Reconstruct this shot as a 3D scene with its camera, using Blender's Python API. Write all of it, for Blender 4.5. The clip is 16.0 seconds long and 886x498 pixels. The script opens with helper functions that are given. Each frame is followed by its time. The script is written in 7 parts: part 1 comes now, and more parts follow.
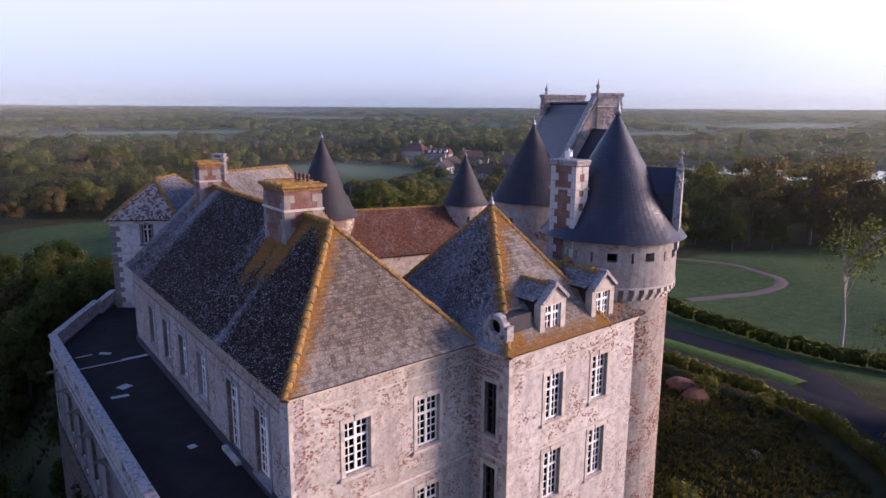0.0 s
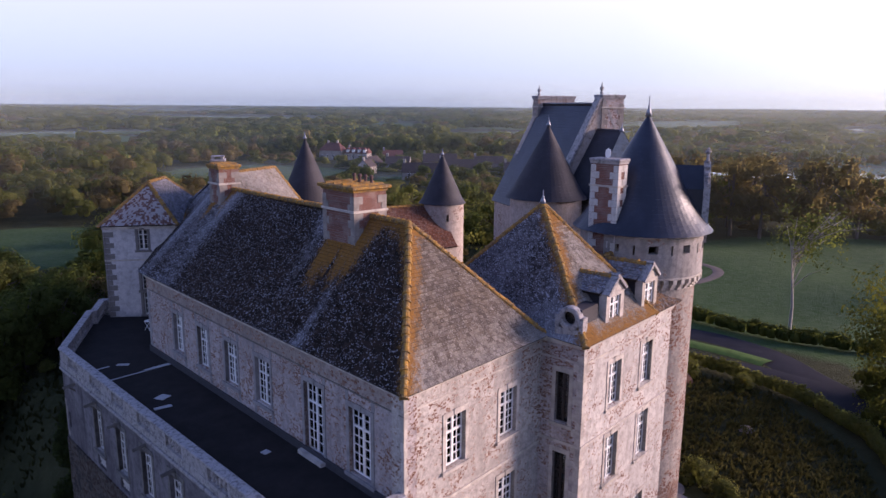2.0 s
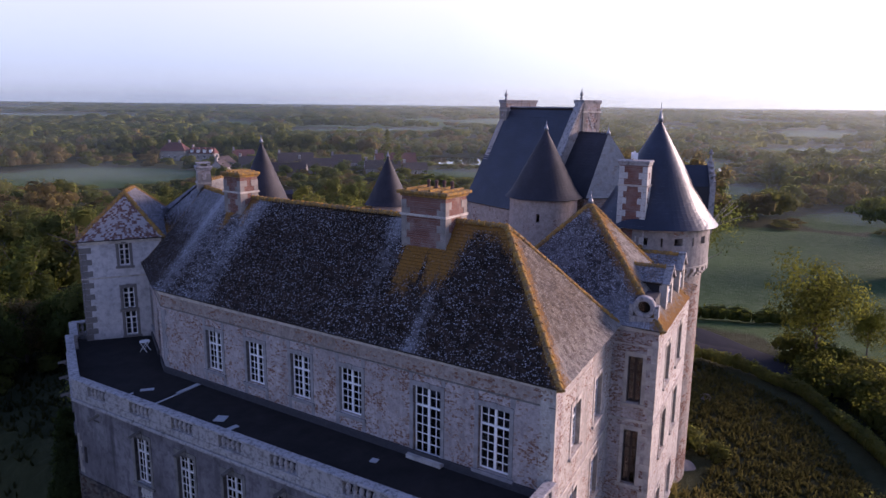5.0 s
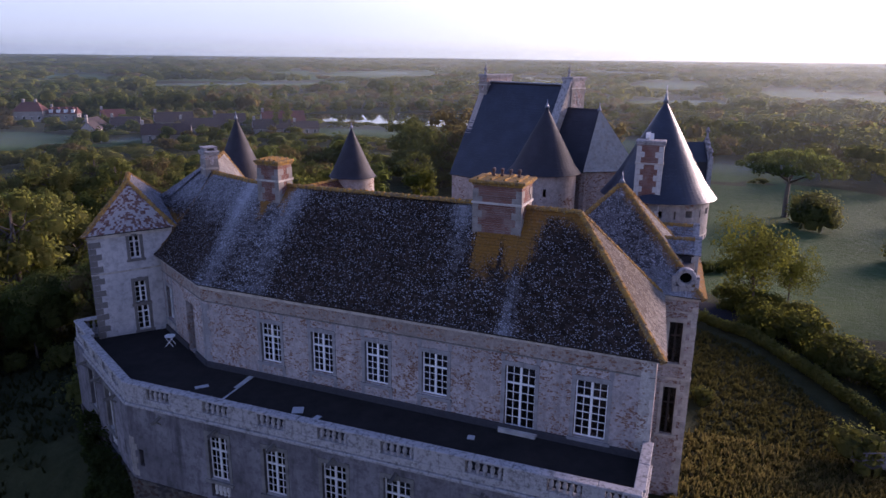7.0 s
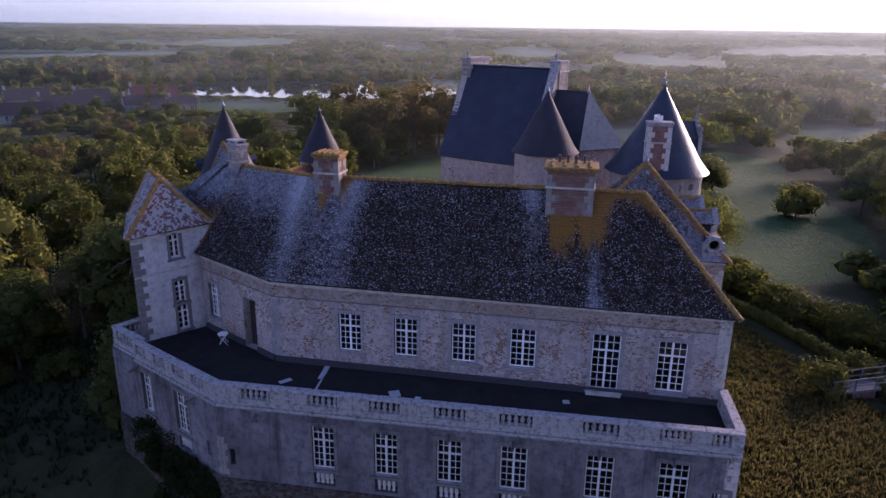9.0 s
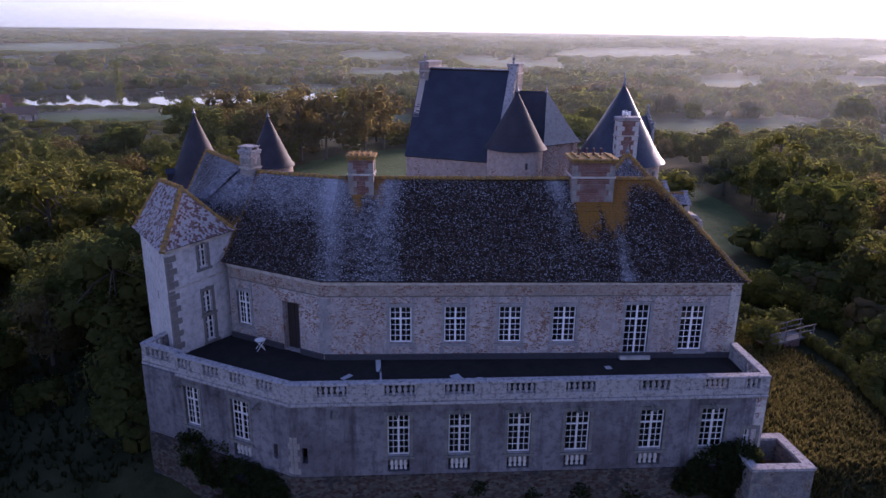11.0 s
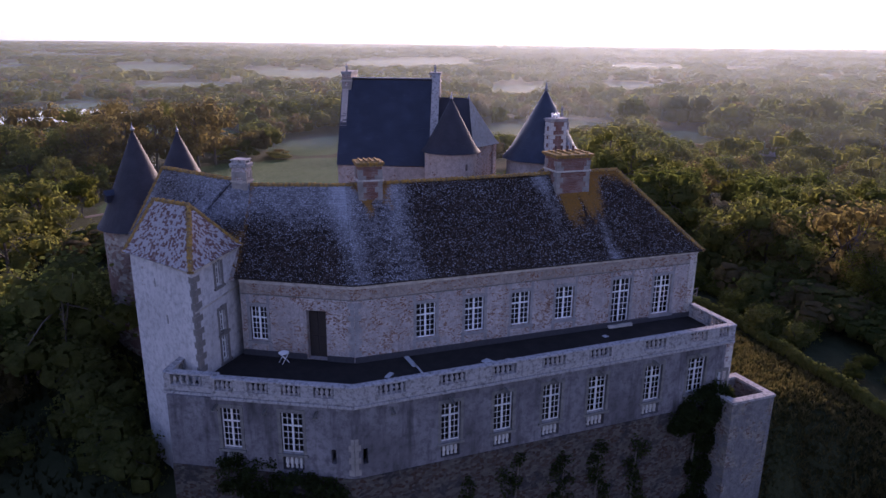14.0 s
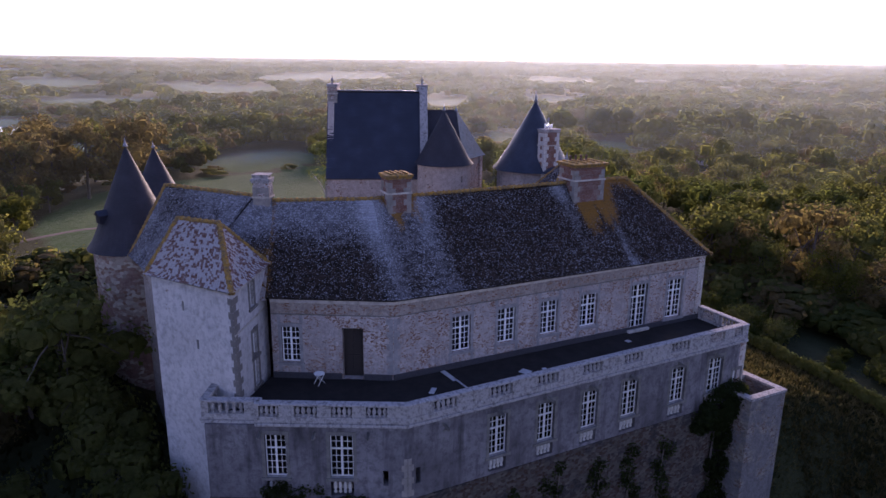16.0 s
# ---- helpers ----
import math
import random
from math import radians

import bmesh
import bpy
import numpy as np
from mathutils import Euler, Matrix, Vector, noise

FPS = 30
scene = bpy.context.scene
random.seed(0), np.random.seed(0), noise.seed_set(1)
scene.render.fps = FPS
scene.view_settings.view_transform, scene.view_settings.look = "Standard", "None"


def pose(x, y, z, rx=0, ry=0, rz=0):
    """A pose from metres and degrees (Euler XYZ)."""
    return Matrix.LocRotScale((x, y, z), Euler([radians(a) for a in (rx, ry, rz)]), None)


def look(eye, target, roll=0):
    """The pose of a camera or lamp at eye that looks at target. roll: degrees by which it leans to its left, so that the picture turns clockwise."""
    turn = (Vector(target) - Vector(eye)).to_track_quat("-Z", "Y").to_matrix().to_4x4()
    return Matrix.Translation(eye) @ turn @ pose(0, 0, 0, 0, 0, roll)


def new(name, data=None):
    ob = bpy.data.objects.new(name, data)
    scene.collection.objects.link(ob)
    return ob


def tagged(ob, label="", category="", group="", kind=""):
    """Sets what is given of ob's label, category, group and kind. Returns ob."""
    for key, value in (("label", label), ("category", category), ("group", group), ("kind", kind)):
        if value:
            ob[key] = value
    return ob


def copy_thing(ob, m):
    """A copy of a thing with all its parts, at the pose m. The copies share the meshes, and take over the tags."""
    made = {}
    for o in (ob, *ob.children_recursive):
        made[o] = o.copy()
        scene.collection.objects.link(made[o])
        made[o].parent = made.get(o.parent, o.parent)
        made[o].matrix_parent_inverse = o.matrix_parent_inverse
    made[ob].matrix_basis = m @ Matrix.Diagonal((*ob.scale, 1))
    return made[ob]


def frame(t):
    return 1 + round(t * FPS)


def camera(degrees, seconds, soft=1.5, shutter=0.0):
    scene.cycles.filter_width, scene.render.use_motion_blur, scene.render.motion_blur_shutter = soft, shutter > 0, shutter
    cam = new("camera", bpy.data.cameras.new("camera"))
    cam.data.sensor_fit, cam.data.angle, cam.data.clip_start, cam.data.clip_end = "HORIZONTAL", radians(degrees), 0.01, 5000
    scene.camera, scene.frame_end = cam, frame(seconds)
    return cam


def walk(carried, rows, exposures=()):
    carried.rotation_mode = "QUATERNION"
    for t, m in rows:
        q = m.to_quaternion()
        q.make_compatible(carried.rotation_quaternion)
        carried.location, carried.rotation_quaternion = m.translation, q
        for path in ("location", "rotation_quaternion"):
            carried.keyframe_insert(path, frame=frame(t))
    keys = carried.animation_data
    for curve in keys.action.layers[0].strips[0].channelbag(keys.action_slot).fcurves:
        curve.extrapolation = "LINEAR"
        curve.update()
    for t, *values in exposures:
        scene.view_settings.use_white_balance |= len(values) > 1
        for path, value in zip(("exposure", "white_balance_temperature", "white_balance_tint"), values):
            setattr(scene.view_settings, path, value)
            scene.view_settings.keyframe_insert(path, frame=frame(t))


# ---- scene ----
# ---------- camera ----------
cam = camera(65.0, 16.0)
PATH = [
    (0.0, (-0.111, 0.074, 33.585), (1.068, 1.639, 33.184), 0.36),
    (0.5, (-1.407, 0.811, 33.646), (-0.181, 2.339, 33.243), 0.37),
    (1.0, (-2.794, 1.677, 33.674), (-1.517, 3.163, 33.272), 0.38),
    (1.5, (-4.093, 2.599, 33.7), (-2.767, 4.041, 33.296), 0.4),
    (2.0, (-5.454, 3.638, 33.659), (-4.076, 5.029, 33.257), 0.42),
    (2.5, (-6.727, 4.669, 33.584), (-5.297, 6.01, 33.184), 0.44),
    (3.0, (-7.998, 5.797, 33.57), (-6.519, 7.083, 33.17), 0.46),
    (3.5, (-9.179, 6.887, 33.621), (-7.652, 8.115, 33.219), 0.48),
    (6.0, (-14.944, 14.29, 34.66), (-13.197, 15.155, 34.215), 0.64),
    (6.5, (-16.134, 16.128, 35.146), (-14.357, 16.907, 34.66), 0.66),
    (7.0, (-17.334, 18.267, 35.613), (-15.53, 18.948, 35.082), 0.68),
    (7.5, (-18.428, 20.292, 36.034), (-16.603, 20.884, 35.467), 0.69),
    (8.0, (-19.54, 22.598, 36.4), (-17.694, 23.093, 35.809), 0.7),
    (10.5, (-23.882, 34.603, 36.884), (-21.975, 34.591, 36.28), 0.66),
    (11.0, (-24.433, 36.966, 36.835), (-22.529, 36.836, 36.236), 0.7),
    (11.5, (-24.829, 39.089, 36.797), (-22.935, 38.849, 36.2), 0.66),
    (12.0, (-24.999, 41.212, 36.752), (-23.122, 40.858, 36.158), 0.68),
    (12.5, (-25.078, 43.184, 36.757), (-23.221, 42.732, 36.167), 0.7),
    (13.0, (-24.95, 45.162, 36.72), (-23.116, 44.618, 36.14), 0.64),
    (13.5, (-24.713, 46.989, 36.722), (-22.901, 46.365, 36.148), 0.62),
    (14.0, (-24.343, 48.846, 36.755), (-22.557, 48.147, 36.188), 0.62),
    (14.5, (-23.85, 50.389, 36.76), (-22.084, 49.633, 36.203), 0.62),
    (15.0, (-23.137, 51.856, 36.712), (-21.393, 51.044, 36.165), 0.64),
    (15.5, (-22.354, 53.084, 36.638), (-20.631, 52.222, 36.101), 0.64),
    (16.0, (-21.471, 54.295, 36.509), (-19.773, 53.38, 35.982), 0.66),
]
walk(cam, [(t, look(eye, target, roll)) for t, eye, target, roll in PATH],
     exposures=[(0.0, 1.0, 5950, 47), (6.5, 1.0, 5850, 48), (10.5, 1.08, 5740, 54), (16.0, 1.14, 5980, 53)])

# ---------- light: dawn, hazy low sun in the south-east ----------
SUN_AZ, SUN_EL = 126.0, 13.0          # degrees clockwise from +y, and above the horizon
world = bpy.data.worlds.new("dawn_sky")
scene.world = world
world.use_nodes = True
wn = world.node_tree
sky = wn.nodes.new("ShaderNodeTexSky")
sky.sky_type = "NISHITA"
sky.sun_disc = False
sky.sun_elevation, sky.sun_rotation = radians(SUN_EL), radians(SUN_AZ)
sky.altitude, sky.air_density, sky.dust_density, sky.ozone_density = 100, 1.0, 0.6, 3.0
back = wn.nodes["Background"]
back.inputs["Strength"].default_value = 0.15
az, el = radians(SUN_AZ), radians(SUN_EL)
toward = Vector((math.sin(az) * math.cos(el), math.cos(az) * math.cos(el), math.sin(el)))
# thin high cloud: thick when seen along the horizon, thin overhead, brighter towards the sun
coord, along_sun, height, toward_sun, cloud, lit, thick, veil = (wn.nodes.new("ShaderNode" + k) for k in ("TexCoord", "VectorMath", "SeparateXYZ", "ValToRGB", "ValToRGB", "Mix", "ValToRGB", "Mix"))
along_sun.operation = "DOT_PRODUCT"
along_sun.inputs[1].default_value = toward
wn.links.new(coord.outputs["Generated"], along_sun.inputs[0])
wn.links.new(coord.outputs["Generated"], height.inputs[0])
for node, source, stops in ((cloud, height.outputs["Z"], ((0.0, (1.38, 2.02, 2.34)), (0.05, (1.75, 2.30, 2.50)), (0.14, (2.95, 3.20, 3.05)))),
                            (toward_sun, along_sun.outputs["Value"], ((0.0, (1, 1, 1)), (0.4, (1.2, 1.15, 1.05)), (0.75, (1.9, 1.7, 1.35)), (1.0, (2.6, 2.2, 1.5)))),
                            (thick, height.outputs["Z"], ((0.0, (0.78,) * 3), (0.16, (0.66,) * 3), (0.38, (0.12,) * 3), (0.7, (0.0,) * 3)))):
    while len(node.color_ramp.elements) < len(stops):
        node.color_ramp.elements.new(0.5)
    for element, (where_, c) in zip(node.color_ramp.elements, stops):
        element.position, element.color = where_, (*c, 1)
    wn.links.new(source, node.inputs["Fac"])
lit.data_type = veil.data_type = "RGBA"
lit.blend_type, lit.inputs[0].default_value = "MULTIPLY", 1.0
wn.links.new(cloud.outputs["Color"], lit.inputs[6])
wn.links.new(toward_sun.outputs["Color"], lit.inputs[7])
wn.links.new(thick.outputs["Color"], veil.inputs[0])
wn.links.new(sky.outputs["Color"], veil.inputs[6])
wn.links.new(lit.outputs[2], veil.inputs[7])
wn.links.new(veil.outputs[2], back.inputs["Color"])
sun = bpy.data.lights.new("sun", "SUN")
sun.energy, sun.angle, sun.color = 3.4, radians(20), (1.0, 0.84, 0.57)
sun_lamp = new("sun", sun)
sun_lamp.matrix_world = look(toward * 200, (0, 0, 0))


# ---------- node helpers ----------
class Nodes:
    """A material's node tree, with short calls for the nodes that are used here."""

    def __init__(self, name, rough=0.85, metal=0.0, spec=0.3):
        self.mat = bpy.data.materials.new(name)
        self.mat.use_nodes = True
        self.t = self.mat.node_tree
        self.out = self.t.nodes["Material Output"]
        self.b = self.t.nodes["Principled BSDF"]
        self.b.inputs["Roughness"].default_value = rough
        self.b.inputs["Metallic"].default_value = metal
        self.b.inputs["Specular IOR Level"].default_value = spec
        self.pos = self.t.nodes.new("ShaderNodeNewGeometry").outputs["Position"]

    def link(self, a, socket):
        if isinstance(a, (int, float)):
            socket.default_value = a
        elif isinstance(a, tuple):
            socket.default_value = (*a, 1) if len(a) == 3 and socket.type == "RGBA" else a
        else:
            self.t.links.new(a, socket)

    def noise(self, scale, detail=4, rough=0.55, vec=None, color=False):
        n = self.t.nodes.new("ShaderNodeTexNoise")
        self.link(vec or self.pos, n.inputs["Vector"])
        n.inputs["Scale"].default_value, n.inputs["Detail"].default_value, n.inputs["Roughness"].default_value = scale, detail, rough
        return n.outputs["Color" if color else "Fac"]

    def cells(self, scale, out="Color", vec=None, feature="F1"):
        n = self.t.nodes.new("ShaderNodeTexVoronoi")
        n.feature = feature
        self.link(vec or self.pos, n.inputs["Vector"])
        n.inputs["Scale"].default_value = scale
        return n.outputs[out]

    def stretch(self, x, y, z, vec=None):
        n = self.t.nodes.new("ShaderNodeMapping")
        self.link(vec or self.pos, n.inputs["Vector"])
        n.inputs["Scale"].default_value = (x, y, z)
        return n.outputs["Vector"]

    def mix(self, fac, a, b, blend="MIX"):
        n = self.t.nodes.new("ShaderNodeMix")
        n.data_type, n.blend_type = "RGBA", blend
        self.link(fac, n.inputs[0]), self.link(a, n.inputs[6]), self.link(b, n.inputs[7])
        return n.outputs[2]

    def ramp(self, fac, *stops):
        n = self.t.nodes.new("ShaderNodeValToRGB")
        self.link(fac, n.inputs["Fac"])
        e = n.color_ramp.elements
        while len(e) < len(stops):
            e.new(0.5)
        for el_, (p, c) in zip(e, stops):
            el_.position, el_.color = p, (*((c, c, c) if isinstance(c, (int, float)) else c), 1)
        return n.outputs["Color"]

    def math(self, op, a, b=0.0):
        n = self.t.nodes.new("ShaderNodeMath")
        n.operation = op
        self.link(a, n.inputs[0]), self.link(b, n.inputs[1])
        return n.outputs[0]

    def attr(self, name):
        n = self.t.nodes.new("ShaderNodeAttribute")
        n.attribute_name = name
        return n.outputs["Fac"]

    def island(self):
        return self.t.nodes.new("ShaderNodeNewGeometry").outputs["Random Per Island"]

    def random(self):
        return self.t.nodes.new("ShaderNodeObjectInfo").outputs["Random"]

    def bump(self, height, strength=0.4, distance=0.03):
        n = self.t.nodes.new("ShaderNodeBump")
        self.link(height, n.inputs["Height"])
        n.inputs["Strength"].default_value, n.inputs["Distance"].default_value = strength, distance
        self.link(n.outputs["Normal"], self.b.inputs["Normal"])
        return self

    def color(self, c):
        self.link(c, self.b.inputs["Base Color"])
        return self

    def rough(self, r):
        self.link(r, self.b.inputs["Roughness"])
        return self


def masonry(name, plaster, light, stones, cover, size=3.2, streak=0.5, single=0.16, spread=1.0, crisp=0.07, grit=0.75):
    """Lime render worn through to rubble: cover is where the rubble begins to show."""
    m = Nodes(name, 0.92, spec=0.15)
    big, fine = m.noise(0.35, 5), m.noise(9.0, 6, 0.7)
    base = m.mix(m.ramp(big, (0.3, 0.0), (0.7, 1.0)), plaster, light)
    base = m.mix(m.ramp(fine, (0.36, 0.0), (0.68, grit)), base, tuple(c * 0.6 for c in plaster))
    blot = m.noise(3.0, 7, 0.72)
    base = m.mix(m.ramp(blot, (0.45, 0.0), (0.66, 0.68)), base, tuple(c * 0.5 for c in plaster))
    drip = m.noise(1.0, 4, 0.6, m.stretch(1.6, 1.6, 0.22))
    base = m.mix(m.ramp(drip, (0.5, 0.0), (0.72, streak)), base, tuple(c * 0.45 for c in plaster))
    vec = m.stretch(1, 1, 1.6)
    warp = m.mix(0.08, vec, m.noise(1.5, 2, color=True), "ADD")
    tone = m.ramp(m.cells(size, vec=warp), *stones)
    mortar = m.ramp(m.cells(size, "Distance", warp, "DISTANCE_TO_EDGE"), (0.01, 0.8), (0.06, 0.0))
    rubble = m.mix(mortar, tone, light)
    patch = m.math("ADD", m.math("ADD", m.math("MULTIPLY", m.noise(0.7, 5, 0.62), spread), 0.5 - 0.5 * spread), m.math("MULTIPLY", m.cells(size, "Color", warp), single))
    mask = m.ramp(patch, (cover, 0.0), (cover + crisp, 1.0))
    m.color(m.mix(mask, base, rubble))
    height = m.math("SUBTRACT", m.math("MULTIPLY", fine, 0.7), m.math("MULTIPLY", m.mix(mask, (0.0, 0.0, 0.0), mortar), 0.8))
    m.bump(height, 0.7, 0.04)
    return m.mat


STONE_TONES = ((0.0, (0.10, 0.07, 0.055)), (0.28, (0.22, 0.125, 0.085)), (0.45, (0.30, 0.255, 0.21)), (0.62, (0.42, 0.37, 0.30)), (0.8, (0.24, 0.195, 0.16)), (1.0, (0.16, 0.085, 0.06)))
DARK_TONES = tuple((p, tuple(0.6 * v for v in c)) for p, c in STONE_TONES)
RED_TONES = ((0.0, (0.085, 0.046, 0.034)), (0.5, (0.15, 0.074, 0.050)), (0.72, (0.20, 0.112, 0.080)), (0.88, (0.30, 0.225, 0.18)), (1.0, (0.13, 0.108, 0.10)))
WALL = masonry("lime_rendered_rubble", (0.36, 0.306, 0.290), (0.57, 0.500, 0.470), RED_TONES, 0.875, 8.6, single=0.62, spread=0.95, crisp=0.03, grit=0.7)
GABLE = masonry("worn_end_wall_render", (0.37, 0.332, 0.296), (0.58, 0.53, 0.475), RED_TONES, 0.93, 8.6, single=0.62, spread=0.95, crisp=0.03, grit=0.6)
FRONT = masonry("pale_front_render", (0.42, 0.384, 0.35), (0.60, 0.557, 0.51), RED_TONES, 0.975, 8.6, single=0.62, spread=0.95, crisp=0.03, grit=0.45)
SHAFT = masonry("tower_rubble_and_render", (0.31, 0.268, 0.235), (0.46, 0.408, 0.36), RED_TONES, 0.69, 6.0, single=0.36, spread=1.0, crisp=0.04)
CROWN = masonry("tower_crown_render", (0.29, 0.262, 0.242), (0.40, 0.365, 0.335), RED_TONES, 0.86, 6.0, single=0.36, spread=0.9, crisp=0.04, grit=0.5)
FRIEZE = masonry("brownish_frieze_render", (0.33, 0.272, 0.238), (0.43, 0.365, 0.325), RED_TONES, 0.90, 7.0, single=0.62, spread=0.75, crisp=0.03)
GREYRUBBLE = masonry("grey_rubble", (0.15, 0.138, 0.135), (0.26, 0.242, 0.235), DARK_TONES, 0.58, 5.0)
# bare rubble, its tones cut down to hold the ivy's shadows at the foot
RUBBLE = masonry("shade_darkened_rubble", (0.042, 0.038, 0.037), (0.075, 0.068, 0.066), tuple((p_, tuple(0.42 * v_ for v_ in c_)) for p_, c_ in DARK_TONES), 0.46, 4.6)
SMOOTH = masonry("weathered_grey_render", (0.108, 0.098, 0.102), (0.24, 0.222, 0.230), STONE_TONES, 0.86, 3.0, 0.95, grit=0.25)
PALE = masonry("pale_tower_render", (0.46, 0.432, 0.42), (0.56, 0.53, 0.515), STONE_TONES, 0.80, 3.2, 0.25, grit=0.15)
REDDISH = masonry("reddish_rubble", (0.25, 0.145, 0.115), (0.33, 0.23, 0.19), STONE_TONES, 0.52, 3.6)
PINK = masonry("pinkish_tower_render", (0.44, 0.36, 0.31), (0.50, 0.43, 0.37), RED_TONES, 0.87, 6.0, 0.35, single=0.4, spread=1.2, crisp=0.03)


def ashlar():
    m = Nodes("dressed_limestone", 0.88, spec=0.15)
    vary = m.ramp(m.random(), (0.0, (0.40, 0.355, 0.30)), (0.5, (0.52, 0.465, 0.40)), (1.0, (0.46, 0.41, 0.36)))
    m.color(m.mix(m.ramp(m.noise(2.2, 6, 0.65), (0.42, 0.0), (0.7, 0.8)), vary, (0.20, 0.18, 0.165)))
    return m.bump(m.noise(14, 5, 0.7), 0.5, 0.02).mat


def dark_stone():
    m = Nodes("dark_weathered_quoin", 0.92, spec=0.1)
    m.color(m.mix(m.noise(4.0, 5, 0.7), (0.10, 0.09, 0.085), (0.24, 0.215, 0.195)))
    return m.bump(m.noise(14, 5, 0.7), 0.5, 0.02).mat


def lichened_stone():
    m = Nodes("lichen_spotted_coping", 0.95, spec=0.1)
    c = m.mix(m.ramp(m.noise(5.0, 6, 0.75), (0.47, 0.0), (0.64, 0.85)), (0.33, 0.308, 0.298), (0.105, 0.096, 0.090))
    return m.color(m.mix(m.ramp(m.noise(7.0, 3, 0.6), (0.62, 0.0), (0.70, 0.7)), c, (0.46, 0.44, 0.41))).bump(m.noise(12, 5, 0.7), 0.6, 0.03).mat


def tiles(name, dark, mid, ochre=(0.26, 0.118, 0.020), white=(0.34, 0.34, 0.355), gray=0.5, single=0.12, dots=0.28, grain=1.0, lo=0.27, hi=0.78):
    """Old plain tiles: lichen rides on the tiles' own attributes, ochre and white."""
    m = Nodes(name, 0.95, spec=0.06)
    base = m.mix(m.island(), dark, mid)
    base = m.mix(m.ramp(m.noise(1.3, 5, 0.6), (0.35, 0.0), (0.75, gray)), base, (0.085, 0.076, 0.074))
    spots = m.math("ADD", m.math("MULTIPLY", m.noise(24.0, 3, 0.8), 0.55), m.math("MULTIPLY", m.noise(52.0, 2, 0.7), 0.45))
    w = m.math("ADD", m.attr("white"), m.math("MULTIPLY", m.math("SUBTRACT", spots, 0.5), grain))
    w = m.math("ADD", w, m.math("MULTIPLY", m.math("SUBTRACT", m.island(), 0.5), single))
    base = m.mix(m.ramp(w, (lo, 0.0), (hi, 0.85)), base, white)
    vec = m.mix(0.035, m.pos, m.noise(16.0, 3, color=True), "ADD")
    size = m.math("ADD", m.math("MULTIPLY", m.cells(15.0, "Color", vec), 1.0), m.math("MULTIPLY", m.attr("white"), 0.35))
    dot = m.ramp(m.math("ADD", m.math("SUBTRACT", m.cells(15.0, "Distance", vec), size), 0.43), (0.0, dots), (0.08, 0.0))
    dot = m.math("MULTIPLY", dot, m.ramp(m.noise(0.9, 4, 0.6), (0.3, 0.45), (0.65, 1.0)))
    base = m.mix(dot, base, tuple(v * 1.25 for v in white))
    o = m.math("ADD", m.attr("ochre"), m.math("MULTIPLY", m.math("SUBTRACT", m.noise(3.4, 7, 0.78), 0.5), 2.0))
    o = m.math("ADD", o, m.math("MULTIPLY", m.math("SUBTRACT", m.noise(17.0, 3, 0.7), 0.5), 0.9))
    rust = m.mix(m.ramp(m.noise(11.0, 5, 0.7), (0.35, 0.0), (0.65, 1.0)), ochre, (0.16, 0.085, 0.026))
    base = m.mix(m.ramp(o, (0.36, 0.0), (0.85, 0.92)), base, rust)
    return m.color(base).bump(m.noise(30, 3, 0.6), 0.3, 0.015).mat


TILE_DARK = tiles("dark_lichened_tiles", (0.014, 0.009, 0.007), (0.040, 0.026, 0.019), gray=0.15, white=(0.33, 0.33, 0.35), dots=0.7)
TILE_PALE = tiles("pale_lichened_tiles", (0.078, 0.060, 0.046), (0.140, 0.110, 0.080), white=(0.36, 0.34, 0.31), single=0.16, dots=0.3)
TILE_RED = tiles("red_brown_tiles", (0.075, 0.03, 0.019), (0.14, 0.055, 0.03), gray=0.25, ochre=(0.22, 0.10, 0.03))
TILE_MOTTLED = tiles("mottled_red_and_white_tiles", (0.13, 0.066, 0.052), (0.20, 0.110, 0.088), white=(0.36, 0.34, 0.335), gray=0.0, single=1.3, dots=0.3, grain=0.9, lo=0.46, hi=0.56)


def ochre_cap():
    m = Nodes("ochre_lichened_ridge_tile", 0.95, spec=0.1)
    c = m.mix(m.ramp(m.noise(5.0, 5, 0.7), (0.4, 0.0), (0.6, 1.0)), (0.33, 0.175, 0.035), (0.15, 0.10, 0.055))
    return m.color(m.mix(m.ramp(m.noise(14.0, 3), (0.58, 0.0), (0.7, 0.7)), c, (0.42, 0.36, 0.22))).bump(m.noise(18, 4), 0.5, 0.03).mat


def slate(name, a, b, dull=0.0):
    m = Nodes(name, 0.46, spec=0.42)
    c = m.mix(m.ramp(m.noise(26.0, 2, 0.5, m.stretch(1, 1, 1.3)), (0.3, 0.0), (0.7, 1.0)), a, b)
    c = m.mix(m.ramp(m.noise(0.8, 5, 0.6), (0.45, 0.0), (0.75, 0.5)), c, tuple(2.2 * v for v in b))
    m.color(c).rough(m.ramp(m.noise(20.0, 2), (0.3, 0.36 + dull), (0.7, 0.46 + dull)))
    return m.bump(m.noise(22, 2, 0.5, m.stretch(1, 1, 2.0)), 0.12, 0.02).mat


SLATE = slate("blue_slate", (0.010, 0.011, 0.018), (0.019, 0.021, 0.032))
SLATE_OLD = slate("old_brown_slate", (0.010, 0.009, 0.013), (0.024, 0.021, 0.027), 0.32)
DARKSTONE = dark_stone()
ASHLAR, COPING, OCHRE = ashlar(), lichened_stone(), ochre_cap()


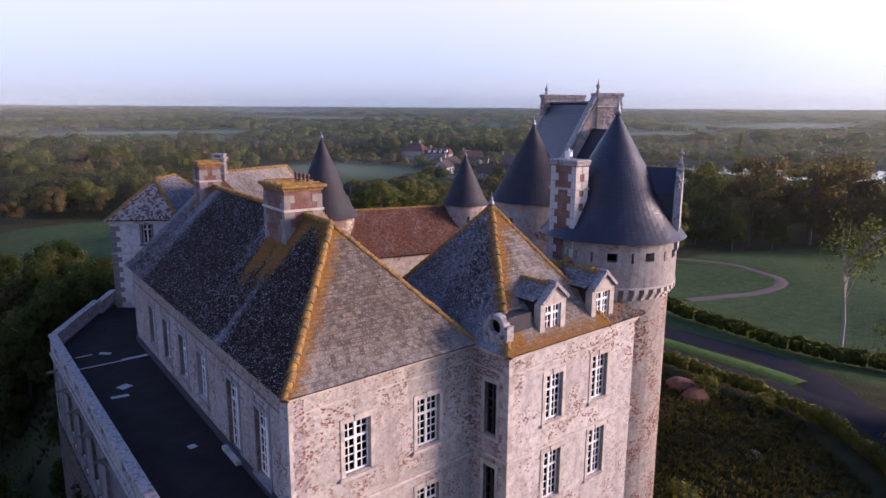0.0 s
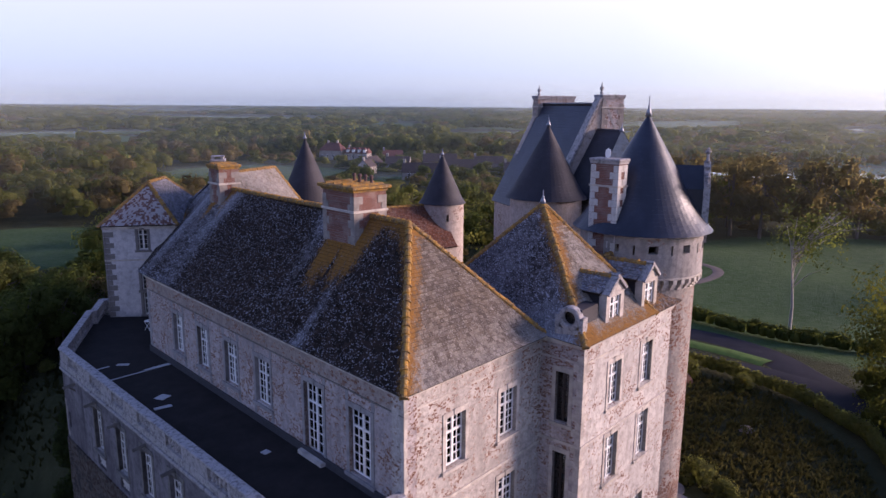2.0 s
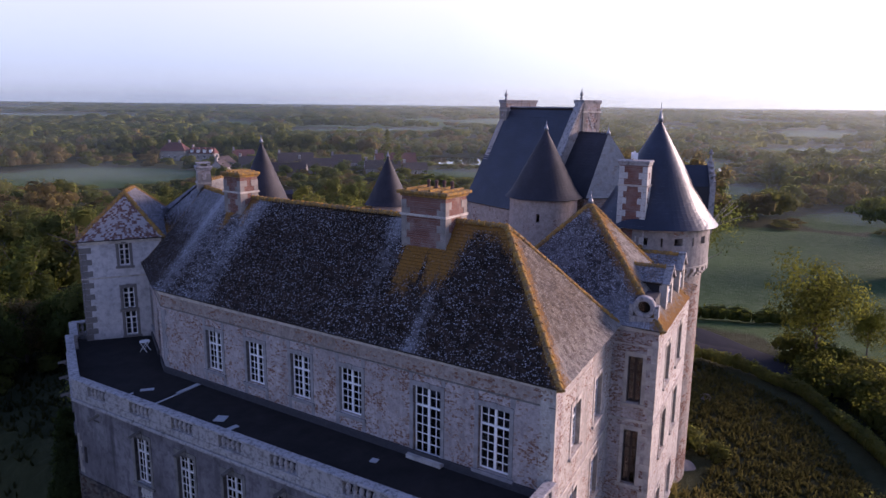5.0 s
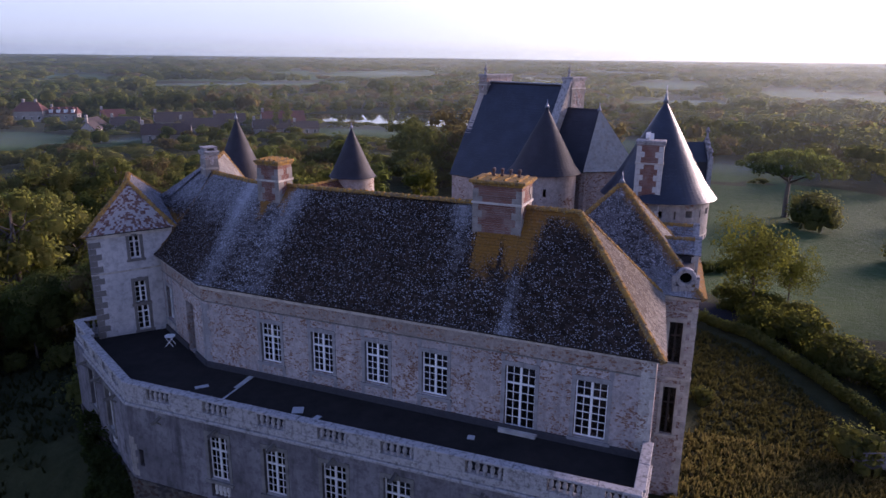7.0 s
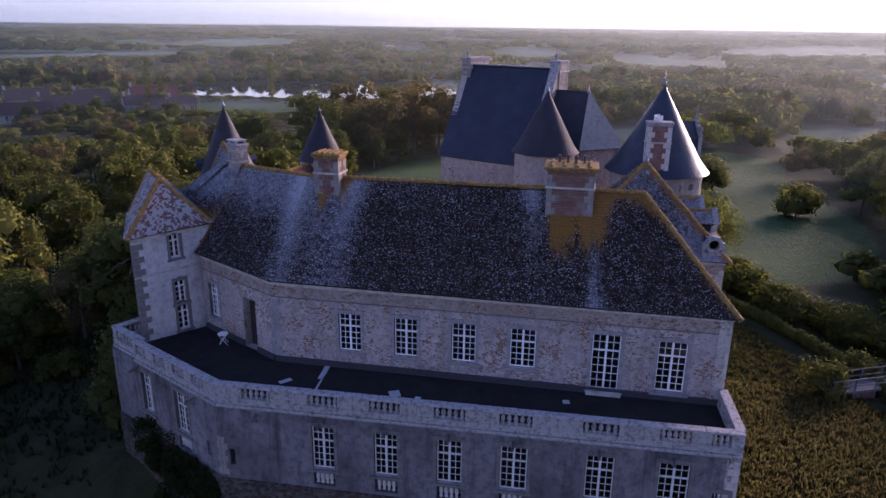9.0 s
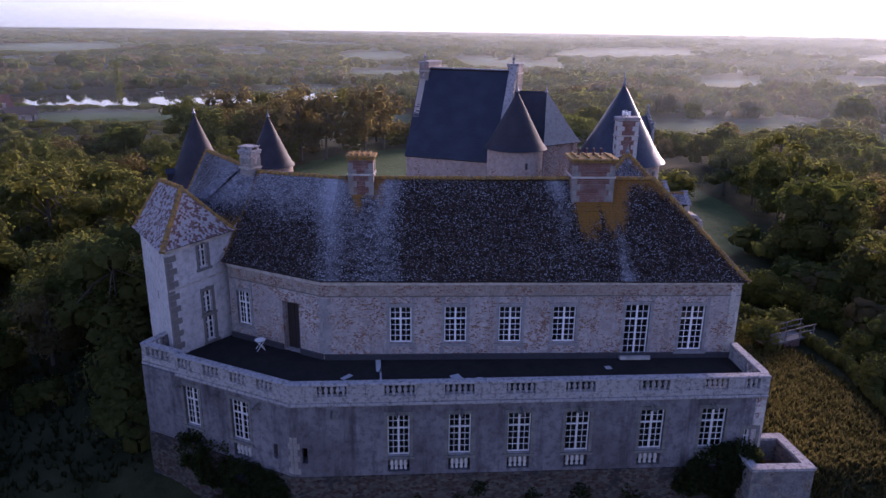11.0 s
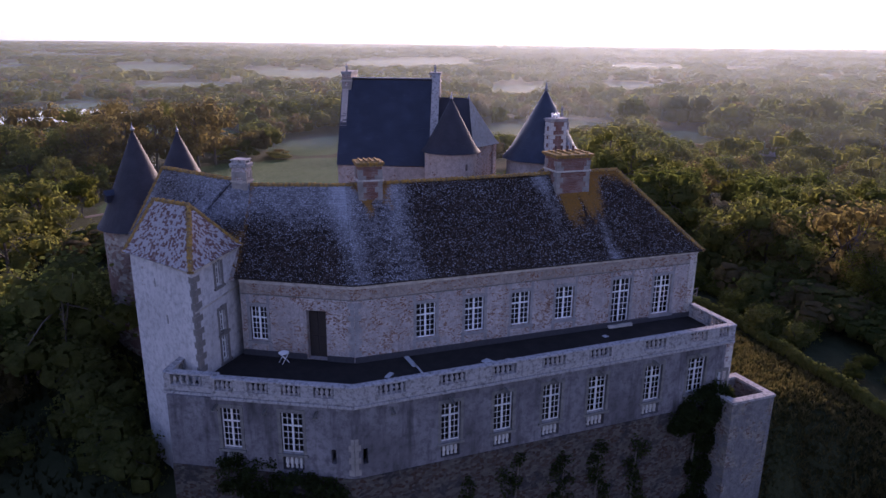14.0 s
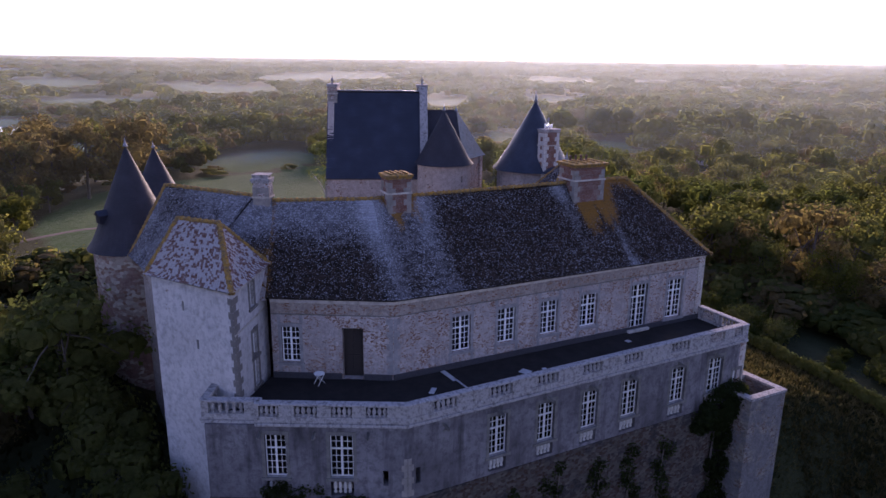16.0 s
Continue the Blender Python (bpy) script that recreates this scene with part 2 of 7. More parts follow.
def plain(name, c, rough=0.6, metal=0.0, vary=0.25, scale=6.0, spec=0.4):
    m = Nodes(name, rough, metal, spec)
    m.color(m.mix(m.ramp(m.noise(scale, 5, 0.65), (0.3, 0.0), (0.75, 1.0)), c, tuple(v * (1 - vary) for v in c)))
    return m.bump(m.noise(scale * 4, 3), 0.2, 0.01).mat


WHITE = plain("white_painted_wood", (0.74, 0.74, 0.72), 0.5, vary=0.12)
OLDPAINT = plain("grey_weathered_paint", (0.64, 0.62, 0.59), 0.6, vary=0.3)
# wood darkened so that the north door passes for an unlit opening
DARKWOOD = plain("dark_brown_wood", (0.028, 0.020, 0.017), 0.7)
IRON = plain("rusty_iron", (0.09, 0.06, 0.05), 0.7, 0.4)
LEAD = plain("grey_lead", (0.22, 0.24, 0.28), 0.45, 0.5)
POT = plain("sooty_clay_pot", (0.10, 0.055, 0.045), 0.85)
ASPHALT = plain("dark_bitumen_felt", (0.027, 0.023, 0.021), 0.9, vary=0.5, scale=1.2, spec=0.15)
PATCHM = plain("pale_repair_strip", (0.42, 0.42, 0.42), 0.8)
ROADM = plain("worn_asphalt", (0.030, 0.030, 0.036), 1.0, vary=0.3, scale=0.8, spec=0.05)
SOIL = plain("reddish_bare_earth", (0.16, 0.075, 0.045), 0.95, vary=0.5, scale=0.9)
PLASTIC = plain("white_plastic", (0.72, 0.72, 0.72), 0.4, vary=0.05)
ROCK = plain("grey_rock", (0.22, 0.19, 0.17), 0.95, vary=0.5, scale=1.4)
BARK = plain("grey_brown_bark", (0.13, 0.105, 0.085), 0.95, vary=0.5, scale=8.0)
BIRCH = plain("pale_bark", (0.36, 0.33, 0.29), 0.9, vary=0.5, scale=8.0)


def brickwork():
    m = Nodes("red_brick", 0.9, spec=0.15)
    n = m.t.nodes.new("ShaderNodeTexBrick")
    n.inputs["Color1"].default_value, n.inputs["Color2"].default_value, n.inputs["Mortar"].default_value = (0.185, 0.080, 0.058, 1), (0.125, 0.056, 0.043, 1), (0.25, 0.21, 0.185, 1)
    n.inputs["Scale"].default_value, n.inputs["Mortar Size"].default_value = 4.0, 0.012
    c = m.t.nodes.new("ShaderNodeTexCoord")
    r = m.t.nodes.new("ShaderNodeVectorRotate")
    r.rotation_type = "EULER_XYZ"
    r.inputs["Rotation"].default_value = (radians(90), 0, radians(38))
    m.link(c.outputs["Object"], r.inputs["Vector"]), m.link(r.outputs["Vector"], n.inputs["Vector"])
    return m.color(m.mix(m.ramp(m.noise(2.0, 5), (0.45, 0.0), (0.7, 0.4)), n.outputs["Color"], (0.30, 0.25, 0.22))).bump(m.noise(16, 4), 0.5, 0.02).mat


BRICK = brickwork()


def glass():
    m = Nodes("old_window_glass", 0.08)
    t = m.t
    fres, clear, gloss, both = (t.nodes.new("ShaderNode" + k) for k in ("Fresnel", "BsdfTransparent", "BsdfGlossy", "MixShader"))
    gloss.inputs["Roughness"].default_value = 0.06
    clear.inputs["Color"].default_value = (0.55, 0.58, 0.62, 1)
    fres.inputs["IOR"].default_value = 1.5
    m.link(fres.outputs[0], both.inputs[0]), m.link(clear.outputs[0], both.inputs[1]), m.link(gloss.outputs[0], both.inputs[2])
    m.link(both.outputs[0], m.out.inputs["Surface"])
    return m.mat


GLASS = glass()


# ---------- mesh helpers ----------
def mesh_of(name, verts, faces, material, smooth=False):
    me = bpy.data.meshes.new(name)
    me.from_pydata([tuple(v) for v in verts], [], faces)
    me.materials.append(material)
    if smooth:
        me.polygons.foreach_set("use_smooth", [True] * len(me.polygons))
    me.update()
    return me


def put(name, me, parent=None, label="", m=None):
    ob = new(name, me)
    if parent is not None:
        ob.parent = parent
    if m is not None:
        ob.matrix_basis = m
    return tagged(ob, label)


def part(name, bm, material, parent, label="", smooth=False, m=None):
    """Links a bmesh as one mesh object under a thing or under a part."""
    me = bpy.data.meshes.new(name)
    bm.normal_update()
    bm.to_mesh(me)
    bm.free()
    me.materials.append(material)
    if smooth:
        me.polygons.foreach_set("use_smooth", [True] * len(me.polygons))
    return put(name, me, parent, label, m)


def thing(name, label, category, group="", kind="", m=None):
    ob = tagged(new(name), label, category, group, kind)
    if m is not None:
        ob.matrix_basis = m
    return ob


def box(bm, x0, x1, y0, y1, z0, z1, m=None, bevel=0.0):
    r = bmesh.ops.create_cube(bm, size=1)
    bmesh.ops.scale(bm, vec=(x1 - x0, y1 - y0, z1 - z0), verts=r["verts"])
    bmesh.ops.translate(bm, vec=((x0 + x1) / 2, (y0 + y1) / 2, (z0 + z1) / 2), verts=r["verts"])
    vs = r["verts"]
    if bevel:
        es = list({e for v in vs for e in v.link_edges})
        out = bmesh.ops.bevel(bm, geom=es, offset=bevel, segments=1, affect="EDGES")
        vs = list({v for f in out["faces"] for v in f.verts} | {v for v in vs if v.is_valid})
    if m is not None:
        bmesh.ops.transform(bm, matrix=m, verts=vs)
    return bm


def lathe(profile, segs=32, jitter=0.0):
    """A solid of revolution about z: (verts, faces) from (r, z) pairs, bottom to top."""
    verts, faces = [], []
    for r, z in profile:
        for i in range(segs):
            a = 2 * math.pi * i / segs
            verts.append((r * math.cos(a), r * math.sin(a), z))
    for j in range(len(profile) - 1):
        for i in range(segs):
            k = (i + 1) % segs
            faces.append((j * segs + i, j * segs + k, (j + 1) * segs + k, (j + 1) * segs + i))
    faces.append(tuple(range(segs))[::-1])
    faces.append(tuple((len(profile) - 1) * segs + i for i in range(segs)))
    return verts, faces


def panel(where, us, zs, holes, depth):
    """A wall of thickness depth with openings through it. where(u, z, d) gives the place; holes: (u0, u1, z0, z1)."""
    us = sorted({round(u, 4) for u in us} | {round(h[i], 4) for h in holes for i in (0, 1)})
    zs = sorted({round(z, 4) for z in zs} | {round(h[i], 4) for h in holes for i in (2, 3)})
    verts, faces, at = [], [], {}

    def v(i, j, d):
        if (i, j, d) not in at:
            at[i, j, d] = len(verts)
            verts.append(where(us[i], zs[j], depth * d))
        return at[i, j, d]

    def solid(i, j):
        if not (0 <= i < len(us) - 1 and 0 <= j < len(zs) - 1):
            return False
        u, z = (us[i] + us[i + 1]) / 2, (zs[j] + zs[j + 1]) / 2
        return not any(h[0] < u < h[1] and h[2] < z < h[3] for h in holes)
    for i in range(len(us) - 1):
        for j in range(len(zs) - 1):
            if not solid(i, j):
                continue
            a, b, c, d = (i, j), (i + 1, j), (i + 1, j + 1), (i, j + 1)
            faces.append([v(*p, 0) for p in (a, b, c, d)])
            faces.append([v(*p, 1) for p in (d, c, b, a)])
            for (p, q, n) in ((a, b, (i, j - 1)), (b, c, (i + 1, j)), (c, d, (i, j + 1)), (d, a, (i - 1, j))):
                if not solid(*n):
                    faces.append([v(*q, 0), v(*p, 0), v(*p, 1), v(*q, 1)])
    return verts, faces


def flat(p0, p1):
    """where() for a straight wall; its outside is to the right of the way from p0 to p1. Also its length."""
    p0, p1 = Vector((*p0, 0)), Vector((*p1, 0))
    d = (p1 - p0).normalized()
    inward = Vector((-d.y, d.x, 0))
    return (lambda u, z, k: p0 + d * u + inward * k + Vector((0, 0, z))), (p1 - p0).length


def wall_frame(p0, p1, u, z):
    """Pose on a wall: x to the right as seen from outside, -y out of it, z up."""
    p0, p1 = Vector((*p0, 0)), Vector((*p1, 0))
    d = (p1 - p0).normalized()
    o = p0 + d * u
    return Matrix(((d.x, -d.y, 0, o.x), (d.y, d.x, 0, o.y), (0, 0, 1, z), (0, 0, 0, 1)))


def wall(parent, p0, p1, z0, z1, holes=(), material=None, depth=0.55, label="", name="wall", mitre=(0.0, 0.0)):
    """A straight wall; mitre: how far its ends draw in for each metre of depth, where it meets the next at a sharp corner."""
    plane, length = flat(p0, p1)

    def where(u, z, k):
        return plane(u + (mitre[0] * k if u < 0.01 else -mitre[1] * k if u > length - 0.01 else 0.0), z, k)
    v, f = panel(where, [0, length], [z0, z1], holes, depth)
    return put(name, mesh_of(name, v, f, material or WALL), parent, label)


def round_wall(parent, c, r, z0, z1, holes=(), material=None, depth=0.5, segs=56, label="", r1=None):
    r1 = r1 or r

    def where(u, z, k):
        rr = r + (r1 - r) * (z - z0) / (z1 - z0) - k
        return Vector((c[0] + rr * math.cos(u), c[1] + rr * math.sin(u), z))
    v, f = panel(where, [2 * math.pi * i / segs for i in range(segs + 1)], [z0, z1], holes, depth)
    return put("wall", mesh_of("wall", v, f, material or PALE), parent, label)


class Solid:
    """Gathers boxes and loose faces into one mesh."""

    def __init__(self):
        self.v, self.f = [], []

    def box(self, x0, x1, y0, y1, z0, z1, m=None):
        k = len(self.v)
        for z in (z0, z1):
            for x, y in ((x0, y0), (x1, y0), (x1, y1), (x0, y1)):
                p = Vector((x, y, z))
                self.v.append(m @ p if m else p)
        self.f += [(k + a, k + b, k + c, k + d) for a, b, c, d in ((3, 2, 1, 0), (4, 5, 6, 7), (0, 1, 5, 4), (1, 2, 6, 5), (2, 3, 7, 6), (3, 0, 4, 7))]
        return self

    def add(self, verts, faces, m=None):
        k = len(self.v)
        self.v += [m @ Vector(p) if m else Vector(p) for p in verts]
        self.f += [tuple(i + k for i in f) for f in faces]
        return self

    def mesh(self, name, material, smooth=False):
        return mesh_of(name, self.v, self.f, material, smooth)


def along(a, b, roll_up=Vector((0, 0, 1))):
    """Pose at a with x towards b, z as near to up as can be."""
    a, b = Vector(a), Vector(b)
    x = (b - a).normalized()
    y = roll_up.cross(x).normalized()
    z = x.cross(y)
    return Matrix(((x.x, y.x, z.x, a.x), (x.y, y.y, z.y, a.y), (x.z, y.z, z.z, a.z), (0, 0, 0, 1)))


# ---------- windows ----------
MADE = {}
CHIMSTONE = plain("sooty_chimney_stone", (0.31, 0.275, 0.245), 0.95, vary=0.5, scale=2.5, spec=0.1)
JAMBSTONE = plain("grey_dressed_stone", (0.31, 0.292, 0.288), 0.95, vary=0.45, scale=3.0, spec=0.1)
PALESTONE = plain("pale_limestone", (0.52, 0.49, 0.45), 0.9, vary=0.35, spec=0.15)
GREYSTONE = plain("stained_grey_stone", (0.20, 0.185, 0.17), 0.95, vary=0.5, scale=3.0, spec=0.1)


def window_meshes(w, h, cols, rows, top_rows, paint, stone=None):
    stone = stone or ASHLAR
    key = (round(w, 2), round(h, 2), cols, rows, top_rows, paint.name, stone.name)
    if key in MADE:
        return MADE[key]
    s = Solid()                                   # dressed stone round the opening
    s.box(-w / 2 - 0.16, -w / 2, -0.03, 0.2, -0.02, h + 0.2).box(w / 2, w / 2 + 0.16, -0.03, 0.2, -0.02, h + 0.2)
    s.box(-w / 2, w / 2, -0.03, 0.2, h, h + 0.2).box(-0.13, 0.13, -0.06, 0.2, h + 0.02, h + 0.24)
    s.box(-w / 2 - 0.22, w / 2 + 0.22, -0.1, 0.22, -0.15, -0.021)
    surround = s.mesh("window", stone)
    s = Solid()
    y0, y1, b = 0.16, 0.23, 0.055
    s.box(-w / 2, -w / 2 + b, y0, y1, 0, h).box(w / 2 - b, w / 2, y0, y1, 0, h)
    s.box(-w / 2 + b, w / 2 - b, y0, y1, 0, b).box(-w / 2 + b, w / 2 - b, y0, y1, h - b, h)
    s.box(-0.05, 0.05, y0 - 0.02, y1, b, h - b)
    zt = b + (h - 2 * b) * rows / (rows + top_rows)
    s.box(-w / 2 + b, -0.05, y0 - 0.015, y1, zt - 0.04, zt + 0.04).box(0.05, w / 2 - b, y0 - 0.015, y1, zt - 0.04, zt + 0.04)
    panes, bar = [], 0.017
    for x0, x1 in ((-w / 2 + b, -0.05), (0.05, w / 2 - b)):
        for z0, z1, n in ((b, zt - 0.04, rows), (zt + 0.04, h - b, top_rows)):
            for i in range(1, cols):
                x = x0 + (x1 - x0) * i / cols
                s.box(x - bar, x + bar, y0 + 0.012, y1 - 0.012, z0, z1)
            for j in range(1, n):
                z = z0 + (z1 - z0) * j / n
                s.box(x0, x1, y0 + 0.016, y1 - 0.016, z - bar, z + bar)
            for i in range(cols):
                for j in range(n):
                    panes.append((x0 + (x1 - x0) * (i + 0.5) / cols, z0 + (z1 - z0) * (j + 0.5) / n, (x1 - x0) / cols / 2, (z1 - z0) / n / 2))
    sash = s.mesh("sash", paint)
    glass_of = {}
    for x, z, hx, hz in panes:
        k = (round(hx, 3), round(hz, 3))
        if k not in glass_of:
            glass_of[k] = Solid().box(-hx, hx, -0.003, 0.003, -hz, hz).mesh("pane", GLASS)
    MADE[key] = surround, sash, panes, glass_of
    return MADE[key]


def window(parent, p0, p1, u0, u1, z0, z1, cols=2, rows=4, top_rows=2, paint=None, label="", name="window", base=None, stone=None):
    """A cross window with small panes in the wall from p0 to p1."""
    w, h = u1 - u0, z1 - z0
    surround, sash, panes, glass_of = window_meshes(w, h, cols, rows, top_rows, paint or WHITE, stone)
    m = (base or Matrix()) @ wall_frame(p0, p1, (u0 + u1) / 2, z0)
    win = put(name, surround, parent, label, m)
    put("sash", sash, win)
    for x, z, hx, hz in panes:
        ob = put("pane", glass_of[round(hx, 3), round(hz, 3)], win, "", pose(x, 0.195, z, random.uniform(-0.5, 0.5), 0, random.uniform(-0.5, 0.5)))
        ob.visible_shadow = False
    return win


# ---------- tiled roofs ----------
def ease(v):
    v = max(0.0, min(1.0, v))
    return v * v * (3 - 2 * v)


def seg_dist(p, a, b):
    a, b = Vector(a), Vector(b)
    t = max(0.0, min(1.0, (p - a).dot(b - a) / (b - a).length_squared))
    return (p - a - (b - a) * t).length


def slope(parent, a, b, c, d, material, ochre=None, white=None, course=0.155, width=0.19, name="roof_slope", label="", sag=0.0, lift=0.035):
    """A tiled slope: eave from a to b (left to right from outside), ridge from d to c. Tiles lie in courses on a thin deck."""
    a, b, c, d = (Vector(p) for p in (a, b, c, d))
    n_up = ((b - a).cross(d - a) + (b - a).cross(c - a)).normalized()
    length = max((d - a).length, (c - b).length)
    side = (b - a).normalized()
    rise = (((d + c) / 2 - (a + b) / 2) - side * (((d + c) / 2 - (a + b) / 2).dot(side)))
    count = max(4, int(rise.length / course))
    rng = random.Random(int(abs(a.x * 97 + b.y * 31 + c.z * 7)))
    verts, faces, wts, ocs = [], [], [], []

    def at(s, t):
        flare = 0.10 * max(0.0, 1 - t / 0.12) ** 2
        p = (a + (d - a) * t) * (1 - s) + (b + (c - b) * t) * s
        return p + n_up * (flare - sag * math.sin(math.pi * s) * t + 0.03 * (noise.noise(p * 0.35)))
    for j in range(count):
        t0, t1 = j / count, min(1.0, (j + 1.25) / count)
        l0 = ((b + (c - b) * t0) - (a + (d - a) * t0)).length
        if l0 < 0.08:
            continue
        k = max(1, int(l0 / width))
        off = 0.5 * (j % 2) / k
        edges = [0.0] + [i / k + off for i in range(k + 1) if 0.002 < i / k + off < 0.998] + [1.0]
        for s0, s1 in zip(edges, edges[1:]):
            h0, h1 = lift * rng.uniform(0.7, 1.5), lift * rng.uniform(0.7, 1.5)
            dt = rng.uniform(-0.10, 0.10) / count
            q = [at(s0, max(0, t0 + dt)) + n_up * h0, at(s1, max(0, t0 + dt)) + n_up * h1, at(s1, t1) + n_up * 0.006, at(s0, t1) + n_up * 0.006]
            q += [at(s0, max(0, t0 + dt)) - n_up * 0.005, at(s1, max(0, t0 + dt)) - n_up * 0.005]
            mid = (q[0] + q[2]) / 2
            o = ochre(mid) if ochre else 0.0
            w = white(mid) if white else 0.3
            base = len(verts)
            verts += q
            ocs += [o] * 6
            wts += [w] * 6
            faces += [(base, base + 1, base + 2, base + 3), (base + 4, base + 5, base + 1, base)]
    me = mesh_of(name, verts, faces, material)
    for key, vals in (("white", wts), ("ochre", ocs)):
        me.attributes.new(key, "FLOAT", "POINT").data.foreach_set("value", vals)
    ob = put(name, me, parent, label)
    tagged(ob, kind="stuff")
    n_s, n_t = 10, 8
    top_v = [at(i / n_s, j / n_t * 0.995) - n_up * 0.035 for j in range(n_t + 1) for i in range(n_s + 1)]
    vs = top_v + [p - n_up * 0.1 for p in top_v]
    w_, tot = n_s + 1, len(top_v)
    fs = []
    for j in range(n_t):
        for i in range(n_s):
            q = (j * w_ + i, j * w_ + i + 1, (j + 1) * w_ + i + 1, (j + 1) * w_ + i)
            fs += [q, tuple(tot + k for k in q[::-1])]
    fs += [(i, tot + i, tot + i + 1, i + 1) for i in range(n_s)]
    put("roof_deck", mesh_of("roof_deck", vs, fs, DARKWOOD), parent)
    return ob


def half_round():
    verts, faces, n = [], [], 7
    rings = ((0.0, 0.155), (0.05, 0.165), (0.06, 0.135), (0.36, 0.125))
    for x, r in rings:
        for i in range(n):
            t = math.pi * (i / (n - 1)) * 1.16 - 0.25
            verts.append((x, r * math.cos(t), r * math.sin(t)))
    for j in range(len(rings) - 1):
        for i in range(n - 1):
            faces.append((j * n + i, (j + 1) * n + i, (j + 1) * n + i + 1, j * n + i + 1))
    faces.append(tuple(range(n)))
    faces.append(tuple(3 * n + i for i in range(n))[::-1])
    return mesh_of("ridge_tile", verts, faces, OCHRE)


RIDGE_TILE = half_round()


def ridge_tiles(parent, a, b, lower=0.04, step=0.33):
    m = along(a, b)
    n = max(1, round((Vector(b) - Vector(a)).length / step))
    real = (Vector(b) - Vector(a)).length / n
    for i in range(n):
        put("ridge_tile", RIDGE_TILE, parent, "", m @ pose(i * real, random.uniform(-0.012, 0.012), -lower + random.uniform(-0.012, 0.012), random.uniform(-5, 5), random.uniform(-2, 2), random.uniform(-2.5, 2.5)))


def quoins(parent, p0, p1, u, z0, z1, wide=0.42, high=0.34, flip=1, every=1, stone=None):
    """Dressed corner stones, long and short in turn, a little proud of the wall from p0 to p1; flip -1 runs them leftward."""
    key = ("quoin", wide, high, (stone or ASHLAR).name)
    if key not in MADE:
        MADE[key] = [Solid().box(0, w, -0.02, 0.1, 0.008, high - 0.008).mesh("quoin", stone or ASHLAR) for w in (wide, wide * 0.6)]
    z, i = z0, 0
    while z + high <= z1:
        if i % every == 0:
            me = MADE[key][i % 2]
            m = wall_frame(p0, p1, u - (0 if flip > 0 else (wide if i % 2 == 0 else wide * 0.6)), z)
            put("quoin", me, parent, "", m @ pose(0, random.uniform(0, 0.012), 0))
        z, i = z + high, i + 1


def cornice(parent, p0, p1, z, height=0.22, out=0.12, name="cornice", material=None, ext=0.0):
    where, length = flat(p0, p1)
    m = wall_frame(p0, p1, 0, z)
    s = Solid().box(-ext, length + ext, -out * 0.55, 0.02, 0, height * 0.45, m).box(-ext, length + ext, -out, 0.02, height * 0.45, height, m)
    return put(name, s.mesh(name, material or ASHLAR), parent)


# ---------- chimneys ----------
POT_MESH = mesh_of("chimney_pot", *lathe(((0.11, 0), (0.12, 0.05), (0.09, 0.1), (0.085, 0.3), (0.12, 0.36), (0.11, 0.44), (0.07, 0.5)), 12), POT, True)
for v_ in POT_MESH.vertices:
    v_.co *= 0.72


def chimney(parent, cx, cy, lx, ly, z0, z1, turn=0.0, pots=(), fins=0, cap=None, brick=True, label="", band=0.75, lip=0.18, stone=None):
    """A stack with brick panels between stone quoins, a string course and a lichened cap slab."""
    m = pose(cx, cy, 0, 0, 0, turn)
    s = Solid().box(-lx / 2, lx / 2, -ly / 2, ly / 2, z0, z1)
    st = put("chimney", s.mesh("chimney", BRICK if brick else WALL), parent, label, m)
    h = 0.32
    blocks = [Solid().box(-0.02, w, -0.02, w2, 0.006, h - 0.006).mesh("quoin", stone or CHIMSTONE) for w, w2 in ((0.42, 0.24), (0.24, 0.42))]
    for n, (sx, sy, rz) in enumerate(((-1, -1, 0), (1, -1, 90), (1, 1, 180), (-1, 1, 270))):
        z, i = z0, n
        while z + h < z1 - 0.02:
            put("quoin", blocks[i % 2], st, "", pose(sx * lx / 2, sy * ly / 2, z, 0, 0, rz))
            z, i = z + h, i + 1
    o = 0.07
    put("string_course", Solid().box(-lx / 2 - o, lx / 2 + o, -ly / 2 - o, ly / 2 + o, z1 - band - 0.09, z1 - band).mesh("string_course", ASHLAR), st)
    bm = bmesh.new()
    box(bm, -lx / 2 - 0.06, lx / 2 + 0.06, -ly / 2 - 0.06, ly / 2 + 0.06, z1 - 0.02, z1 + 0.08)
    box(bm, -lx / 2 - lip, lx / 2 + lip, -ly / 2 - lip, ly / 2 + lip, z1 + 0.08, z1 + 0.22, None, 0.03)
    part("cap", bm, cap or OCHRE, st, "lichen-covered stone cap")
    for x, y in pots:
        put("chimney_pot", POT_MESH, st, "", pose(x, y, z1 + 0.22, 0, 0, 0))
    for i in range(fins):
        y = -ly / 2 + 0.2 + (ly - 0.4) * i / max(1, fins - 1)
        put("flue_fin", Solid().box(-lx / 2, lx / 2, -0.05, 0.05, 0, 0.08).mesh("flue_fin", OCHRE), st, "", pose(0, y, z1 + 0.22))
    return st


def spike(parent, x, y, z, h=0.8, label="lead finial"):
    v, f = lathe(((0.16, 0), (0.10, h * 0.25), (0.05, h * 0.45), (0.07, h * 0.5), (0.03, h * 0.55), (0.012, h)), 12)
    put("finial", mesh_of("finial", v, f, LEAD, True), parent, label, pose(x, y, z))


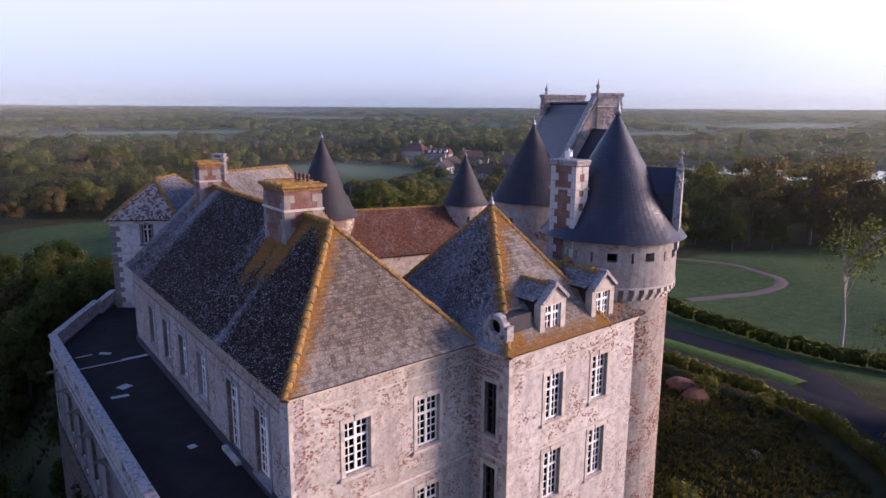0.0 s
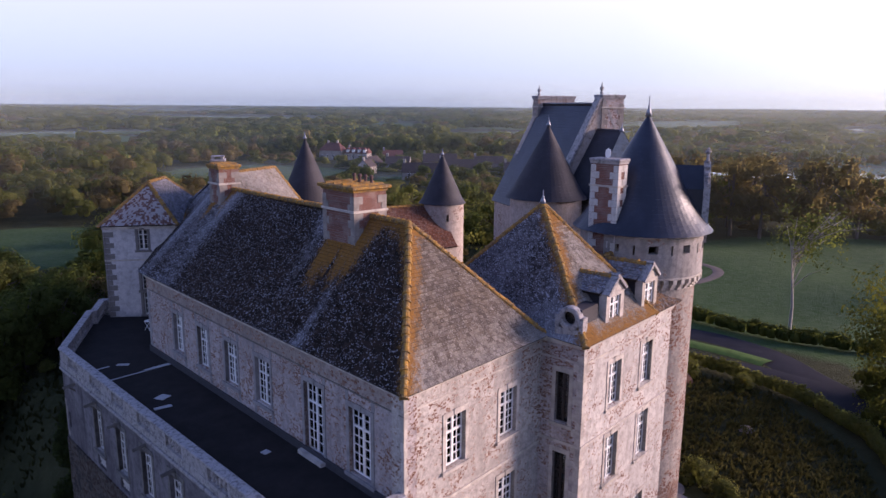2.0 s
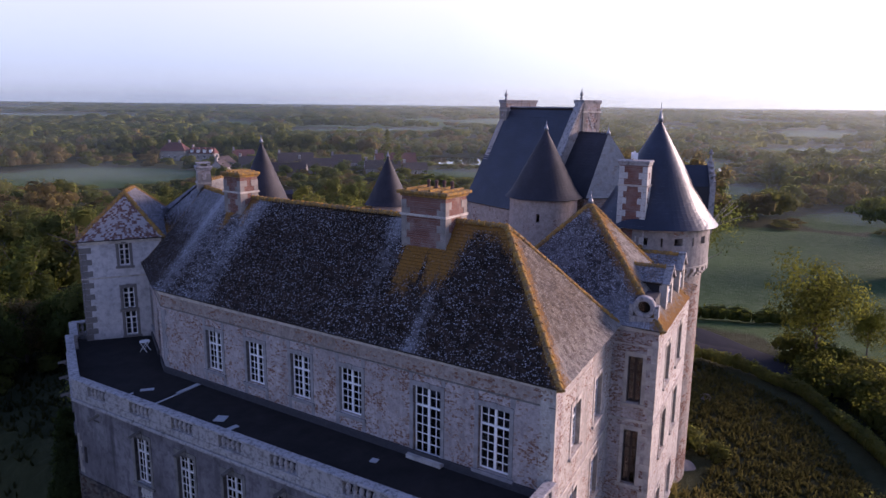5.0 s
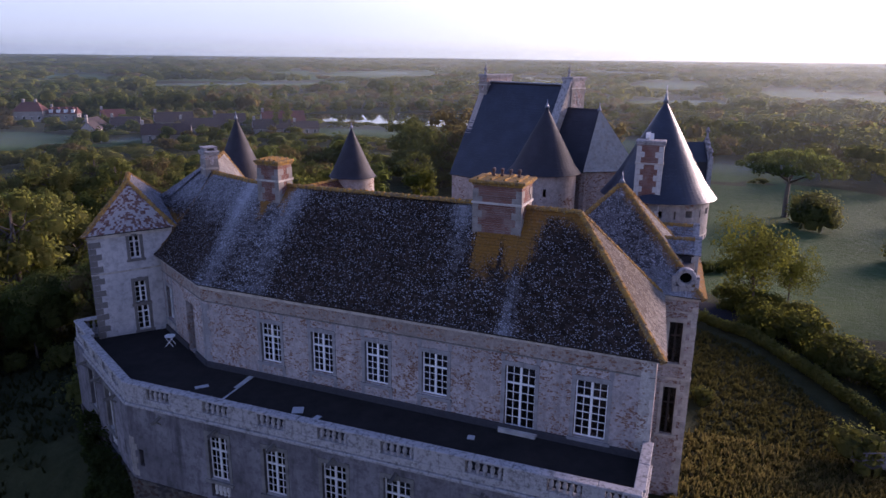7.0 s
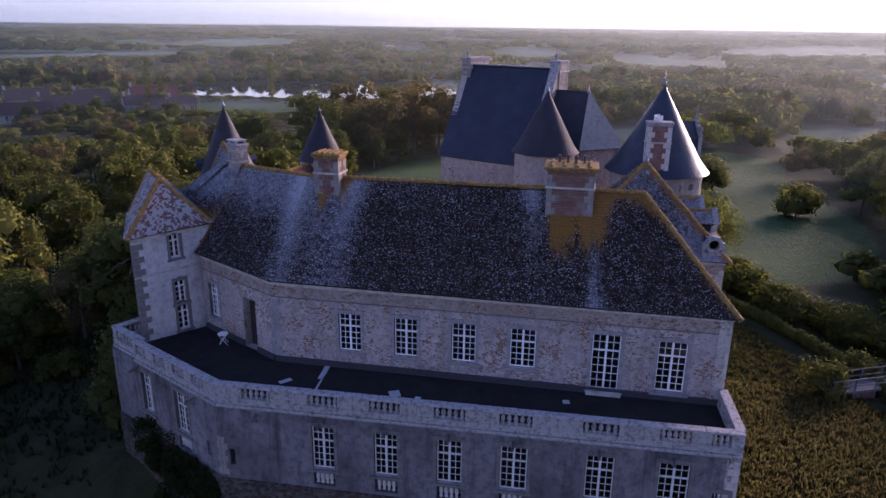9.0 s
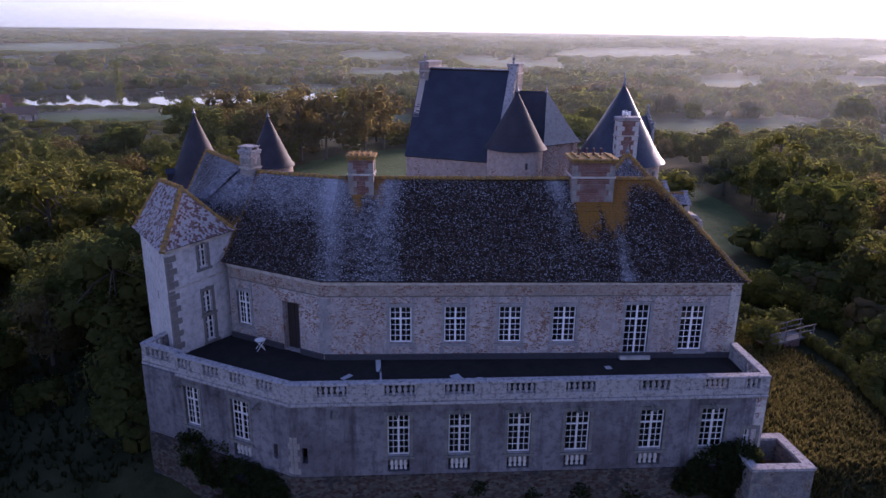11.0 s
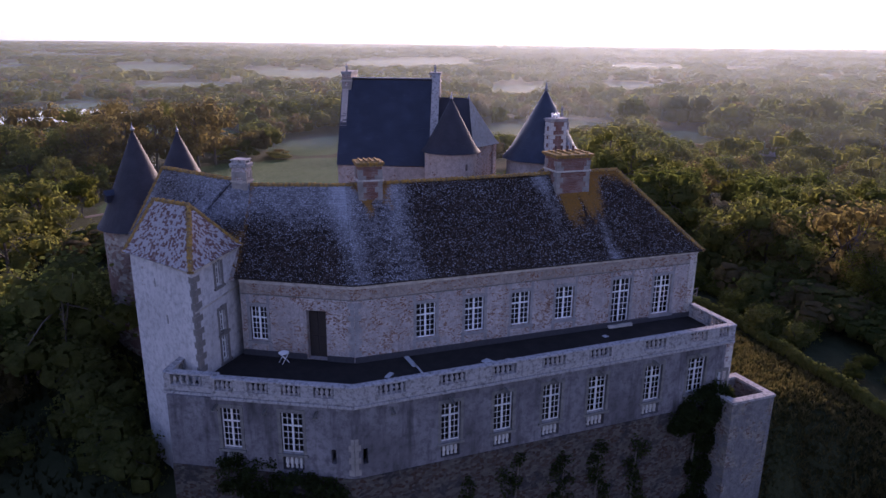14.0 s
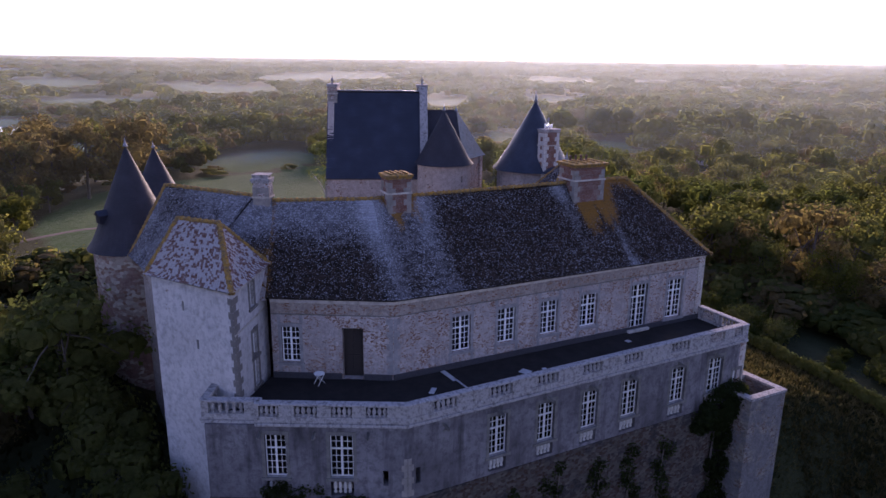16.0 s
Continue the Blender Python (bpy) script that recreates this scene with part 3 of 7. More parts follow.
def slate_cone(parent, c, r, z0, z1, flare=0.12, material=None, segs=64, course=0.16, label=""):
    """A conical slated roof with a bell-cast foot; each course steps out over the one below."""
    n = int((z1 - z0) / course)
    prof = [(r - 0.25, z0 - 0.02)]
    for j in range(n + 1):
        t = j / n
        rr = r * ((1 - t) * (1 - 0.06) + 0.06 * max(0, 1 - t / flare / 1.6) ** 2 if flare else 1 - t)
        rr = max(rr, 0.02)
        prof += [(rr, z0 + (z1 - z0) * t), (max(0.015, rr - 0.009), z0 + (z1 - z0) * t + 0.002)]
    v, f = lathe(prof, segs)
    rng = random.Random(int(c[0] * 10))
    v = [(p[0] * (1 + rng.uniform(-1, 1) * 0.0015), p[1] * (1 + rng.uniform(-1, 1) * 0.0015), p[2] + rng.uniform(-0.006, 0.006)) for p in v]
    ob = put("roof", mesh_of("roof", v, f, material or SLATE), parent, label, pose(c[0], c[1], 0))
    return ob


# ---------- the west range over the terrace ----------
FL = 20.38                                        # terrace floor
WEST, NORTH = ((8.8, 40.8), (8.25, 19.2)), ((12.0, 46.2), (8.8, 40.8))
END = ((8.25, 19.2), (16.2, 19.8))
wing = thing("castle_range", "long rubble castle range with lichened hipped tile roof", "castle wing")
west_windows = [(3.39, 4.51, 21.3, 23.3), (6.22, 7.36, 21.3, 23.3), (9.05, 10.22, 21.3, 23.3), (11.86, 13.06, 21.3, 23.3), (18.6, 19.88, 20.78, 23.3)]
french = (15.66, 16.94, FL + 0.18, 23.38)
wall(wing, *WEST, 11.0, 24.72, [*west_windows, french], label="grey rubble wall with worn render")
for w in west_windows:
    window(wing, *WEST, *w, rows=5 if w[2] < 21 else 4, stone=JAMBSTONE)
for line, (u0, u1, zb, zt) in [(WEST, w) for w in (*west_windows, french)] + [(NORTH, (0.5, 1.43, 21.25, 23.2))]:
    for a in (u0 - 0.2, u1 + 0.02):                  # grey dressed jamb strips from floor to frieze
        for low, high in ((zt + 0.22, 23.85), (FL + 0.31, zb - 0.16)):
            if high - low > 0.05:
                put("jamb", Solid().box(a, a + 0.18, -0.016, 0.05, low, high, wall_frame(*line, 0, 0)).mesh("jamb", JAMBSTONE), wing)
for line in (WEST, NORTH):
    where_, span = flat(*line)
    put("frieze", Solid().box(0.02, span - 0.02, -0.008, 0.05, 23.925, 24.515, wall_frame(*line, 0, 0)).mesh("frieze", FRIEZE), wing, "brownish rendered band under the eave")
dr = window(wing, *WEST, *french, rows=5, top_rows=2, paint=WHITE, label="white french door with transom light", name="glazed_door", stone=JAMBSTONE)
put("step", Solid().box(-0.8, 0.8, -0.28, 0.0, -0.18, -0.025).mesh("step", ASHLAR), dr)
north_window, north_door = (0.5, 1.43, 21.25, 23.2), (3.64, 4.72, FL + 0.02, 23.2)
wall(wing, *NORTH, 11.0, 24.75, [north_window, north_door], label="rubble wall with brick patches")
window(wing, *NORTH, *north_window, stone=JAMBSTONE)
# dark panelled leaf set deep: its colour stands for the shade of an open doorway
d = Solid().box(-0.53, 0.53, 0.40, 0.46, 0, 2.78).box(-0.42, -0.05, 0.37, 0.40, 0.2, 1.2).box(0.05, 0.42, 0.37, 0.40, 0.2, 1.2).box(-0.42, -0.05, 0.37, 0.40, 1.4, 2.6).box(0.05, 0.42, 0.37, 0.40, 1.4, 2.6)
put("door", d.mesh("door", DARKWOOD), wing, "dark recessed door standing for the open doorway's shade", wall_frame(*NORTH, (north_door[0] + north_door[1]) / 2, FL + 0.02))
end_windows = [(u0, u0 + 1.08, z0, z0 + 1.92) for u0, z0 in ((2.06, 21.2), (5.22, 21.15), (2.1, 17.55), (5.22, 17.55), (2.1, 13.9), (5.22, 13.9))]
wall(wing, *END, 10.0, 24.72, end_windows, GABLE, label="pale rendered end wall with exposed rubble")
for w in end_windows:
    window(wing, *END, *w)
wall(wing, (16.2, 19.8), (16.9, 38.4), 10.0, 24.72, label="courtyard wall")
wall(wing, (16.9, 38.4), (19.2, 43.0), 10.0, 24.72, label="courtyard wall")
for a, b in (WEST, NORTH, END):
    cornice(wing, a, b, 24.52)
for a, b in (WEST, NORTH):
    cornice(wing, a, b, 23.86, 0.06, 0.025, "string_course", GREYSTONE)
for u, z in ((0, 20.0), (0, 16.4)):
    cornice(wing, *END, z, 0.13, 0.05, "string_course")
for z in (23.95,):
    cornice(wing, *END, z, 0.07, 0.03, "string_course")
quoins(wing, *WEST, 21.607, 20.6, 24.5, flip=-1)
quoins(wing, *END, 0, 10.2, 24.5)
quoins(wing, *WEST, 0.02, 20.7, 23.8, wide=0.34, stone=JAMBSTONE)
quoins(wing, *NORTH, 6.27, 20.7, 23.8, wide=0.34, flip=-1, stone=JAMBSTONE)

EL_, EI, EB, EC = (8.02, 18.93, 24.68), (16.3, 19.55, 24.68), (8.52, 40.85, 24.78), (11.85, 46.45, 24.78)
RH, R1, R2 = (11.95, 23.05, 29.33), (12.95, 40.1, 29.2), (15.4, 44.9, 29.05)
BK1, BK2 = (17.2, 38.3, 24.68), (19.5, 43.0, 24.68)


def white_west(p):
    y, up = p.y, (p.z - 24.7) / 4.6
    w = 0.07 + 0.05 * noise.noise(p * 0.6)
    drift = (0.5 - up) * 0.5 + 0.2 * noise.noise(Vector((up * 3, y * 0.3, 2)))
    # place, width, share left at the eave, share left at the ridge, strength
    for y0, wide, low, top, much in ((28.2, 0.8, 0.15, 1.0, 0.40), (24.8, 0.7, 0.2, 1.0, 0.24), (25.5, 0.4, 1.0, 0.0, 0.34), (26.6, 1.2, 0.7, 0.0, 0.14), (37.4, 1.0, 0.35, 1.0, 0.36), (38.6, 1.6, 0.8, 0.2, 0.26), (40.5, 0.7, 0.9, 1.0, 0.26), (40.4, 2.4, 0.0, 1.2, 0.34), (33.0, 3.5, 0.0, 0.7, 0.14)):
        d = (y - y0 + drift) / wide
        w += much * math.exp(-1.3 * d * d) * (low + (top - low) * up)
    w += 0.10 * ease((up - 0.7) / 0.3) + 0.10 * ease((0.12 - up) / 0.12)
    return min(w, 0.60)


def ochre_west(p):
    up = (p.z - 24.7) / 4.6
    o = 0.75 * max(0, 1 - seg_dist(p, EL_, RH) / 0.55) + 0.55 * max(0, 1 - seg_dist(p, RH, R1) / 0.4)
    if p.y < 25.6:
        o += 0.7 * max(0, up - 0.72) / 0.28
    run = 0.16 * noise.noise(Vector((p.y * 1.6, 0, 3))) + 0.10 * noise.noise(Vector((p.y * 4.5, 0, 7)))
    for y0, half, low, soft in ((26.2, 1.25, 0.50, 0.5), (38.8, 0.85, 0.66, 0.4), (27.0, 0.35, 0.30, 0.4), (25.6, 0.3, 0.34, 0.4)):
        side = ease(1 - max(0, abs(p.y - y0 + 0.1) - half) / soft)
        o += 0.58 * side * ease((up - low - run + 0.1) / 0.32)
    o += 0.75 * ease(1 - max(0, abs(p.y - 38.8) - 0.6) / 0.35) * ease((up - 0.74 - run) / 0.2)
    return min(0.95, o)


slope(wing, EB, EL_, RH, R1, TILE_DARK, ochre_west, white_west, label="dark tiles flecked with white and ochre lichen", sag=0.10)
slope(wing, EC, EB, R1, R2, TILE_DARK, lambda p: 0.6 * max(0, 1 - seg_dist(p, EC, R2) / 0.5) + 0.5 * max(0, 1 - seg_dist(p, R1, R2) / 0.35), lambda p: 0.08 + 0.05 * noise.noise(p * 0.5) + 0.40 * ease((p.z - 26.0) / 2.6) + 0.30 * math.exp(-(seg_dist(p, EB, R1) / 0.9) ** 2), label="dark tiles frosted with pale lichen")
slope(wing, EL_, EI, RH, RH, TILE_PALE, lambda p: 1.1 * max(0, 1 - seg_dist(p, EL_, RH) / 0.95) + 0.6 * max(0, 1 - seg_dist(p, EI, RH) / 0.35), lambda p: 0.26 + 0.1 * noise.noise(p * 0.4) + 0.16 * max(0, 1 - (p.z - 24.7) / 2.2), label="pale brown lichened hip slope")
slope(wing, EI, BK1, R1, RH, TILE_RED, lambda p: 0.2, lambda p: 0.2, width=0.4, course=0.3)
slope(wing, BK1, BK2, R2, R1, TILE_RED, lambda p: 0.2, lambda p: 0.2, width=0.4, course=0.3)
ridge_tiles(wing, EL_, RH), ridge_tiles(wing, EI, RH)
ridge_tiles(wing, RH, R1), ridge_tiles(wing, R1, R2)
gable = [Vector(EC), Vector(BK2), Vector(R2)]
put("gable", mesh_of("gable", [p + Vector(o) for o in ((0, 0, -0.1), (0.15, 0.25, -0.1)) for p in gable], [(0, 1, 2), (5, 4, 3), (0, 3, 4, 1), (1, 4, 5, 2), (2, 5, 3, 0)], WALL), wing)
chimney(wing, 12.05, 26.55, 1.6, 2.2, 26.6, 30.3, -2, pots=((0.45, -0.6), (0.45, -0.2), (0.45, 0.2), (0.45, 0.6)), fins=4, label="brick and stone chimney stack with ochre lichened cap")
chimney(wing, 12.65, 38.85, 1.1, 1.3, 26.6, 30.3, -4, fins=4, lip=0.13, label="brick and stone chimney stack with lichened cap")
chimney(wing, 15.65, 45.35, 0.72, 0.85, 26.6, 30.05, -32, cap=COPING, lip=0.1, label="rendered chimney stack with white cap", brick=False)
m3 = pose(15.65, 45.35, 30.26, 0, 0, -32)
put("chimney_hood", Solid().box(-0.36, -0.2, -0.4, 0.4, 0, 0.16).box(0.2, 0.36, -0.4, 0.4, 0, 0.16).box(-0.4, 0.4, -0.46, 0.46, 0.16, 0.22).mesh("chimney_hood", COPING), wing, "", m3)

# ---------- terrace and its substructure ----------
TW, TN = ((4.58, 42.0), (4.53, 19.1)), ((9.1, 50.25), (4.58, 42.0))
terrace = thing("terrace", "bitumen-floored castle terrace on a tall rendered wall with stone balustrade", "terrace")
put("floor_slab", mesh_of("floor_slab", [(x, y, z) for z in (FL - 0.4, FL) for x, y in ((4.75, 19.3), (8.3, 19.3), (8.85, 40.8), (12.1, 46.3), (9.7, 48.4), (9.2, 49.8), (4.8, 41.9))],
    [tuple(range(6, -1, -1)), tuple(range(7, 14)), *[(i, (i + 1) % 7, 7 + (i + 1) % 7, 7 + i) for i in range(7)]], ASPHALT), terrace, "dark bitumen roof floor")
low_w = [(4.48, 5.52), (7.4, 8.46), (10.25, 11.36), (13.06, 14.22), (16.72, 17.9), (19.74, 20.98)]
low_n = [(2.74, 3.72), (5.77, 6.86)]
wall(terrace, *TW, 16.2, 20.1, [*((a, b, 16.42, 19.5) for a, b in low_w), (21.95, 22.6, 17.0, 18.3), (0.42, 0.68, 17.0, 17.85)], SMOOTH, label="stained grey rendered wall")
wall(terrace, *TN, 16.2, 20.1, [*((a, b, 16.45, 19.62) for a, b in low_n), (8.25, 8.5, 17.0, 17.8)], SMOOTH, label="stained grey rendered wall")
wall(terrace, (4.53, 19.1), (8.25, 19.1), 7.0, 20.1, [], WALL, label="rendered end wall")
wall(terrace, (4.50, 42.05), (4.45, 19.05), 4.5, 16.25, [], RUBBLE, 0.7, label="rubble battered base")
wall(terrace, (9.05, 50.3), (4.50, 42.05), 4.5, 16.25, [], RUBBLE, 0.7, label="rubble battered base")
BAL = mesh_of("baluster", *lathe(((0.085, 0.0), (0.085, 0.06), (0.05, 0.08), (0.10, 0.20), (0.105, 0.27), (0.055, 0.42), (0.045, 0.47), (0.085, 0.50), (0.085, 0.56)), 10), COPING, True)
BAL_PALE = BAL.copy()
BAL_PALE.materials[0] = PALESTONE


def balusters(parent, p0, p1, u0, u1, z, n, scale=1.0, mesh=None):
    for i in range(n):
        u = u0 + (u1 - u0) * (i + 0.5) / n
        put("baluster", mesh or BAL, parent, "", wall_frame(p0, p1, u, z) @ pose(0, 0.14, 0, 0, 0, random.uniform(0, 40)) @ Matrix.Diagonal((1, 1, scale, 1)))


def parapet(name, p0, p1, u0, u1, panels, n=5):
    """Plinth, solid dies between open panels of balusters, and a moulded rail."""
    m = wall_frame(p0, p1, 0, 0.13)
    bm = bmesh.new()
    box(bm, u0, u1, -0.12, 0.36, 19.95, 20.10, m, 0.03)
    box(bm, u0, u1, -0.04, 0.30, 20.12, 20.42, m, 0.015)
    par = part(name, bm, COPING, terrace, "lichen-spotted stone balustrade")
    edges = [u0] + [x for p in panels for x in p] + [u1]
    for a, b in zip(edges[::2], edges[1::2]):
        if b - a < 0.05:
            continue
        k = max(1, round((b - a) / 0.9))
        for i in range(k):
            bm = bmesh.new()
            box(bm, a + (b - a) * i / k + 0.004, a + (b - a) * (i + 1) / k - 0.004, -0.02, 0.28, 20.42, 20.98, m, 0.015)
            part("die", bm, COPING, par)
    for a, b in panels:
        balusters(par, p0, p1, a, b, 20.55, n if b - a > 0.8 else 3)
    k = max(1, round((u1 - u0) / 1.5))
    for i in range(k):
        bm = bmesh.new()
        box(bm, u0 + (u1 - u0) * i / k + 0.004, u0 + (u1 - u0) * (i + 1) / k - 0.004, -0.08, 0.34, 20.98 + random.uniform(-0.004, 0.004), 21.1, m, 0.025)
        part("coping_stone", bm, COPING, par)
    return par


parapet("balustrade", *TW, -0.05, 22.9, [(1.25, 2.6), (4.37, 5.76), (7.2, 8.58), (10.1, 11.47), (12.95, 14.35), (16.47, 17.95), (19.6, 20.85), (21.65, 22.4)])
parapet("balustrade", *TN, 2.35, 9.38, [(2.55, 3.47), (4.19, 5.23), (5.88, 6.84), (7.49, 8.47)], 4)
parapet("balustrade", (9.42, 50.3), (8.05, 47.85), 0.0, 2.8, [(0.35, 2.0)], 5)
parapet("balustrade", (10.9, 49.45), (9.42, 50.3), 0.0, 1.66, [(0.35, 1.25)], 3)
parapet("balustrade", (4.53, 19.1), (8.25, 19.1), 0.3, 3.7, [(0.7, 2.0), (2.4, 3.4)], 5)
for a, b in low_w:
    window(terrace, *TW, a, b, 17.3, 19.5, rows=4, top_rows=2, paint=OLDPAINT, stone=GREYSTONE)
    balusters(terrace, *TW, a + 0.08, b - 0.08, 16.5, 4, 1.25, BAL_PALE)
    put("rail", Solid().box(a, b, 0.02, 0.26, 17.2, 17.28, wall_frame(*TW, 0, 0)).mesh("rail", COPING), terrace)
for a, b in low_n:
    window(terrace, *TN, a, b, 17.4, 19.62, rows=4, top_rows=2, paint=OLDPAINT, stone=GREYSTONE)
    balusters(terrace, *TN, a + 0.08, b - 0.08, 16.55, 4, 1.3, BAL_PALE)
    put("rail", Solid().box(a, b, 0.02, 0.26, 17.3, 17.38, wall_frame(*TN, 0, 0)).mesh("rail", COPING), terrace)
window(terrace, *TW, 21.95, 22.6, 17.0, 18.3, rows=2, top_rows=1, paint=OLDPAINT, stone=GREYSTONE)
quoins(terrace, *TW, 0.02, 16.4, 18.6, wide=0.3, stone=CHIMSTONE)
quoins(terrace, *TN, 9.40, 16.4, 18.6, wide=0.28, flip=-1, stone=CHIMSTONE)
quoins(terrace, *TW, 22.88, 12.4, 19.9, wide=0.45, flip=-1)
SPOUT = Solid().box(-0.06, -0.03, -0.55, 0.1, 0.0, 0.11).box(0.03, 0.06, -0.55, 0.1, 0.0, 0.11).box(-0.03, 0.03, -0.55, 0.1, 0.0, 0.035).box(-0.03, 0.03, -0.42, 0.0, -0.03, 0.03, pose(0, -0.02, -0.33, -50, 0, 0)).mesh("water_spout", GREYSTONE)
for line, us in ((TW, (1.9, 4.95, 7.95, 10.8, 13.6, 17.2, 20.2)), (TN, (2.6, 5.1, 7.6))):
    for u in us:
        put("water_spout", SPOUT, terrace, "", wall_frame(*line, u, 19.75) @ pose(0, 0, 0, 8, 0, 0))
for k, (x, y, lx, ly, rz) in enumerate(((6.8, 39.55, 0.62, 0.26, -42), (5.8, 39.75, 0.8, 0.09, 4), (7.95, 38.0, 1.3, 0.26, 3), (6.4, 37.85, 2.5, 0.09, 2), (6.55, 34.1, 0.55, 0.5, 25), (6.1, 33.0, 0.75, 0.26, -8), (7.25, 26.2, 0.3, 0.3, 10))):
    put("repair_patch", Solid().box(-lx / 2, lx / 2, -ly / 2, ly / 2, 0.004, 0.03).mesh("repair_patch", PATCHM), terrace, "pale loose repair strip", pose(x, y, FL, 0, 0, rz))
put("upstand", Solid().box(0, 21.6, -0.09, 0.0, 0, 0.30, wall_frame(*WEST, 0, FL)).box(0, 3.6, -0.09, 0, 0, 0.30, wall_frame(*NORTH, 0, FL)).box(4.75, 6.2, -0.09, 0, 0, 0.30, wall_frame(*NORTH, 0, FL)).mesh("upstand", plain("sooty_bitumen_upstand", (0.055, 0.052, 0.056), 0.8, vary=0.4)), terrace, "dark bitumen flashing strip")
# low walled bastion at the terrace's foot
bastion = thing("bastion", "small open-topped rubble bastion with white coping", "bastion")
BQ = ((4.45, 20.35), (2.8, 20.3), (2.76, 17.25), (5.7, 17.4), (5.7, 19.05))
for k, (a, b) in enumerate(zip(BQ, BQ[1:])):
    wall(bastion, a, b, 4.0, 17.1, material=GREYRUBBLE, depth=0.35)
    where, length = flat(a, b)
    put("coping", Solid().box(-0.04, length + 0.04, -0.06, 0.4, 17.1, 17.24 + 0.004 * (k % 2), wall_frame(a, b, 0, 0)).mesh("coping", COPING), bastion)
put("fill", Solid().box(2.95, 5.5, 17.4, 19.8, 12, 15.9).mesh("fill", SOIL), bastion, "bare earth fill")

# ---------- corner pavilion ----------
pavilion = thing("corner_pavilion", "rendered corner pavilion with lichened pyramid roof and stone dormers", "castle pavilion")
PS, PF = ((16.2, 19.8), (16.38, 17.88)), ((16.38, 17.88), (24.3, 18.35))
front_windows = [(u0, u0 + 1.03, z0, z0 + h) for u0, z0, h in ((2.06, 21.4, 1.92), (4.95, 21.5, 1.95), (2.08, 17.95, 2.1), (4.95, 17.95, 2.2), (2.08, 14.0, 2.0), (4.95, 14.0, 2.0))]
side_windows = [(0.72, 1.34, 21.2, 23.35), (0.72, 1.34, 17.3, 19.9)]
wall(pavilion, *PF, 9.0, 24.72, front_windows, FRONT, label="pale rendered front with brick-red rubble patches")
wall(pavilion, *PS, 9.0, 24.72, side_windows, label="narrow rendered return wall")
for w in front_windows:
    window(pavilion, *PF, *w)
for w in side_windows:
    window(pavilion, *PS, *w, cols=1, paint=DARKWOOD)
for line in (PF, PS):
    cornice(pavilion, *line, 24.5)
    cornice(pavilion, *line, 20.3, 0.13, 0.05, "string_course")
    cornice(pavilion, *line, 23.85, 0.08, 0.03, "string_course")
quoins(pavilion, *PF, 0.0, 9.2, 24.4)
quoins(pavilion, *PS, 1.92, 9.2, 24.4, flip=-1)
wall(pavilion, (24.0, 26.6), (16.9, 26.6), 10, 24.7)
PA, PB, PC, PD = (16.12, 17.62, 24.68), (22.2, 18.0, 24.72), (22.3, 26.8, 24.7), (16.3, 26.9, 24.7)
PT = (19.12, 22.2, 29.5)


def hips(p, *lines):
    return sum(v * max(0, 1 - seg_dist(p, PT, q) / w) for q, v, w in lines)


slope(pavilion, PD, PA, PT, PT, TILE_DARK, lambda p: hips(p, (PA, 1.0, 0.7)), lambda p: 0.42 + 0.12 * noise.noise(p * 0.45) + 0.15 * max(0, 1 - (p.z - 24.7) / 1.5), label="dark blue-grey lichened slope")
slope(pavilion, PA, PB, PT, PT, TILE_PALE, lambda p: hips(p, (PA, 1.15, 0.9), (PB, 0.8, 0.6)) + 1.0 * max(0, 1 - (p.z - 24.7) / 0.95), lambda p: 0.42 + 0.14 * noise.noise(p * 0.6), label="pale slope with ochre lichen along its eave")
slope(pavilion, PB, PC, PT, PT, TILE_DARK, width=0.3, course=0.25)
slope(pavilion, PC, PD, PT, PT, TILE_DARK, width=0.3, course=0.25)
for q in (PA, PB, PC, PD):
    ridge_tiles(pavilion, q, PT)
spike(pavilion, *PT, 0.6)
# lower link roof to the round tower
LK = ((20.5, 17.92, 24.70), (24.6, 18.15, 24.74), (24.4, 20.6, 27.05), (20.5, 20.6, 27.0))
slope(pavilion, *LK, TILE_DARK, lambda p: 0.5, lambda p: 0.35, label="ochre lichened link roof")
slope(pavilion, (24.4, 23.4, 24.7), (20.0, 23.4, 24.7), (20.5, 20.6, 27.0), (24.4, 20.6, 27.05), TILE_DARK, width=0.3, course=0.25)
ridge_tiles(pavilion, (20.9, 20.6, 27.0), (24.0, 20.6, 27.05))


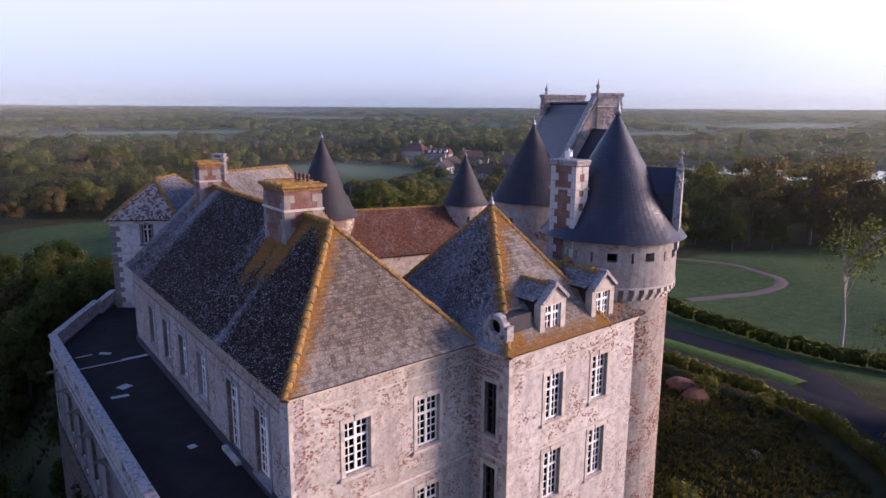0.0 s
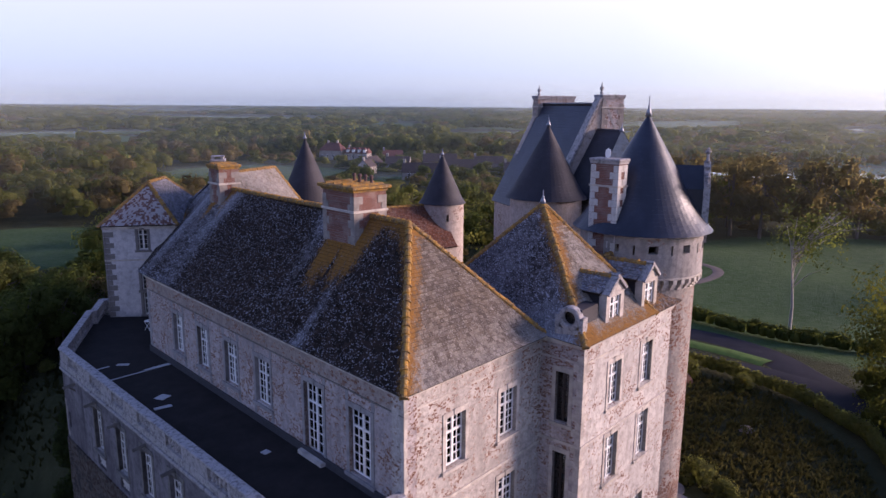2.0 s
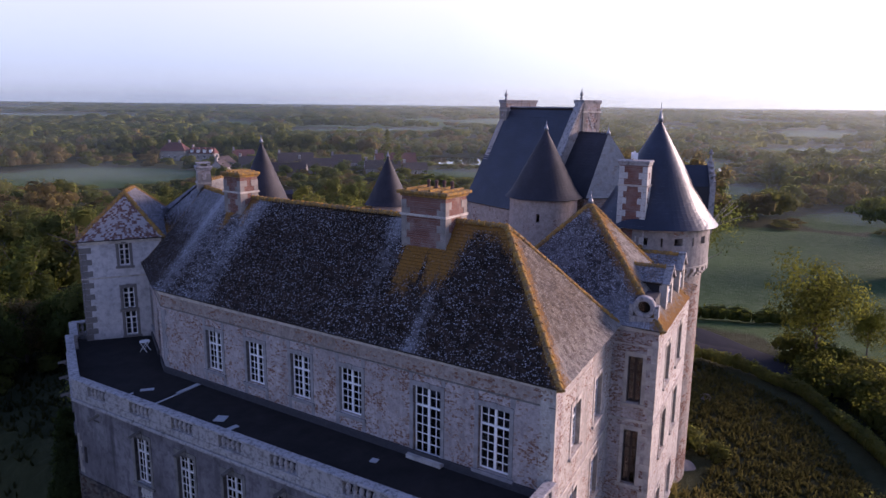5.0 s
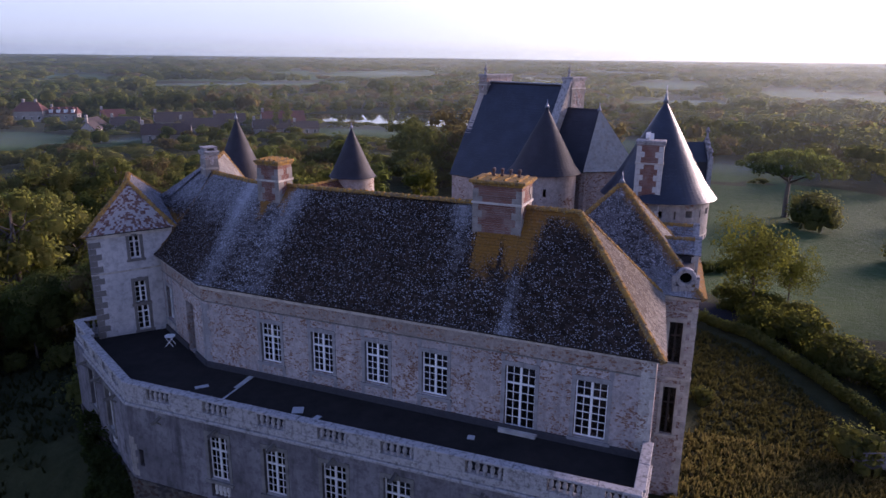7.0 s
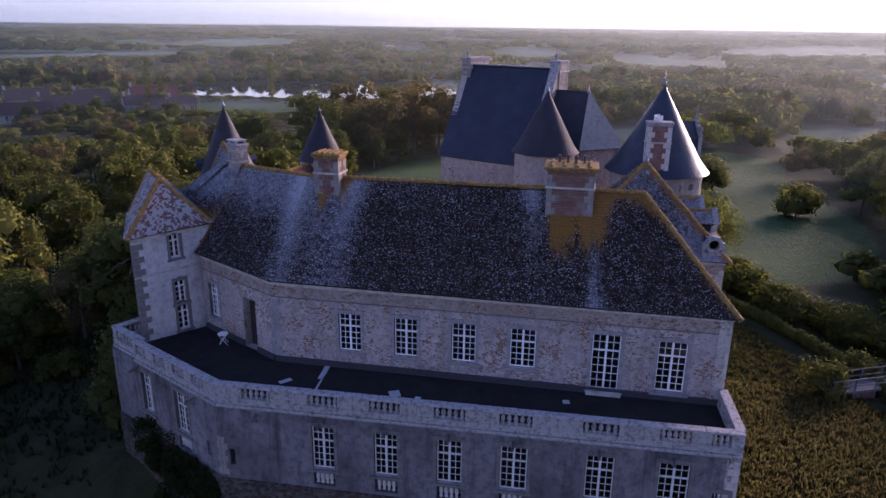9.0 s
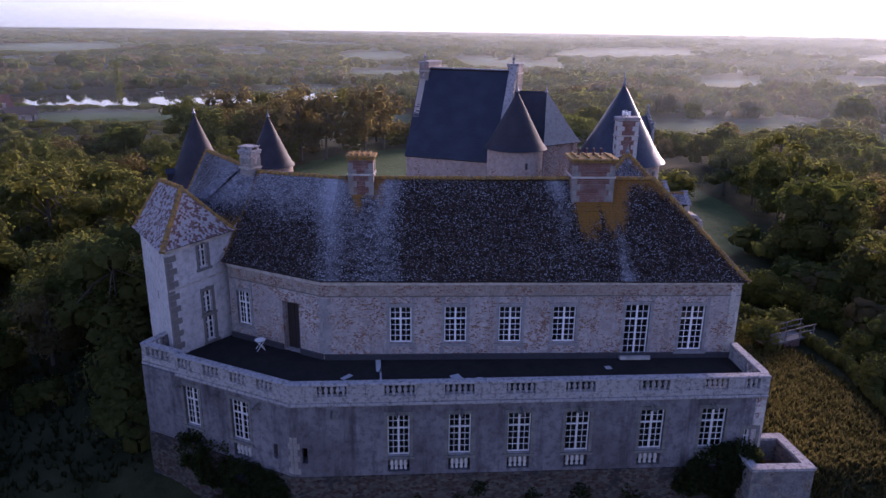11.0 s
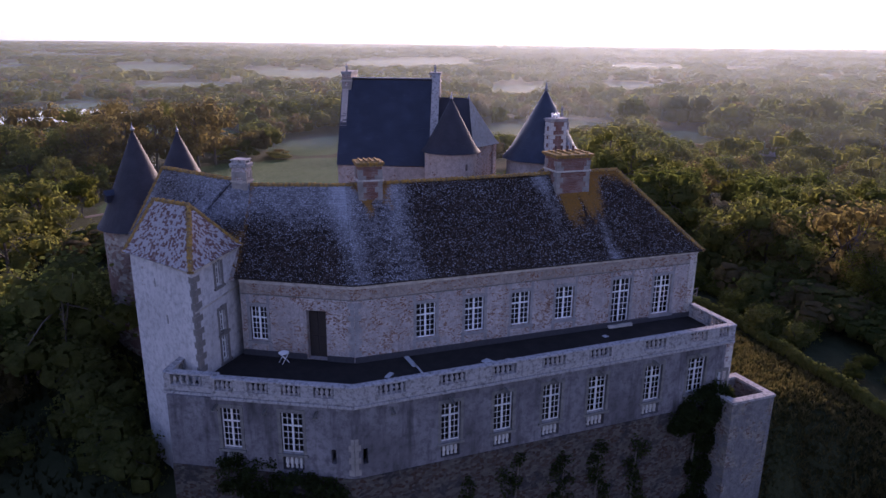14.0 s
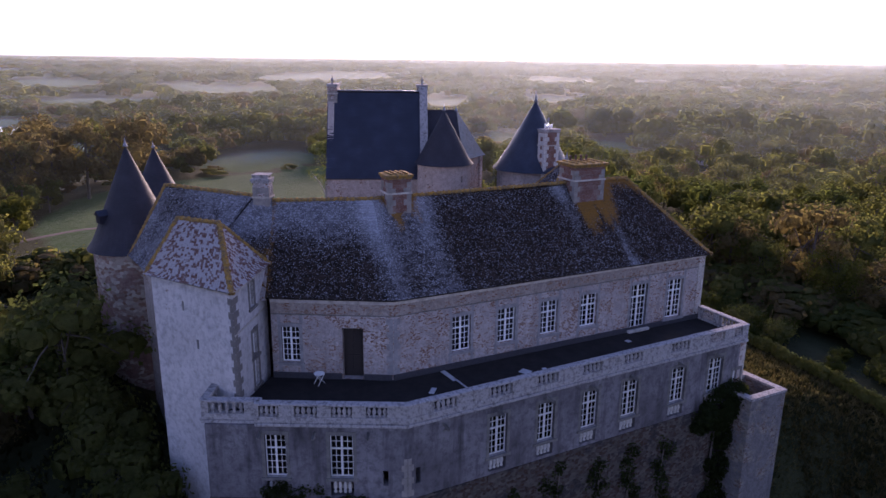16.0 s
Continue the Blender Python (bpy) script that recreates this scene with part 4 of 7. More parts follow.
def dormer(u):
    """A stone dormer on the wall line: front with a window, moulded pediment, cheeks and a small saddle roof."""
    m = wall_frame(*PF, u, 24.72) @ Matrix.Translation((0, 0.16, 0.04)) @ Matrix.Diagonal((1.26, 1.0, 1.06, 1))
    s = Solid()
    s.box(-0.58, -0.36, -0.04, 0.3, 0, 1.45).box(0.36, 0.58, -0.04, 0.3, 0, 1.45).box(-0.36, 0.36, -0.04, 0.3, 1.3, 1.45).box(-0.7, 0.7, -0.1, 0.32, 0, 0.12)
    s.add([(-0.58, -0.02, 1.452), (0.58, -0.02, 1.452), (0, -0.02, 2.05), (-0.58, 0.3, 1.452), (0.58, 0.3, 1.452), (0, 0.3, 2.05)], [(0, 1, 2), (5, 4, 3), (0, 3, 4, 1), (1, 4, 5, 2), (2, 5, 3, 0)])
    dm = put("dormer", s.mesh("dormer", ASHLAR), pavilion, "stone dormer with triangular pediment", m)
    for k in (-1, 1):
        sl = Solid().box(-0.06, 0.86, -0.14, 0.34, 0, 0.11, pose(0, 0, 2.07, 0, 46 if k > 0 else 180 - 46, 0))
        put("pediment_moulding", sl.mesh("pediment_moulding", COPING), dm)
        cheek = Solid().add([(k * 0.5, 0.3, 0), (k * 0.5, 0.3, 1.4), (k * 0.5, 1.75, 1.4), (k * 0.42, 0.3, 0), (k * 0.42, 0.3, 1.4), (k * 0.42, 1.75, 1.4)], [(0, 1, 2), (5, 4, 3), (0, 3, 4, 1), (1, 4, 5, 2), (2, 5, 3, 0)])
        put("cheek", cheek.mesh("cheek", SLATE_OLD), dm)
    surround, sash, panes, glass_of = window_meshes(0.72, 1.18, 2, 3, 1, WHITE)
    put("sash", sash, dm, "", pose(0, -0.11, 0.12))
    for x, z, hx, hz in panes:
        put("pane", glass_of[round(hx, 3), round(hz, 3)], dm, "", pose(x, 0.08, z + 0.12)).visible_shadow = False
    w = [m @ Vector(p) for p in ((-0.68, 0.2, 1.42), (-0.68, 2.0, 1.42), (0, 2.6, 2.02), (0, 0.2, 2.06), (0.68, 0.2, 1.42), (0.68, 2.0, 1.42))]
    slope(pavilion, w[1], w[0], w[3], w[2], TILE_DARK, lambda p: 0.35, lambda p: 0.5, name="dormer_roof")
    slope(pavilion, w[4], w[5], w[2], w[3], TILE_DARK, lambda p: 0.5, lambda p: 0.4, name="dormer_roof")
    ridge_tiles(pavilion, w[3], w[2])


dormer(2.5), dormer(5.62)
# round bull's-eye dormer on the return roof
mo = wall_frame(*PS, 1.22, 25.62)
ring_v, ring_f = [], []
for r, y in ((0.27, 0.25), (0.27, -0.06), (0.32, -0.1), (0.44, -0.1), (0.48, -0.05), (0.48, 0.25)):
    ring_v += [(r * math.cos(2 * math.pi * i / 28), y, r * math.sin(2 * math.pi * i / 28)) for i in range(28)]
ring_f = [(j * 28 + i, j * 28 + (i + 1) % 28, ((j + 1) % 6) * 28 + (i + 1) % 28, ((j + 1) % 6) * 28 + i) for j in range(6) for i in range(28)]
oeil = put("round_dormer", mesh_of("round_dormer", ring_v, ring_f, COPING), pavilion, "round bull's-eye dormer of pale stone", mo)
put("base_block", Solid().box(-0.6, 0.6, -0.06, 0.3, -0.85, -0.42).box(-0.62, -0.44, -0.06, 0.3, -0.42, 0.1).box(0.44, 0.62, -0.06, 0.3, -0.42, 0.1).mesh("base_block", COPING), oeil)
put("glass", Solid().box(-0.3, 0.3, 0.12, 0.13, -0.3, 0.3).mesh("glass", GLASS), oeil)
put("hood", Solid().box(-0.42, 0.42, 0.2, 1.5, -0.4, 0.36).mesh("hood", SLATE_OLD), oeil)
# dark sheet added behind the glass in place of an unlit inside
put("dark_lining", Solid().box(-0.3, 0.3, 0.15, 0.19, -0.3, 0.3).mesh("dark_lining", DARKWOOD), oeil)
chimney(pavilion, 22.75, 21.2, 0.78, 1.4, 25.0, 31.15, 2, cap=COPING, band=1.0, lip=0.1, label="tall red brick chimney with stone quoins", stone=PALESTONE)
AER = Solid().box(-0.03, 0.03, -0.03, 0.03, 0, 0.45).box(-0.16, 0.16, -0.12, 0.12, 0.12, 0.3).box(-0.3, -0.24, -0.1, 0.1, 0.05, 0.38).box(0.24, 0.3, -0.1, 0.1, 0.05, 0.38).mesh("aerial", PLASTIC)
tagged(put("aerial", AER, None, m=pose(22.75, 21.3, 31.37, 0, 0, 30)), "small white plastic radio aerial on the brick chimney", "aerial")

# ---------- great round tower ----------
tower = thing("round_tower", "great round tower with corbelled crown and blue slate cone", "tower")
TC = (25.28, 20.78)
sq = lambda a, w, z0, z1: (a - w / 2, a + w / 2, z0, z1)
crown = [sq(radians(a), 0.15, 27.12, 27.5) for a in (186, 221, 254, 287, 320)] + [sq(radians(a), 0.03, 27.05, 27.5) for a in (204, 238, 271, 303)]
round_wall(tower, TC, 2.68, 8.0, 25.85, material=SHAFT, label="rendered shaft with rubble showing through", r1=2.66)
round_wall(tower, TC, 2.93, 25.9, 27.85, crown, CROWN, label="pale crown with small square openings")
CORB = Solid().box(-0.1, 0.1, -0.30, 0.05, 0.22, 0.45).box(-0.1, 0.1, -0.2, 0.05, 0.08, 0.22).box(-0.1, 0.1, -0.1, 0.05, -0.06, 0.08).mesh("corbel", ASHLAR)
for i in range(40):
    a = 2 * math.pi * i / 40
    put("corbel", CORB, tower, "", pose(TC[0] + 2.66 * math.cos(a), TC[1] + 2.66 * math.sin(a), 25.45, 0, 0, math.degrees(a) + 90))
v, f = lathe(((2.6, 25.88), (2.97, 25.9), (2.97, 25.98), (2.6, 25.99)), 56)
put("string_course", mesh_of("string_course", v, f, ASHLAR), tower, "", pose(*TC, 0))
v, f = lathe(((2.4, 27.86), (2.98, 27.86), (3.04, 27.95), (2.4, 27.95)), 56)
put("cornice", mesh_of("cornice", v, f, ASHLAR), tower, "", pose(*TC, 0))
slate_cone(tower, TC, 3.32, 27.95, 33.4, 0.14, label="smooth blue slate cone with bell-cast foot")
spike(tower, *TC, 33.25, 1.0)
# tall gothic dormer on the far side of the cone
GD = pose(TC[0], TC[1], 0, 0, 0, -59 + 90)
s = Solid().box(-0.65, 0.65, -2.98, -2.68, 27.4, 30.0)
s.add([(-0.65, -2.98, 30.0), (0.65, -2.98, 30.0), (0, -2.98, 31.2), (-0.65, -2.68, 30.0), (0.65, -2.68, 30.0), (0, -2.68, 31.2)], [(0, 1, 2), (5, 4, 3), (0, 3, 4, 1), (1, 4, 5, 2), (2, 5, 3, 0)])
gd = put("gabled_dormer", s.mesh("gabled_dormer", COPING), tower, "tall carved stone gable dormer with crockets", GD)
for x, z, h in ((-0.62, 30.0, 0.7), (0.62, 30.0, 0.7), (0, 31.1, 0.75)):
    s = Solid().add(*lathe(((0.11, 0), (0.11, 0.12), (0.07, 0.16), (0.05, h * 0.6), (0.13, h * 0.68), (0.13, h * 0.76), (0.05, h * 0.82), (0.08, h * 0.9), (0.02, h)), 8), pose(x, -2.83, z))
    put("pinnacle", s.mesh("pinnacle", COPING), gd)
for k in (-1, 1):
    for i in range(4):
        put("crocket", Solid().box(-0.07, 0.07, -0.1, 0.1, -0.04, 0.1).mesh("crocket", COPING), gd, "", pose(k * (0.62 - 0.14 * i), -2.83, 30.12 + 0.26 * i, 0, k * 30, 0))
s = Solid().add([(-0.6, -2.69, 29.9), (0, -2.69, 31.0), (0.6, -2.69, 29.9), (-0.6, -0.2, 29.9), (0, -0.2, 31.0), (0.6, -0.2, 29.9)], [(0, 1, 4, 3), (1, 2, 5, 4), (0, 2, 1), (3, 4, 5), (0, 3, 5, 2)]).box(-0.55, 0.55, -2.69, -0.8, 28.0, 29.9)
put("dormer_roof", s.mesh("dormer_roof", SLATE), gd, "blue slate saddle roof")

# ---------- square tower at the terrace's end ----------
sqt = thing("square_tower", "pale rendered square tower with mottled red and white tile roof", "tower")
SA, SC, SD, SB = (9.35, 48.55), (12.95, 46.12), (17.3, 49.2), (14.25, 51.45)
door_w = [(2.05, 2.6, 24.7, 25.98), (2.08, 2.68, 22.1, 23.35), (2.1, 2.72, FL + 0.1, 21.9)]
wall(sqt, SA, SC, 8.0, 26.2, door_w, PALE, label="rendered wall with dark weathered quoins", mitre=(1.57, 0.0))
loops = [(2.15, 2.3, 24.6, 25.1), (3.0, 3.18, 22.8, 23.3)]
wall(sqt, SB, SA, 8.0, 26.2, loops, PALE, label="smooth pale rendered wall", mitre=(0.0, 1.57))
wall(sqt, SC, SD, 8.0, 26.2, [], PALE), wall(sqt, SD, SB, 8.0, 26.2, [], PALE)
for w, paint in zip(door_w, (OLDPAINT, WHITE, WHITE)):
    window(sqt, SA, SC, *w, cols=1, rows=3, top_rows=1, paint=paint, stone=DARKSTONE)
quoins(sqt, SA, SC, 0.0, 16.0, 26.0, wide=0.62, stone=DARKSTONE)
quoins(sqt, SB, SA, 5.69, 16.0, 26.0, wide=0.3, flip=-1, stone=DARKSTONE)
cornice(sqt, SA, SC, 24.0, 0.1, 0.04, "string_course")
for a, b in ((SA, SC), (SB, SA)):
    cornice(sqt, a, b, 26.02, 0.18, 0.1)
TA, TCc, TD, TB = (9.08, 48.6, 26.2), (13.0, 45.85, 26.25), (17.6, 49.2, 26.2), (14.25, 51.75, 26.1)
T1, T2 = (12.3, 48.35, 28.8), (14.05, 50.0, 28.85)
mott = lambda p: 0.55 + 0.16 * noise.noise(p * 1.2)
hip_o = lambda a, b, w=0.4: (lambda p: 0.8 * max(0, 1 - seg_dist(p, a, b) / w))
slope(sqt, TA, TCc, T1, T1, TILE_MOTTLED, hip_o(TA, T1, 0.3), mott, label="mottled red and white tiles", width=0.13, course=0.115)
slope(sqt, TB, TA, T1, T2, TILE_MOTTLED, hip_o(TA, T1, 0.3), lambda p: 0.66 + 0.1 * noise.noise(p), label="mottled red and white tiles", width=0.13, course=0.115)
slope(sqt, TCc, TD, T2, T1, TILE_DARK, lambda p: 0.12, lambda p: 0.48, label="dark tiles frosted with pale lichen")
slope(sqt, TD, TB, T2, T2, TILE_MOTTLED, None, mott)
for a, b in ((TA, T1), (TCc, T1), (T1, T2), (TB, T2), (TD, T2)):
    ridge_tiles(sqt, a, b)
slope(sqt, (15.0, 49.6, 26.9), (12.2, 46.05, 25.0), (15.35, 44.95, 29.12), (16.3, 46.3, 29.25), TILE_DARK, lambda p: 0.75 * ease((27.4 - p.z) / 1.0), lambda p: 0.2 + 0.3 * ease((p.z - 26.6) / 1.5), label="ochre lichened valley roof")
# ---------- north range and its round tower ----------
nrange = thing("north_range", "castle range behind the square tower with frosted tile roof", "castle wing")
N0, N1 = Vector((15.6, 45.6, 0)), Vector((23.2, 50.3, 0))
dn = (N1 - N0).normalized()
side = Vector((-dn.y, dn.x, 0))
up = lambda p, z: (p.x, p.y, z)
NA, NB, NC, ND = Vector((13.8, 50.3, 0)), Vector((22.7, 51.2, 0)), N1 - side * 2.6, N0 - side * 2.6
for a, b in ((NB, NA), (NC, NB), (ND, NC)):
    wall(nrange, a.xy, b.xy, 9.0, 24.9, material=PINK)
r0, r1 = N0 + dn * 0.3, Vector((22.2, 49.5, 0))
NA, NB, NC, ND = Vector((13.6, 50.6, 0)), Vector((22.8, 51.85, 0)), N1 - side * 2.85 + dn * 0.2, N0 - side * 2.85
slope(nrange, up(NB, 24.9), up(NA, 24.9), up(r0, 29.3), up(r1, 29.15), TILE_DARK, lambda p: 0.1, lambda p: 0.42 + 0.14 * noise.noise(p * 0.6), label="tiles frosted with pale lichen")
slope(nrange, up(ND, 24.9), up(NC, 24.9), up(r1, 29.15), up(r0, 29.3), TILE_PALE, lambda p: 0.25, lambda p: 0.5 + 0.14 * noise.noise(p * 0.6), label="pale brown lichened tiles")
slope(nrange, up(NC, 24.9), up(NB, 24.9), up(r1, 29.15), up(r1, 29.15), TILE_DARK, lambda p: 0.2, lambda p: 0.4)
ridge_tiles(nrange, up(r0, 29.3), up(r1, 29.15)), ridge_tiles(nrange, up(NB, 24.9), up(r1, 29.15)), ridge_tiles(nrange, up(NC, 24.9), up(r1, 29.15))


def slim_tower(c, r, z0, eave, apex, label, roof=None, skin=None, cone_r=None, holes=()):
    t = thing("round_tower", label, "tower")
    round_wall(t, c, r, z0, eave, holes, skin or PINK, 0.4, 40)
    slate_cone(t, c, cone_r or r + 0.25, eave - 0.02, apex, 0.1, roof or SLATE_OLD, 48)
    spike(t, *c, apex - 0.1, 0.55)
    return t


ta = slim_tower((26.1, 51.2), 2.5, 8.0, 24.75, 31.15, "brick-red rubble round tower with old slate cone", cone_r=2.85, skin=REDDISH, holes=[sq(radians(a), 0.1, 22.9, 23.6) for a in (225, 262)])
LD = Solid().box(-0.35, 0.35, -0.5, 0.6, 0, 0.7).add([(-0.5, -0.6, 0.7), (0, -0.6, 1.15), (0.5, -0.6, 0.7), (-0.5, 0.6, 0.7), (0, 0.6, 1.15), (0.5, 0.6, 0.7)], [(0, 1, 4, 3), (1, 2, 5, 4), (0, 2, 1), (3, 4, 5), (0, 3, 5, 2)]).mesh("dormer", SLATE)
for a in (112, 325):
    put("dormer", LD, ta, "small slate dormer", pose(26.1 + 1.85 * math.cos(radians(a)), 51.2 + 1.85 * math.sin(radians(a)), 26.5, 0, 0, a + 90) @ Matrix.Scale(0.7, 4))
slim_tower((38.7, 48.35), 1.95, 8.0, 25.1, 29.5, "pinkish round corner tower with dark slate cone", cone_r=2.15, holes=[sq(radians(240), 0.12, 23.6, 24.2)])
slim_tower((27.2, 28.1), 2.08, 10.0, 28.55, 32.7, "pink rendered stair tower with lichened slate cone", cone_r=2.38, holes=[sq(radians(195), 0.1, 27.2, 27.7)])
court = thing("courtyard_range", "low courtyard range with red-brown tile roof", "castle wing")
C0, C1 = Vector((27.2, 50.6, 0)), Vector((38.4, 48.6, 0))
dc = (C1 - C0).normalized()
sc = Vector((-dc.y, dc.x, 0)) * 2.9
for a, b in ((C0 - sc, C1 - sc), (C1 + sc, C0 + sc)):
    wall(court, a.xy, b.xy, 9.0, 21.6, material=PINK)
slope(court, up(C0 - sc * 1.08, 21.5), up(C1 - sc * 1.08, 21.5), up(C1, 25.0), up(C0, 25.1), TILE_RED, lambda p: 0.12 + 0.4 * max(0, (p.z - 24.3) / 0.8), lambda p: 0.2 + 0.15 * noise.noise(p * 0.7), label="red-brown tiles with ochre lichen")
slope(court, up(C1 + sc * 1.08, 21.5), up(C0 + sc * 1.08, 21.5), up(C0, 25.1), up(C1, 25.0), TILE_RED, width=0.3, course=0.25)
ridge_tiles(court, up(C0, 25.1), up(C1, 25.0))

# ---------- keep ----------
keep = thing("keep", "tall keep with steep blue slate roof between chimney gables", "castle keep")
KA, kd = Vector((31.85, 28.0, 0)), Vector((0.42, 0.9075, 0))
kn = Vector((-0.9075, 0.42, 0))
K0, K1 = KA - kd * 0.6, KA + kd * 7.5
HW, KE, KR = 3.35, 27.4, 33.9
for a, b in ((K1 + kn * HW, K0 + kn * HW), (K0 + kn * HW, K0 - kn * HW), (K0 - kn * HW, K1 - kn * HW), (K1 - kn * HW, K1 + kn * HW)):
    wall(keep, a.xy, b.xy, 9.0, KE, material=PINK, label="pinkish rendered wall")
for base, k in ((K0, 1), (K1, -1)):
    q = [base + kn * HW, base - kn * HW, base]
    vs = [up(q[0], KE), up(q[1], KE), up(q[2], KR + 0.15)] + [up(p + kd * 0.5 * k, z) for p, z in zip(q, (KE, KE, KR + 0.15))]
    put("gable", mesh_of("gable", vs, [(0, 1, 2), (5, 4, 3), (0, 3, 4, 1), (1, 4, 5, 2), (2, 5, 3, 0)], PINK), keep, "pinkish stone gable")
    for s_ in (1, -1) if k > 0 else ():
        lo, hi = up(base + kd * 0.25 * k + kn * s_ * (HW + 0.12), KE - 0.05), up(base + kd * 0.25 * k, KR + 0.3)
        run = (Vector(hi) - Vector(lo)).length
        put("coping", Solid().box(0, run, -0.32, 0.32, 0.0, 0.14, along(lo, hi)).mesh("coping", COPING), keep)


def slate_slope(parent, a, b, c, d, material=None, course=0.19, label=""):
    a, b, c, d = (Vector(p) for p in (a, b, c, d))
    n = ((b - a).cross(d - a)).normalized()
    count = int((d - a).length / course)
    rng = random.Random(7)
    vs, fs = [], []
    for j in range(count):
        t0, t1 = j / count, min(1, (j + 1.3) / count)
        l, r = a + (d - a) * t0, b + (c - b) * t0
        l1, r1_ = a + (d - a) * t1, b + (c - b) * t1
        k = max(1, int((r - l).length / 0.24))
        for i in range(k):
            s0, s1 = i / k, (i + 1) / k
            h = 0.02 * rng.uniform(0.6, 1.4)
            base = len(vs)
            vs += [l + (r - l) * s0 + n * h, l + (r - l) * s1 + n * h, l1 + (r1_ - l1) * s1, l1 + (r1_ - l1) * s0, l + (r - l) * s0 - n * 0.01, l + (r - l) * s1 - n * 0.01]
            fs += [(base, base + 1, base + 2, base + 3), (base + 4, base + 5, base + 1, base)]
    ob = put("roof_slope", mesh_of("roof_slope", vs, fs, material or SLATE), parent, label)
    tagged(ob, kind="stuff")
    vs = [p - n * 0.01 for p in (a, b, c, d)] + [p - n * 0.15 for p in (a, b, c, d)]
    put("roof_deck", mesh_of("roof_deck", vs, [(0, 1, 2, 3), (7, 6, 5, 4), (0, 4, 5, 1), (1, 5, 6, 2), (2, 6, 7, 3), (3, 7, 4, 0)], DARKWOOD), parent)


i0, i1 = K0 + kd * 0.42, K1 + kd * 0.06
slate_slope(keep, up(i1 + kn * (HW + 0.2), KE - 0.3), up(i0 + kn * (HW + 0.2), KE - 0.3), up(i0, KR), up(i1, KR), label="steep dark blue slate slope")
slate_slope(keep, up(i0 - kn * (HW + 0.2), KE - 0.3), up(i1 - kn * (HW + 0.2), KE - 0.3), up(i1, KR), up(i0, KR), label="steep dark blue slate slope")
put("ridge_lead", Solid().box(0, 7.3, -0.1, 0.1, -0.02, 0.06, along(up(i0, KR), up(i1, KR))).mesh("ridge_lead", LEAD), keep)
turn = math.degrees(math.atan2(kd.y, kd.x))
cl, cr = K1 - kd * 0.35 - kn * 0.95, K0 + kd * 0.35 - kn * 0.75
for c, lx, ly, z in ((cl, 0.75, 2.9, 34.22), (cr, 0.8, 1.5, 34.2)):
    chimney(keep, c.x, c.y, lx, ly, 31.0, z, turn, brick=False, cap=COPING, label="broad stone gable chimney", band=0.5, lip=0.09)
v, f = lathe(((0.1, 0), (0.1, 0.15), (0.05, 0.2), (0.12, 0.32), (0.12, 0.42), (0.04, 0.5), (0.02, 0.75)), 8)
for p in (cl + kn * 1.2, cr + kn * 0.6):
    put("finial", mesh_of("finial", v, f, COPING), keep, "", pose(p.x, p.y, 34.43))
# hipped stair pavilion beside the keep
turret = thing("stair_pavilion", "small pavilion with steep hipped roof of slate and lichened tiles", "castle pavilion")
G1, G0 = Vector((30.38, 25.26, 0)), Vector((31.6, 28.0, 0))
gd_ = (G1 - G0).normalized()
gn = Vector((gd_.y, -gd_.x, 0))            # towards the west
if gn.x > 0:
    gn = -gn
CW, CS, CE, CN = Vector((28.2, 25.75, 0)), Vector((30.4, 22.35, 0)), Vector((33.0, 24.4, 0)), Vector((29.7, 29.0, 0))
for a, b in ((CN, CW), (CW, CS), (CS, CE)):
    k = (Vector((30.9, 25.9, 0)) - (a + b) / 2).normalized() * 0.22
    wall(turret, (a + k).xy, (b + k).xy, 9.0, 28.6, material=WALL)
slate_slope(turret, up(CN, 28.45), up(CW, 28.45), up(G1, 32.4), up(G0, 32.4), SLATE_OLD, label="dark slate slope")
# white set high: lichen specks, and sunlight on this face put into the colour
slope(turret, up(CW, 28.45), up(CS, 28.45), up(G1, 32.4), up(G1, 32.4), TILE_PALE, lambda p: 0.25, lambda p: 0.72, label="lichened hip slope whitened for the sun on it", course=0.17)
slope(turret, up(CS, 28.45), up(CE, 28.45), up(G1, 32.4), up(G1, 32.4), TILE_PALE, lambda p: 0.2, lambda p: 0.4, course=0.25, width=0.3)
slope(turret, up(CE, 28.45), up(G0 + Vector((2.2, -0.6, 0)), 28.45), up(G0, 32.4), up(G1, 32.4), TILE_DARK, course=0.25, width=0.3)
spike(turret, *G1.xy, 32.3, 0.5)

# ---------- land ----------
FIELDS = [  # centre, half lengths, turn: meadows and clearings
    (98, 28, 44, 32, 0), (95, -3, 40, 13, 0), (66, 6, 20, 14, 0), (125, 0, 25, 18, -20), (24, 132, 20, 24, 0), (125, 232, 34, 38, 0), (147, 182, 10, 8, 0), (205, 45, 24, 16, 0), (166, 9, 20, 14, -40), (130, 20, 14, 12, 0),
    (208, 130, 14, 32, 0), (462, 35, 32, 38, 0), (310, 82, 30, 18, -10), (385, -250, 52, 24, -35), (375, -155, 30, 22, -40), (152, -100, 22, 9, -35), (192, -92, 20, 9, 0), (185, -60, 14, 26, 10),
    (1460, 180, 70, 120, 0), (790, -560, 110, 50, -35), (690, 1300, 190, 130, -26), (620, -60, 100, 40, 10), (560, 420, 130, 40, -30), (800, 60, 130, 45, 0), (1000, -300, 220, 90, -30), (1050, 520, 240, 90, 20), (830, 215, 40, 40, 12), (180, 640, 120, 40, 0),
]
LAKES = [(278, 125, 72, 33, -79), (950, 245, 75, 26, 12.5), (690, 1490, 150, 70, -26), (1170, 2650, 230, 300, -24)]


